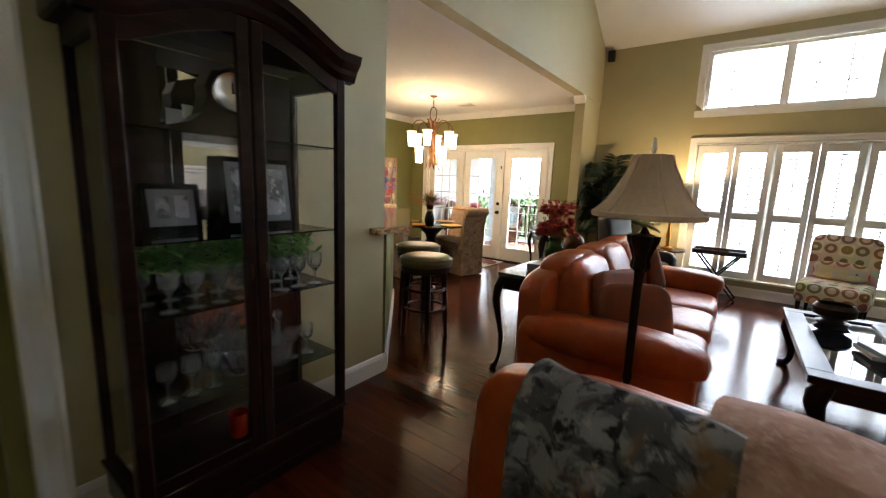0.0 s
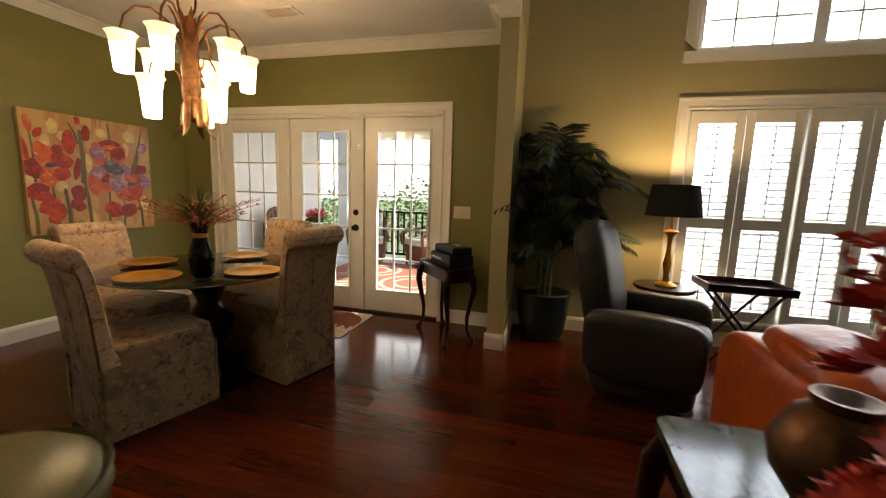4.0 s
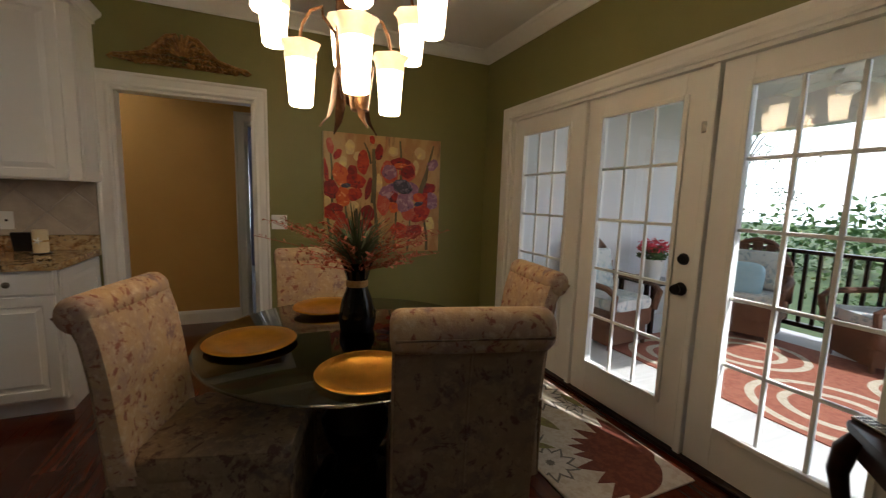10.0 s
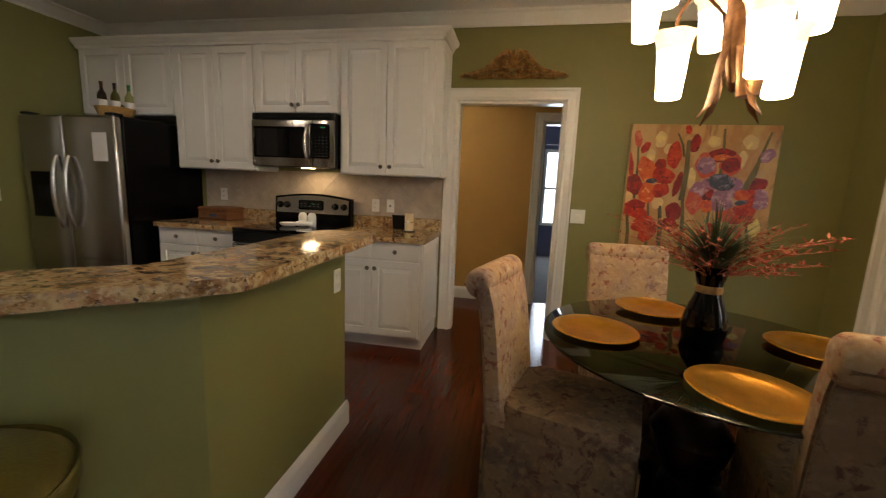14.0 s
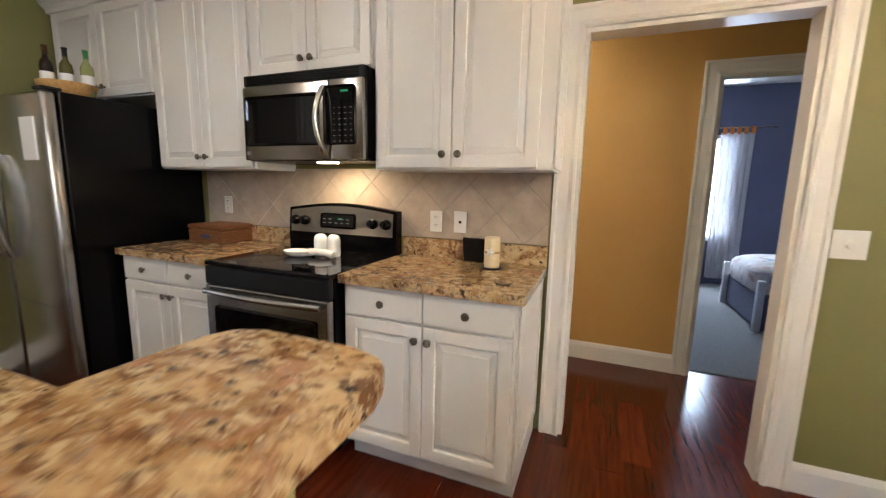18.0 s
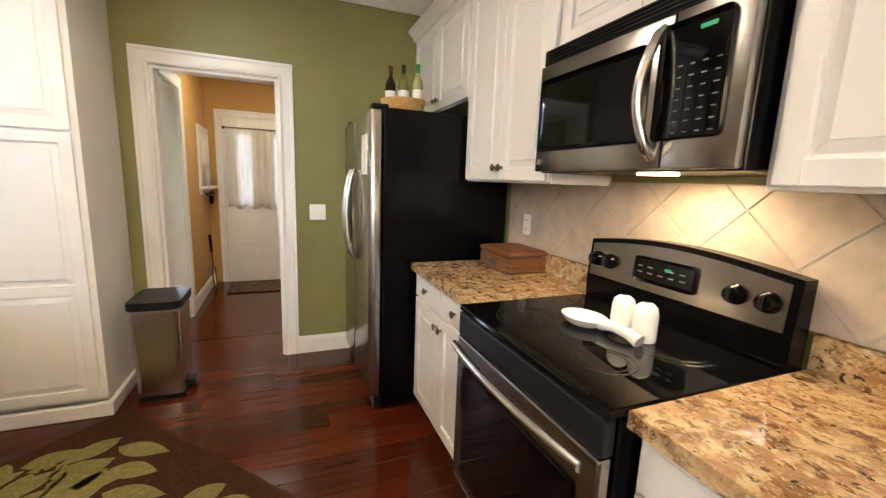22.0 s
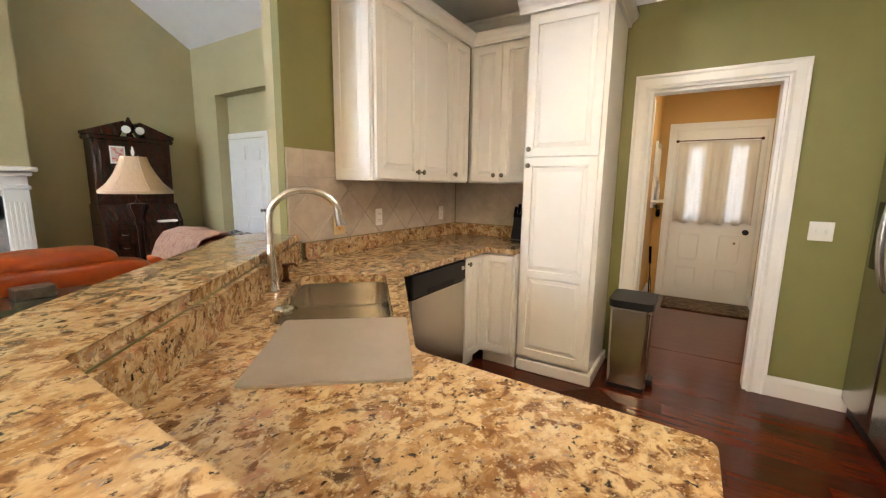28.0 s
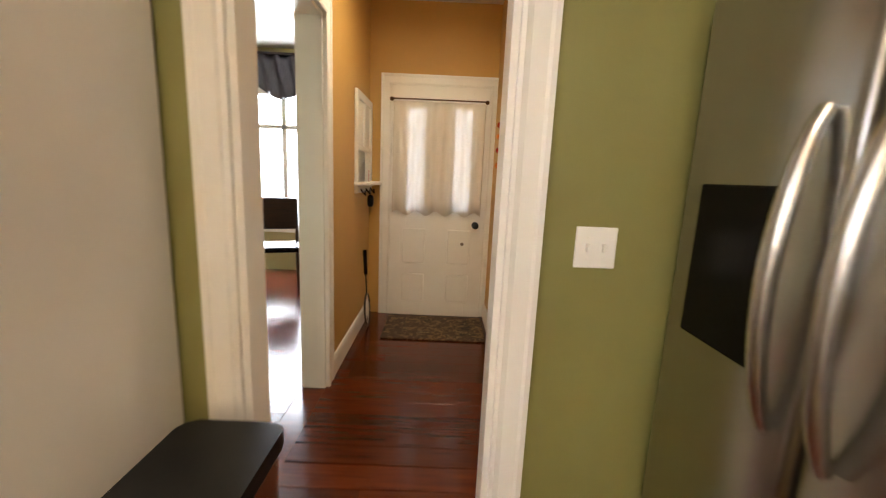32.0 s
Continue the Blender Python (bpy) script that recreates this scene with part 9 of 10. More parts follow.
# photographs in dark frames
MATGREY = mat("grey_mat_board", (0.17, 0.165, 0.16), 0.8, color2=(0.14, 0.14, 0.135), scale=8)
PHOTO = layered("grey_photo_print", (0.30, 0.29, 0.28), [((0.07, 0.07, 0.07), 14, 0.45, 0.58, 0.8), ((0.55, 0.54, 0.52), 22, 0.55, 0.65, 0.3)], 0.3)
for y, w, h, z, lab in ((-5.60, 0.36, 0.33, 1.141, "black framed photograph pair on a glass shelf"), (-5.98, 0.22, 0.20, 1.141, "small black framed photograph on a glass shelf")):
    pf = thing("photo_frame", pose(3.90, y + 0.03, z, 0, -8, 0), lab, "photo frame")
    part("frame", boxbm(-0.012, 0.008, -w / 2, w / 2, 0, h, 0.004), BLACK, pf)
    part("mat_board", boxbm(0.0082, 0.010, -w / 2 + 0.025, w / 2 - 0.025, 0.025, h - 0.025), MATGREY, pf, "grey mat board")
    part("print", boxbm(0.0102, 0.012, -w / 2 + 0.05, -0.01, 0.055, h - 0.05), PHOTO, pf, "grey photograph")
    part("print", boxbm(0.0102, 0.012, 0.01, w / 2 - 0.05, 0.055, h - 0.05), PHOTO, pf, "grey photograph")
lb = thing("picture_card", pose(3.91, -5.80, 1.531, 0, -6, 0), "small white card with a red band", "card")
part("sheet", boxbm(-0.003, 0.0, -0.09, 0.09, 0, 0.13), PAPER, lb)
part("band", boxbm(0.0005, 0.002, -0.07, 0.07, 0.015, 0.035), REDGLASS, lb)
# made-up leaves below the middle shelf, in place of a smooth green band
GARL = mat("green_band_leaf", (0.09, 0.24, 0.025), 0.6, color2=(0.13, 0.30, 0.04), scale=20)
rg = random.Random(9)
b = bmesh.new()
for k in range(900):
    c = Vector((4.0 + rg.gauss(0, 0.05), -6.12 + 0.72 * rg.random(), 1.0 + 0.12 * rg.random()))
    a, t = rg.random() * 6.28, rg.random() * 1.2 - 0.4
    d = Vector((math.cos(a), math.sin(a), t)) * 0.035
    n = Vector((-math.sin(a), math.cos(a), 0)) * 0.012
    b.faces.new([b.verts.new(p) for p in (c - d, c - n, c + d, c + n)])
gl = single("leaf_garland", b, GARL, "made-up green leaves in place of a smooth green band under a glass shelf", "garland")
# goblets, bowls and a decanter of cut crystal
GOB = [(0, 0), (0.034, 0), (0.034, 0.004), (0.006, 0.01), (0.005, 0.06), (0.012, 0.072), (0.032, 0.095), (0.036, 0.13), (0.032, 0.155), (0.030, 0.155), (0.034, 0.13), (0.030, 0.098), (0.01, 0.078), (0, 0.076)]
gob = None
for k, (x, y, z) in enumerate([(4.07, -6.07 + 0.085 * i, 0.501) for i in range(3)] + [(3.96, -6.09 + 0.09 * i, 0.871) for i in range(8)] + [(4.12, -6.06 + 0.09 * i, 0.871) for i in range(8)] + [(4.07, -5.62 + 0.085 * i, 0.501) for i in range(3)]):
    if gob is None:
        gob = single("crystal_goblet", lathe(bmesh.new(), GOB, 12, wob=lambda a, z: 1 + (0.05 * math.cos(6 * a + 40 * z) if z > 0.07 else 0)), CRYSTAL, "clear cut crystal goblet on a glass shelf", "goblet", smooth=False, group="crystal goblets", m=pose(x, y, z))
    else:
        copy_thing(gob, pose(x, y, z))
single("crystal_bowl", lathe(bmesh.new(), [(0, 0), (0.06, 0), (0.10, 0.05), (0.125, 0.13), (0.13, 0.15), (0.122, 0.15), (0.115, 0.13), (0.09, 0.055), (0.05, 0.012), (0, 0.012)], 28, wob=lambda a, z: 1 + 0.05 * math.cos(14 * a + 50 * z)), CRYSTAL, "scalloped cut crystal bowl on a glass shelf", "bowl", smooth=False, m=pose(4.02, -5.77, 0.501))
dc = thing("crystal_decanter", pose(4.06, -5.60, 0.501), "cut crystal decanter with a ball stopper", "decanter")
part("body", lathe(bmesh.new(), [(0, 0), (0.055, 0), (0.06, 0.02), (0.05, 0.09), (0.018, 0.14), (0.014, 0.19), (0.02, 0.20), (0.016, 0.20), (0.01, 0.185), (0.014, 0.14), (0.045, 0.088), (0.052, 0.02), (0, 0.01)], 20, wob=lambda a, z: 1 + 0.04 * math.cos(10 * a + 40 * z)), CRYSTAL, dc)
part("stopper", lathe(bmesh.new(), [(0, 0.195), (0.009, 0.2), (0.009, 0.215), (0.022, 0.235), (0.018, 0.26), (0, 0.27)], 14), CRYSTAL, dc, smooth=True)
for x, y, h in ((4.06, -5.80, 0.11), (4.10, -5.71, 0.085)):
    jar = thing("candle_jar", pose(x, y, 0.217), "red glass candle jar on the cabinet floor", "candle")
    part("jar", lathe(bmesh.new(), [(0, 0), (0.036, 0), (0.04, 0.01), (0.04, h), (0.036, h), (0.036, h - 0.02)], 20), REDGLASS, jar, smooth=True)
    part("wick", tube(bmesh.new(), [(0, 0, h - 0.022), (0.002, 0, h - 0.008)], 0.0015, 6), BLACK, jar)
    part("wax", lathe(bmesh.new(), [(0.036, h - 0.022), (0, h - 0.022)], 20), REDGLASS, jar)

# ---- secretary desk, fireplace and recess door across the living room ----
MAHOG = mat("reddish_mahogany", (0.020, 0.006, 0.0035), 0.25, color2=(0.042, 0.012, 0.006), scale=5, stretch=(6, 1, 1), bump=0.02)
sec = thing("secretary_desk", pose(8.98, -5.87, 0, 0, 0, -90), "mahogany secretary desk with a broken pediment top", "secretary desk")
# front faces -y of its own frame, width along x
SW = 0.50
part("base", boxbm(-SW, SW, -0.46, 0, 0.10, 0.76, 0.006), MAHOG, sec)
for k, (z0, z1) in enumerate(((0.13, 0.32), (0.335, 0.52), (0.535, 0.70))):
    dr = part("drawer", boxbm(-SW + 0.03, SW - 0.03, -0.476, -0.455, z0, z1, 0.005), MAHOG, sec)
    for x in (-0.28, 0.28):
        part("handle", tube(bmesh.new(), [(x - 0.04, -0.476, 0.5 * (z0 + z1)), (x - 0.03, -0.497, 0.5 * (z0 + z1) - 0.015), (x + 0.03, -0.497, 0.5 * (z0 + z1) - 0.015), (x + 0.04, -0.476, 0.5 * (z0 + z1))], 0.006, 8), CHROME, dr, "bright brass bail handle", smooth=True)
for x in (-SW + 0.05, SW - 0.05):
    for y in (-0.42, -0.05):
        part("foot", lathe(bmesh.new(), [(0, 0), (0.035, 0), (0.05, 0.03), (0.045, 0.06), (0.06, 0.10), (0, 0.10)], 14, (x, y, 0)), MAHOG, sec, smooth=True)
b = bmesh.new()
fr = [(-0.46, 0.76), (-0.30, 1.03), (-0.01, 1.03), (-0.01, 0.76)]
lo = [b.verts.new((-SW, y, z)) for y, z in fr]
hi = [b.verts.new((SW, y, z)) for y, z in fr]
b.faces.new(lo), b.faces.new(hi[::-1])
for k in range(4):
    b.faces.new((lo[k], lo[(k + 1) % 4], hi[(k + 1) % 4], hi[k]))
part("slant_front", b, MAHOG, sec)
part("hutch", boxbm(-SW + 0.02, SW - 0.02, -0.27, 0, 1.03, 1.92, 0.004), MAHOG, sec)
for s in (-1, 1):
    dr = part("hutch_door", boxbm(min(s * 0.005, s * (SW - 0.03)), max(s * 0.005, s * (SW - 0.03)), -0.288, -0.268, 1.06, 1.88, 0.004), MAHOG, sec)
    part("door_panel", boxbm(min(s * 0.06, s * (SW - 0.085)), max(s * 0.06, s * (SW - 0.085)), -0.296, -0.286, 1.12, 1.82, 0.006), MAHOG, dr)
part("cornice", boxbm(-SW - 0.02, SW + 0.02, -0.31, 0, 1.92, 1.985, 0.015), MAHOG, sec)
for s in (-1, 1):
    b = bmesh.new()
    pl = [(s * (SW + 0.03), 1.985), (s * (SW + 0.03), 2.03), (s * 0.10, 2.20), (s * 0.06, 2.17), (s * 0.10, 2.09), (s * 0.16, 1.985)]
    lo = [b.verts.new((x, -0.31, z)) for x, z in pl]
    hi = [b.verts.new((x, -0.02, z)) for x, z in pl]
    b.faces.new(lo), b.faces.new(hi[::-1])
    for k in range(6):
        b.faces.new((lo[k], lo[(k + 1) % 6], hi[(k + 1) % 6], hi[k]))
    part("pediment_wing", b, MAHOG, sec)
    part("scroll", lathe(bmesh.new(), [(0, 0), (0.05, 0), (0.055, 0.02), (0.05, 0.04), (0, 0.04)], 18), CERAMIC, sec, "pale carved scroll", smooth=True, m=pose(s * 0.085, -0.30, 2.08, 90, 0, 0))
part("finial", lathe(bmesh.new(), [(0, 1.985), (0.05, 1.99), (0.03, 2.04), (0.055, 2.10), (0.06, 2.16), (0.03, 2.22), (0.015, 2.26), (0, 2.27)], 18, (0, -0.2, 0)), MAHOG, sec, smooth=True)
nt = thing("pinned_picture", pose(8.674, -5.66, 1.60, 0, 0, -90), "small red and white picture card on the secretary door", "picture card")
part("sheet", boxbm(-0.09, 0.09, -0.004, 0, 0, 0.24), PAPER, nt)
part("print", boxbm(-0.075, 0.075, -0.006, -0.0045, 0.02, 0.22, 0.0), layered("pink_floral_print", (0.62, 0.50, 0.48), [((0.55, 0.12, 0.10), 16, 0.52, 0.58, 1.0), ((0.20, 0.24, 0.35), 20, 0.56, 0.62, 0.8)], 0.5), nt, "pink and red printed motif")
nb = thing("notepad", pose(8.46, -6.12, 0.762), "white notepad on the open edge of the secretary", "notepad")
part("page_block", boxbm(-0.05, 0.05, -0.12, 0.12, 0, 0.03, 0.003), PAPER, nb)
# chimney breast and white mantelpiece
setting("wall_chimney_breast", boxbm(8.62, E_LIV, -4.75, -2.75, 0, 4.6), YELLOW, "khaki painted chimney breast", "wall")
fp = thing("fireplace", pose(8.62, -3.75, 0), "white painted fireplace mantel with fluted pilasters and grey surround", "fireplace")
MARB = layered("grey_marble_surround", (0.30, 0.29, 0.27), [((0.20, 0.19, 0.18), 6, 0.45, 0.6, 1.0), ((0.42, 0.41, 0.39), 18, 0.55, 0.65, 0.4)], 0.15)
for s in (-1, 1):
    pil = part("pilaster", boxbm(-0.10, -0.001, min(s * 0.72, s * 0.94), max(s * 0.72, s * 0.94), 0, 1.24, 0.004), TRIM, fp)
    for k in range(4):
        part("flute", boxbm(-0.106, -0.099, s * 0.83 - 0.075 + 0.042 * k, s * 0.83 - 0.05 + 0.042 * k, 0.2, 1.1, 0.003), TRIM, pil)
    part("capital", boxbm(-0.12, -0.001, min(s * 0.70, s * 0.96), max(s * 0.70, s * 0.96), 1.24, 1.29, 0.01), TRIM, fp)
    part("surround_side", boxbm(-0.03, -0.001, min(s * 0.46, s * 0.72), max(s * 0.46, s * 0.72), 0, 1.16), MARB, fp, "grey marble slab")
part("frieze", boxbm(-0.09, -0.001, -0.94, 0.94, 1.29, 1.40, 0.004), TRIM, fp)
part("surround_top", boxbm(-0.03, -0.001, -0.72, 0.72, 0.90, 1.16), MARB, fp, "grey marble slab")
part("architrave", boxbm(-0.07, -0.001, -0.72, 0.72, 1.165, 1.285, 0.004), TRIM, fp)
part("mantel_shelf", boxbm(-0.20, -0.001, -1.02, 1.02, 1.455, 1.51, 0.012), TRIM, fp)
part("bed_moulding", boxbm(-0.14, -0.001, -0.98, 0.98, 1.40, 1.455, 0.02, 2), TRIM, fp)
part("firebox", boxbm(-0.012, -0.001, -0.46, 0.46, 0, 0.90), BLACK, fp, "dark firebox")
part("hearth", boxbm(-0.40, -0.001, -0.95, 0.95, 0, 0.02, 0.004), MARB, fp, "grey marble hearth slab")
# white six-panel door in the recess
def six_panel(name, m, w, h, label, knob_x=None):
    d = thing(name, m, label, "door")
    part("leaf", boxbm(0, w, -0.03, 0, 0, h, 0.003), TRIM, d)
    for x0 in (0.10, w / 2 + 0.04):
        for z0, z1 in ((0.18, 0.82), (0.98, 1.60), (1.72, h - 0.12)):
            p = part("panel", boxbm(x0, x0 + w / 2 - 0.14, -0.041, -0.029, z0, z1, 0.011, 2), TRIM, d)
    if knob_x is not None:
        part("knob", lathe(bmesh.new(), [(0, 0), (0.026, 0), (0.026, 0.008), (0.01, 0.012), (0.01, 0.035), (0.026, 0.045), (0.027, 0.06), (0.015, 0.068), (0, 0.068)], 18), PEWTER, d, "dark pewter knob", smooth=True, m=pose(knob_x, -0.03, 0.93, 90, 0, 0))
    return d


six_panel("door_1", pose(8.38, S_LIV - 0.2, 0, 0, 0, 180), 0.92, 2.06, "white six-panel door in the living room recess", 0.85)
for x0, x1, z0, z1 in ((7.37, 7.455, 0, 2.07), (8.385, 8.417, 0, 2.07), (7.37, 8.417, 2.07, 2.155)):
    setting("door_trim", boxbm(x0, x1, S_LIV - 0.198, S_LIV - 0.17, z0, z1, 0.006), TRIM, "white painted door casing", "door casing")
# register in the vaulted ceiling
slope = math.degrees(math.atan(0.6))
vt = thing("ceiling_register", pose(6.6, -5.8, EAVE + 0.6 * (-5.8 - S_LIV) - 0.004, slope, 0, 0), "white louvred register in the vaulted ceiling", "ceiling vent")
part("frame", boxbm(-0.17, 0.17, -0.09, 0.09, -0.008, 0.0, 0.003), TRIM, vt)
for k in range(7):
    part("slat", boxbm(-0.14, 0.14, -0.062 + 0.02 * k, -0.052 + 0.02 * k, -0.014, -0.008), PEWTER, vt)

# ---- blue bedroom beyond the west hall ----
b = bmesh.new()
box(b, -4.72, -4.60, -3.2, 1.6, 0, CEILING)
box(b, -4.60, -1.22, 1.6, 1.72, 0, CEILING)
box(b, -4.60, -1.22, -3.32, -3.2, 0, CEILING)
setting("wall_bedroom", b, BLUE, "slate blue painted bedroom wall", "wall")
setting("wall_bedroom_east", boxbm(-1.235, -1.222, -3.2, -2.17, 0, CEILING), BLUE, "slate blue painted bedroom wall", "wall")
b = bmesh.new()
box(b, -1.235, -1.222, -1.35, 1.6, 0, CEILING)
setting("wall_bedroom_return", b, BLUE, "slate blue painted bedroom wall", "wall")
setting("ceiling_bedroom", boxbm(-4.72, -1.22, -3.32, 1.72, CEILING, CEILING + 0.1), CEIL, "white painted bedroom ceiling", "ceiling")
CARPET = mat("grey_beige_carpet", (0.26, 0.25, 0.23), 0.95, color2=(0.20, 0.19, 0.18), scale=60, bump=0.6, bump_scale=300)
setting("bedroom_carpet", boxbm(-4.6, -1.2, -3.2, 1.6, -0.1, 0.004), CARPET, "grey beige cut-pile carpet", "carpet")
# window with a sheer tab-top curtain
SKYPANE = mat("bright_window_sky", (0.8, 0.85, 0.9), 0.9, emit=(0.85, 0.92, 1.0), strength=1.0)
BRIGHTPANE = mat("glaring_window_sky", (0.8, 0.85, 0.9), 0.9, emit=(0.86, 0.93, 1.0), strength=2.5)
w = thing("window_bedroom", pose(-4.6, -1.55, 0.62), "white framed bedroom window behind a sheer curtain", "window")
for y0, y1, z0, z1 in ((-0.42, -0.36, 0, 1.46), (0.36, 0.42, 0, 1.46), (-0.36, 0.36, 0, 0.06), (-0.36, 0.36, 1.40, 1.46), (-0.36, 0.36, 0.70, 0.75)):
    part("window_frame", boxbm(0.001, 0.04, y0, y1, z0, z1, 0.004), TRIM, w)
for z0, z1 in ((0.06, 0.70), (0.75, 1.40)):
    part("pane", boxbm(0.004, 0.008, -0.36, 0.36, z0, z1), BRIGHTPANE, w, "sunlit pane")
SHEER = mat("white_sheer_voile", (0.80, 0.79, 0.78), 0.9, color2=(0.72, 0.72, 0.74), scale=30, stretch=(1, 1, 0.05))
SHEER.node_tree.nodes["Principled BSDF"].inputs["Transmission Weight"].default_value = 0.35


def curtain(name, m, w, h, folds, depth, label, cat="curtain", hem=0.0, cloth=None):
    """A hanging cloth along x with folds in y, w wide, h long, its top at z = 0."""
    b = bmesh.new()
    n = folds * 8
    rows = []
    for j in range(7):
        t = j / 6
        rows.append([b.verts.new((w * i / n, depth * (0.55 + 0.45 * t) * math.sin(2 * math.pi * folds * i / n + 0.4 * math.sin(3 * t + i * 0.13)), -h * t + (hem * math.sin(i * 0.4) if j == 6 else 0))) for i in range(n + 1)])
    for p, q in zip(rows, rows[1:]):
        for i in range(n):
            b.faces.new((p[i], p[i + 1], q[i + 1], q[i]))
    th = thing(name, m, label, cat)
    cl = part("cloth", b, cloth or SHEER, th, smooth=True, angle=180)
    sm = cl.modifiers.new("thickness", "SOLIDIFY")
    sm.thickness = 0.002
    return th


cu = curtain("sheer_curtain", pose(-4.50, -1.40, 2.10, 0, 0, 90), 0.38, 2.0, 6, 0.022, "white sheer curtain with orange tab tops")
ORANGE = mat("orange_cotton", (0.75, 0.24, 0.02), 0.8, color2=(0.65, 0.18, 0.015), scale=20)
for k in range(5):
    part("tab", boxbm(0.02 + 0.08 * k, 0.06 + 0.08 * k, -0.016, 0.016, -0.02, 0.075, 0.004), ORANGE, cu, "orange cotton tab")
rod = thing("curtain_rod", pose(-4.50, -1.95, 2.165), "slim nickel curtain rod", "curtain rod")
part("rod", tube(bmesh.new(), [(0, 0, 0), (0, 1.12, 0)], 0.009, 10), CHROME, rod, smooth=True)
part("finial", lathe(bmesh.new(), [(0, 0), (0.014, 0.006), (0.018, 0.03), (0, 0.05)], 12), CHROME, rod, smooth=True, m=pose(0, 1.12, 0, -90, 0, 0))
for y in (0.1, 1.0):
    part("bracket", boxbm(-0.098, 0.004, y - 0.008, y + 0.008, -0.012, 0.012), CHROME, rod)
# bed with a pale quilt and slate skirt
bed = thing("bed", pose(-2.95, -0.32, 0), "white bed with a pale patterned quilt and slate skirt", "bed")
QUILT = layered("pale_patchwork_quilt", (0.70, 0.62, 0.56), [((0.60, 0.35, 0.25), 7, 0.55, 0.62, 0.4), ((0.35, 0.35, 0.50), 9, 0.58, 0.64, 0.4), ((0.78, 0.74, 0.68), 12, 0.5, 0.62, 0.2)], 0.9, bump=0.4)
SKIRT = mat("slate_bed_skirt", (0.12, 0.12, 0.17), 0.9, color2=(0.15, 0.15, 0.2), scale=25)
part("skirt", boxbm(-0.55, 0.55, -1.05, 0.95, 0.02, 0.36, 0.01), SKIRT, bed, "slate pleated bed skirt")
part("quilt", puff(bmesh.new(), (0, -0.06, 0.47), (1.2, 2.1, 0.34), 0.4, 30, 18, 0.02), QUILT, bed, "pale patchwork quilt", smooth=True)
part("pillow", puff(bmesh.new(), (0, 0.68, 0.66), (0.8, 0.45, 0.2), 0.6, 24, 14, 0.02), PAPER, bed, "white pillow", smooth=True)
b = bmesh.new()
for x in (-0.55, -0.28, 0, 0.28, 0.55):
    box(b, x - 0.03, x + 0.03, 0.98, 1.03, 0.3, 0.98, 0.006)
box(b, -0.6, 0.6, 0.97, 1.04, 0.94, 1.02, 0.01)
part("headboard", b, TRIM, bed, "white slatted headboard")
for x in (-0.56, 0.56):
    part("foot_post", boxbm(x - 0.03, x + 0.03, -1.1, -1.04, 0, 0.5, 0.006), TRIM, bed)
dr = thing("dresser", pose(-4.38, 0.42, 0), "white painted dresser against the blue wall", "dresser")
part("carcass", boxbm(-0.2, 0.2, -0.6, 0.6, 0.06, 0.78, 0.006), TRIM, dr)
part("dresser_top", boxbm(-0.21, 0.23, -0.63, 0.63, 0.78, 0.82, 0.008), TRIM, dr)
for k in range(3):
    for s in (-1, 1):
        d = part("drawer", boxbm(0.2, 0.216, min(s * 0.02, s * 0.57), max(s * 0.02, s * 0.57), 0.1 + 0.225 * k, 0.31 + 0.225 * k, 0.005), TRIM, dr)
        part("drawer_knob", lathe(bmesh.new(), [(0, 0), (0.008, 0), (0.006, 0.01), (0.014, 0.02), (0, 0.026)], 12), PEWTER, d, smooth=True, m=pose(0.216, s * 0.3, 0.205 + 0.225 * k, 0, 90, 0))
mr = thing("dresser_mirror", pose(-4.57, 0.36, 0.822), "arched mirror in a white frame on the dresser", "mirror")
AR = [(-0.48, 0), (0.48, 0), (0.48, 0.62)] + [(0.48 * math.cos(a), 0.62 + 0.14 * math.sin(a)) for a in [math.pi * k / 14 for k in range(1, 14)]] + [(-0.48, 0.62)]


def arch_plate(name, k, x0, x1, material, label):
    b = bmesh.new()
    lo = [b.verts.new((x0, y * k, 0.38 + (z - 0.38) * k)) for y, z in AR]
    hi = [b.verts.new((x1, y * k, 0.38 + (z - 0.38) * k)) for y, z in AR]
    b.faces.new(lo), b.faces.new(hi[::-1])
    for i in range(len(AR)):
        b.faces.new((lo[i], lo[(i + 1) % len(AR)], hi[(i + 1) % len(AR)], hi[i]))
    part(name, b, material, mr, label)


arch_plate("frame", 1.0, 0, 0.03, TRIM, "white arched frame")
arch_plate("mirror_glass", 0.84, 0.031, 0.035, MIRROR, "silvered mirror glass")
# bedroom ceiling lamp
GLOBE = mat("warm_glass_dome", (0.85, 0.75, 0.55), 0.4, color2=(0.8, 0.68, 0.45), scale=6, emit=(1.0, 0.80, 0.50), strength=1.0)


def dome_light(m, r, drop, label):
    d = thing("dome_ceiling_light", m, label, "ceiling light")
    part("canopy", lathe(bmesh.new(), [(0, 0), (r * 0.95, 0), (r, -0.012), (r, -0.03), (0, -0.03)], 36), BRONZE, d, "bronze canopy ring", smooth=True)
    part("dome", lathe(bmesh.new(), [(r * 0.94, -0.03), (r * 0.88, -0.03 - drop * 0.45), (r * 0.6, -0.03 - drop * 0.82), (r * 0.25, -0.03 - drop * 0.98), (0, -0.03 - drop)], 36), GLOBE, d, "glowing frosted glass dome", smooth=True)
    part("finial", lathe(bmesh.new(), [(0, -0.028 - drop), (0.012, -0.03 - drop), (0.01, -0.05 - drop), (0, -0.055 - drop)], 12), BRONZE, d, smooth=True)
    return d


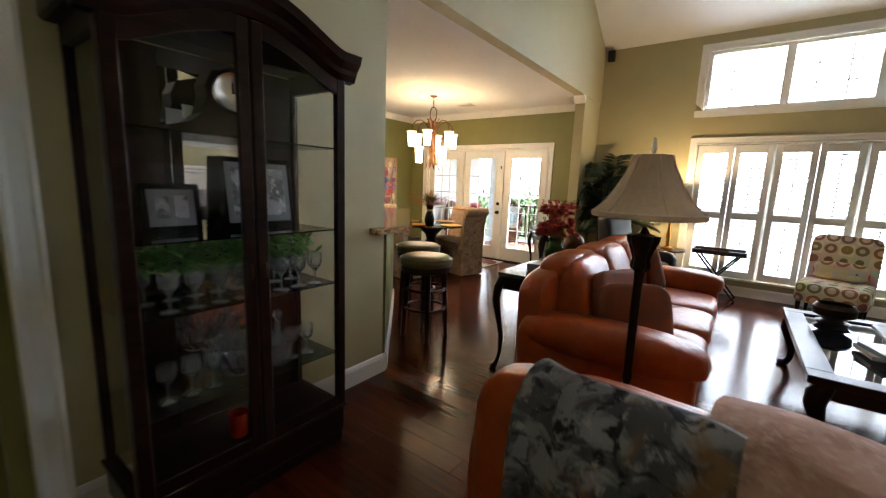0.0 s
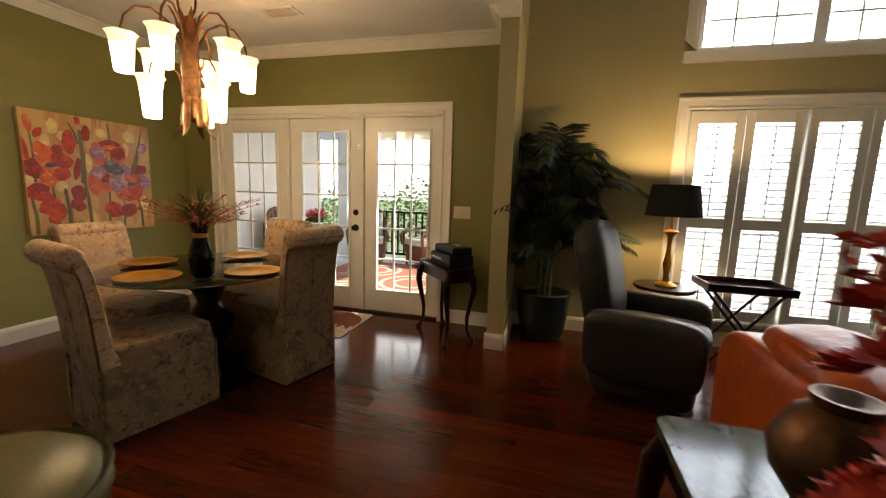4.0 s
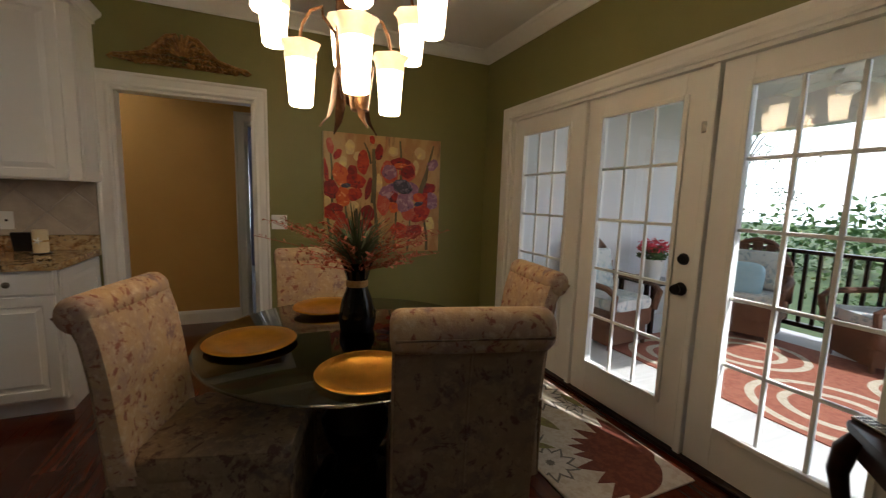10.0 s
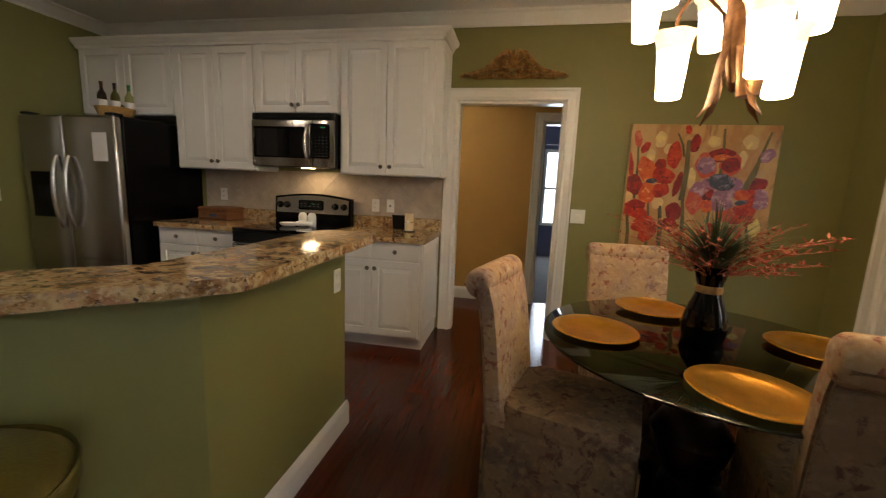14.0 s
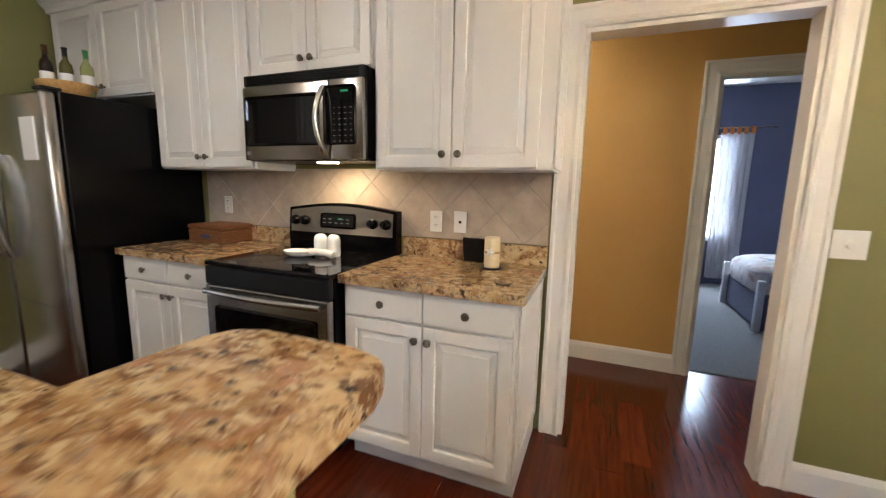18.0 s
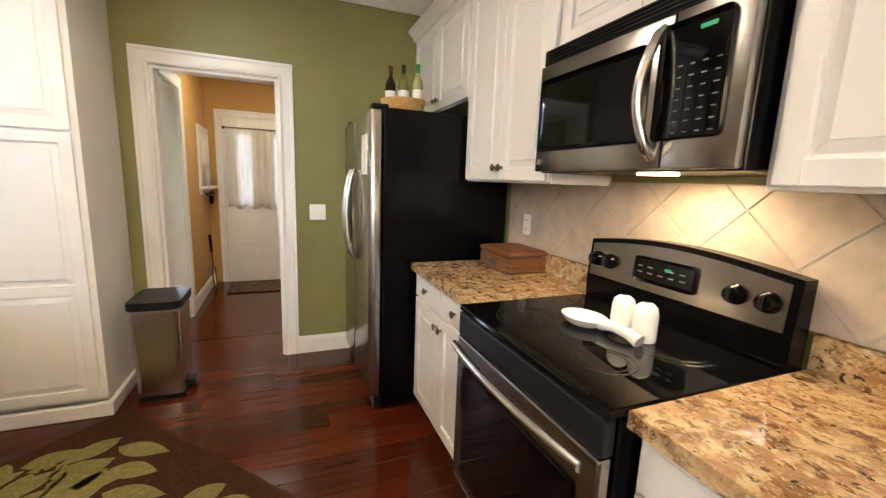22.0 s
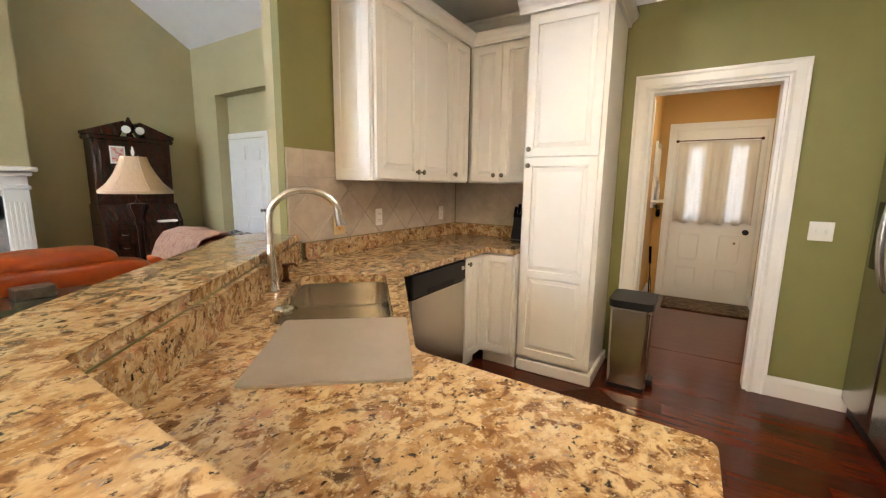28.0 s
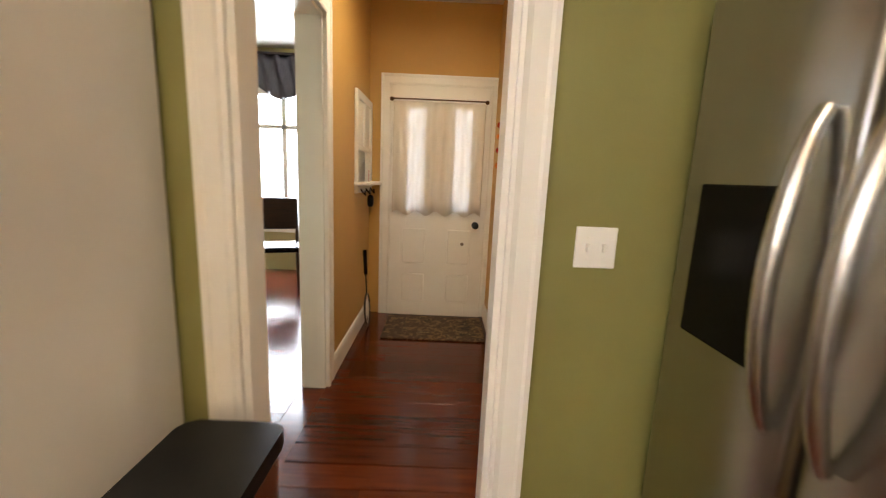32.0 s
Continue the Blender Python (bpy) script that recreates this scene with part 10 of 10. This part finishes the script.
bl = dome_light(pose(-4.0, 0.12, 2.47), 0.17, 0.10, "frosted glass dome light on a bronze stem")
part("stem", tube(bmesh.new(), [(0, 0, -0.01), (0, 0, CEILING - 2.47)], 0.012, 10), BRONZE, bl, smooth=True)
# unseen dome, added to go with the south hall's extra lamp
dome_light(pose(1.62, -7.75, CEILING), 0.16, 0.10, "added frosted glass dome light, out of view on the back hall ceiling")
dome_light(pose(-0.6, -3.55, CEILING), 0.16, 0.10, "frosted glass dome light on the hall ceiling")
dome_light(pose(1.75, -4.75, CEILING), 0.19, 0.10, "frosted glass dome light on the kitchen ceiling")

# ---- south hall ----
hd = thing("hall_door", pose(1.97, -9.0, 0, 0, 0, 180), "white half-glass back door with a sheer curtain", "door")
HW, HH = 0.84, 2.04
b = bmesh.new()
for x0, x1, z0, z1 in ((0, 0.14, 0, HH), (HW - 0.14, HW, 0, HH), (0.14, HW - 0.14, 0, 0.99), (0.14, HW - 0.14, 1.86, HH), (0.29, 0.55, 0.99, 1.86)):
    box(b, x0, x1, -0.035, -0.002, z0, z1, 0.002)
part("leaf", b, TRIM, hd)
for x0, x1 in ((0.14, 0.29), (0.55, HW - 0.14)):
    part("pane", boxbm(x0, x1, -0.012, -0.008, 0.99, 1.86), SKYPANE, hd, "bright door pane")
    for z in (1.28, 1.57):
        part("muntin", boxbm(x0, x1, -0.02, -0.006, z - 0.008, z + 0.008), TRIM, hd)
    part("panel", boxbm(x0 - 0.03, x1 + 0.03, -0.045, -0.034, 0.14, 0.40, 0.01, 2), TRIM, hd)
    part("panel", boxbm(x0 - 0.03, x1 + 0.03, -0.045, -0.034, 0.50, 0.82, 0.01, 2), TRIM, hd)
part("knob", lathe(bmesh.new(), [(0, 0), (0.03, 0), (0.03, 0.008), (0.011, 0.012), (0.011, 0.035), (0.028, 0.045), (0.03, 0.06), (0.015, 0.07), (0, 0.07)], 18), PLASTIC, hd, "dark bronze knob", smooth=True, m=pose(0.765, -0.035, 0.87, 90, 0, 0))
LACE = mat("cream_lace_voile", (0.80, 0.75, 0.66), 0.9, color2=(0.76, 0.70, 0.61), scale=24, stretch=(1, 1, 0.08))
LACE.node_tree.nodes["Principled BSDF"].inputs["Alpha"].default_value = 0.80
sc = curtain("door_curtain", pose(1.955, -8.935, 1.91, 0, 0, 180), 0.79, 0.95, 9, 0.007, "white sheer curtain gathered on the back door", "curtain", 0.02, LACE)
part("rod", tube(bmesh.new(), [(-0.02, 0, 0.02), (0.80, 0, 0.02)], 0.006, 8), BRONZE, sc, "slim brass rod", smooth=True)
for x in (-0.02, 0.80):
    part("bracket", lathe(bmesh.new(), [(0, 0), (0.018, 0), (0.018, 0.006), (0.008, 0.012), (0, 0.012)], 12), BRONZE, sc, smooth=True, m=pose(x, 0.03, 0.02, 90, 0, 0))
MATB = layered("brown_floral_doormat", (0.06, 0.035, 0.02), [((0.16, 0.11, 0.05), 14, 0.5, 0.56, 1.5), ((0.025, 0.016, 0.012), 9, 0.55, 0.6, 1.0), ((0.20, 0.16, 0.08), 26, 0.6, 0.64, 0.5)], 0.95, bump=0.3)
single("doormat", boxbm(1.12, 1.96, -8.9, -8.37, 0.004, 0.016, 0.005), MATB, "brown scrolled doormat before the back door", "doormat")
# mail rack with hooks
rk = thing("wall_rack", pose(2.168, -8.68, 1.14, 0, 0, -90), "white wooden wall rack with pockets, shelf and hooks", "wall rack")
for x0, x1, z0, z1 in ((-0.30, -0.25, 0, 0.75), (0.25, 0.30, 0, 0.75), (-0.25, 0.25, 0.69, 0.75), (-0.25, 0.25, 0.0, 0.05), (-0.025, 0.025, 0.35, 0.69), (-0.25, 0.25, 0.32, 0.36)):
    part("rail", boxbm(x0, x1, -0.025, 0, z0, z1, 0.003), TRIM, rk)
part("back_board", boxbm(-0.25, 0.25, -0.008, -0.001, 0.05, 0.69), TRIM, rk)
part("shelf", boxbm(-0.32, 0.32, -0.12, 0, 0.06, 0.085, 0.004), TRIM, rk)
for x in (-0.2, 0, 0.2):
    part("hook", tube(bmesh.new(), [(x, -0.025, 0.03), (x, -0.05, 0.0), (x, -0.065, -0.02), (x, -0.06, 0.02)], 0.006, 8), BLACK, rk, "black iron hook", smooth=True)
ml = thing("mail_stack", pose(2.13, -8.60, 1.226, 0, 0, -80), "white envelopes and a flyer leaning on the rack shelf", "mail")
for k in range(3):
    part("envelope", boxbm(-0.11 + 0.03 * k, 0.09 + 0.03 * k, -0.006 - 0.01 * k, -0.002 - 0.01 * k, 0, 0.22 - 0.04 * k), PAPER, ml)
part("flyer", boxbm(-0.05, 0.08, -0.031, -0.028, 0, 0.09), REDGLASS, ml, "red printed flyer")
kr = thing("key_bunch", pose(2.10, -8.68, 1.02), "dark bunch of keys on a rack hook", "keys")
part("key_fob", puff(bmesh.new(), (0, 0, 0.05), (0.05, 0.06, 0.10), 0.6, 16, 10), BLACK, kr, smooth=True)
part("ring", tube(bmesh.new(), [(0.0, 0.018 * math.cos(a), 0.115 + 0.018 * math.sin(a)) for a in [2 * math.pi * k / 16 for k in range(17)]], 0.002, 6, False), CHROME, kr, smooth=True)
# badminton racket leaning in the corner
rq = thing("racket", pose(2.10, -8.62, 0.0, 6, 4, 0), "black racket leaning head down against the hall wall", "racket")
part("head_frame", tube(bmesh.new(), [(0, 0.105 * math.cos(a), 0.15 + 0.135 * math.sin(a)) for a in [2 * math.pi * k / 28 for k in range(29)]], 0.008, 8, False), PLASTIC, rq, smooth=True)
part("shaft", tube(bmesh.new(), [(0, 0, 0.285), (0, 0, 0.5)], 0.006, 8), PLASTIC, rq, smooth=True)
part("grip", tube(bmesh.new(), [(0, 0, 0.45), (0, 0, 0.66)], [0.015, 0.017], 10), BLACK, rq, smooth=True)
b = bmesh.new()
for k in range(-4, 5):
    y = 0.023 * k
    hz = 0.128 * math.sqrt(max(0, 1 - (y / 0.103) ** 2))
    box(b, -0.0006, 0.0006, y - 0.0006, y + 0.0006, 0.15 - hz, 0.15 + hz)
    z = 0.028 * k
    hy = 0.1 * math.sqrt(max(0, 1 - (z / 0.13) ** 2))
    box(b, -0.0006, 0.0006, -hy, hy, 0.15 + z - 0.0006, 0.15 + z + 0.0006)
part("stringing", b, PLATE, rq, "fine white strings")
# red cloth hanging and coat pegs on the other hall wall
RED = mat("dark_red_cloth", (0.30, 0.03, 0.02), 0.85, color2=(0.18, 0.015, 0.012), scale=14, bump=0.3)
rh = thing("red_wall_hanging", pose(1.072, -8.10, 1.28, 0, 0, 90), "dark red quilted cloth hanging on the hall wall", "wall hanging")
part("cloth", boxbm(-0.13, 0.13, -0.02, -0.001, 0, 0.55, 0.008, 2), RED, rh)
part("band", boxbm(0.09, 0.14, -0.026, -0.019, 0.02, 0.2, 0.004), BLACK, rh, "dark lower band")
part("dowel", tube(bmesh.new(), [(-0.15, -0.012, 0.555), (0.15, -0.012, 0.555)], 0.008, 8), BRONZE, rh, smooth=True)
for k, (z, col) in enumerate(((1.72, REDGLASS), (1.63, ORANGE), (1.52, REDGLASS), (1.40, ORANGE))):
    pg = thing("wall_magnet", pose(1.072, -8.72, z, 0, 90, 0), "small red and orange wall button in the hall", "wall button", "hall wall buttons")
    part("button", lathe(bmesh.new(), [(0.022, 0.0), (0.022, 0.008), (0.012, 0.016), (0, 0.018)], 14), col, pg, smooth=True)
# side room with its tall window
b = bmesh.new()
box(b, 2.31, 6.2, -10.62, -10.5, 0, CEILING)
box(b, 6.2, 6.32, -10.62, S_LIV - 0.2, 0, CEILING)
box(b, 2.19, 2.31, -10.5, -9.1, 0, CEILING)
setting("wall_side_room", b, YELLOW, "khaki painted side room wall", "wall")
w = thing("window_side_room", pose(3.485, -10.5, 0.5), "tall white framed window in the side room", "window")
for x0, x1, z0, z1 in ((-0.62, -0.54, 0, 1.75), (0.54, 0.62, 0, 1.75), (-0.54, 0.54, 0, 0.07), (-0.54, 0.54, 1.68, 1.75), (-0.54, 0.54, 1.28, 1.33), (-0.03, 0.03, 0.07, 1.68)):
    part("window_frame", boxbm(x0, x1, 0.002, 0.045, z0, z1, 0.004), TRIM, w)
for x0, x1 in ((-0.54, -0.03), (0.03, 0.54)):
    for z0, z1 in ((0.07, 1.28), (1.33, 1.68)):
        part("pane", boxbm(x0, x1, 0.006, 0.01, z0, z1), BRIGHTPANE, w, "sunlit pane")
VAL = mat("dark_plum_satin", (0.03, 0.025, 0.035), 0.4, color2=(0.06, 0.05, 0.06), scale=10, stretch=(6, 1, 1))
va = thing("window_valance", pose(2.80, -10.40, 2.62), "dark satin swag valance over the side room window", "valance")
b = bmesh.new()
n = 56
rows = []
for j in range(8):
    t = j / 7
    rows.append([b.verts.new((1.36 * i / n, 0.03 * math.sin(i * 0.9 + 4 * t), -t * (0.30 + 0.2 * abs(math.cos(math.pi * 2 * i / n))))) for i in range(n + 1)])
for p, q in zip(rows, rows[1:]):
    for i in range(n):
        b.faces.new((p[i], p[i + 1], q[i + 1], q[i]))
vc = part("cloth", b, VAL, va, smooth=True, angle=180)
vc.modifiers.new("thickness", "SOLIDIFY").thickness = 0.004
part("pelmet_board", boxbm(-0.02, 1.38, -0.09, 0.03, -0.005, 0.02), DARKWOOD, va)
ch = thing("side_chair", pose(3.30, -9.72, 0, 0, 0, 200), "dark wooden side chair with a padded seat", "chair")
part("seat", boxbm(-0.22, 0.22, -0.22, 0.22, 0.42, 0.48, 0.02, 2), BLACK, ch, "black padded seat")
part("backrest", boxbm(-0.2, 0.2, 0.19, 0.23, 0.62, 0.98, 0.015, 2), DARKWOOD, ch)
for x in (-0.2, 0.2):
    part("front_leg", tube(bmesh.new(), [(x, -0.2, 0), (x, -0.2, 0.42)], [0.014, 0.02], 8), DARKWOOD, ch, smooth=True)
    part("back_leg", tube(bmesh.new(), [(x, 0.24, 0), (x, 0.2, 0.44), (x, 0.22, 0.97)], [0.016, 0.02, 0.015], 8), DARKWOOD, ch, smooth=True)
# foyer wall beyond the doorway beside the china cabinet
setting("wall_foyer", boxbm(2.31, 3.66, -6.72, S_KIT - 0.121, 0, CEILING), YELLOW, "khaki painted foyer wall", "wall")

# ---- utility room off the back hall ----
b = bmesh.new()
box(b, -0.72, -0.60, -9.6, -6.72, 0, CEILING)
box(b, -0.60, 0.95, -9.6, -9.48, 0, CEILING)
box(b, -0.60, 0.95, -6.72, -6.60, 0, CEILING)
setting("wall_utility", b, MUSTARD, "mustard yellow painted utility room wall", "wall")
setting("floor_utility", boxbm(-0.60, 1.068, -9.48, -6.72, -0.1, 0.002), TILE, "beige tiled utility room floor", "floor")
setting("ceiling_utility", boxbm(-0.72, 0.95, -9.6, -6.60, CEILING, CEILING + 0.1), CEIL, "white painted utility room ceiling", "ceiling")
OAK = mat("honey_oak", (0.46, 0.24, 0.08), 0.4, color2=(0.36, 0.17, 0.05), scale=6, stretch=(6, 6, 0.5), bump=0.05)


def oak_cabinet(name, x, w, z0, z1, d, label):
    ob = thing(name, pose(x, -9.48, 0, 0, 0, 180), label, "cabinet")
    part("body", boxbm(-w, 0, -d, 0, z0, z1, 0.002), OAK, ob)
    for k in range(2):
        x0 = -w + 0.01 + k * w / 2
        dr = panel_door("door", w / 2 - 0.02, z1 - z0 - 0.03, ob, pose(x0, -d, z0 + 0.015), paint=OAK)
        part("knob", lathe(bmesh.new(), [(0, 0), (0.006, 0), (0.005, 0.01), (0.013, 0.018), (0, 0.026)], 12), PEWTER, dr, smooth=True, m=pose(x0 + (w / 2 - 0.06 if k == 0 else 0.04), -d - 0.02, z1 - 0.08 if z0 < 1 else z0 + 0.07, 90, 0, 0))
    return ob


oak_cabinet("oak_wall_cabinet", -0.55, 0.74, 1.45, 2.16, 0.32, "honey oak wall cabinet in the utility room")
oak_cabinet("oak_wall_cabinet", 0.20, 0.74, 1.45, 2.16, 0.32, "honey oak wall cabinet in the utility room")
oak_cabinet("oak_base_cabinet", -0.55, 0.74, 0.0, 0.87, 0.58, "honey oak base cabinet in the utility room")
oak_cabinet("oak_base_cabinet", 0.20, 0.74, 0.0, 0.87, 0.58, "honey oak base cabinet in the utility room")
single("utility_worktop", boxbm(-0.58, 0.948, -9.478, -8.87, 0.871, 0.91, bev=0.004), DARKWOOD, "dark laminate worktop in the utility room", "worktop")
# unseen dome, added above the utility room's extra lamp
dome_light(pose(0.2, -8.2, CEILING), 0.16, 0.10, "added frosted glass dome light, out of view on the utility room ceiling")

# ---- floor planks, laid along x ----
rp = random.Random(21)
PW = 0.127
floor_ob = bpy.data.objects["floor"]
PLANK_MESHES = {}


def plank_mesh(length):
    key = round(length, 1)
    if key not in PLANK_MESHES:
        b = bmesh.new()
        g, c, h = 0.0006, 0.0008, 0.0035
        lo = [b.verts.new((x, y, -0.0035)) for x, y in ((g, g), (key - g, g), (key - g, PW - g), (g, PW - g))]
        mi = [b.verts.new((x, y, h - 0.0039)) for x, y in ((g, g), (key - g, g), (key - g, PW - g), (g, PW - g))]
        hi = [b.verts.new((x, y, h - 0.0035)) for x, y in ((g + c, g + c), (key - g - c, g + c), (key - g - c, PW - g - c), (g + c, PW - g - c))]
        b.faces.new(hi)
        for p, q in ((lo, mi), (mi, hi)):
            for i in range(4):
                b.faces.new((p[i], p[(i + 1) % 4], q[(i + 1) % 4], q[i]))
        PLANK_MESHES[key] = mesh_of("plank", b, WOOD)
    return PLANK_MESHES[key]


near, rest = [], []
regions = ((-1.1, E_LIV, S_LIV, N_LIV), (1.07, 2.17, -9.0, S_LIV), (2.31, 6.2, -10.5, S_LIV - 0.2))
for x0, x1, y0, y1 in regions:
    for k in range(int((y1 - y0) / PW) + (1 if y1 > 0 else 0)):
        y = y0 + PW * k
        x = x0
        first = True
        while x < x1 - 0.05:
            ln = 0.1 * rp.randint(6, 18) if not first else 0.1 * rp.randint(3, 15)
            first = False
            ln = min(ln, math.floor((x1 - x) * 10 + 0.01) / 10 if x1 - x > 0.1 else 0.1)
            if ln < 0.1:
                break
            mid = (x + ln / 2, y + PW / 2)
            close = (2.5 < mid[0] < 5.2 and -5.0 < mid[1] < 0 and mid[0] - 3.79 > -0.9) or (0.6 < mid[0] < 2.4 and -9.0 < mid[1] < -3.3)
            (near if close else rest).append((x, y, ln))
            x += ln
near.sort(key=lambda p: abs(p[0] + p[2] / 2 - (1.6 if p[1] < -4.2 and p[0] < 2.4 else 3.9)))
rest += near[300:]
for x, y, ln in near[:300]:
    o = new("plank", plank_mesh(ln))
    o.parent = floor_ob
    o.matrix_basis = pose(x, y, 0)
vs, fs = [], []
for x, y, ln in rest:
    n = len(vs)
    g, c = 0.0006, 0.0008
    for z, d in ((-0.0035, g), (-0.0004, g), (0.0, g + c)):
        vs += [(x + d, y + d, z), (x + ln - d, y + d, z), (x + ln - d, y + PW - d, z), (x + d, y + PW - d, z)]
    fs.append((n + 8, n + 9, n + 10, n + 11))
    for a in (0, 4):
        for i in range(4):
            j = (i + 1) % 4
            fs.append((n + a + i, n + a + j, n + a + 4 + j, n + a + 4 + i))
me = bpy.data.meshes.new("plank_field")
me.from_pydata(vs, [], fs)
me.materials.append(WOODREST)
o = new("plank_field", me)
o.parent = floor_ob
tagged(o, "dark cherry floor planks further off", "", "", "stuff")
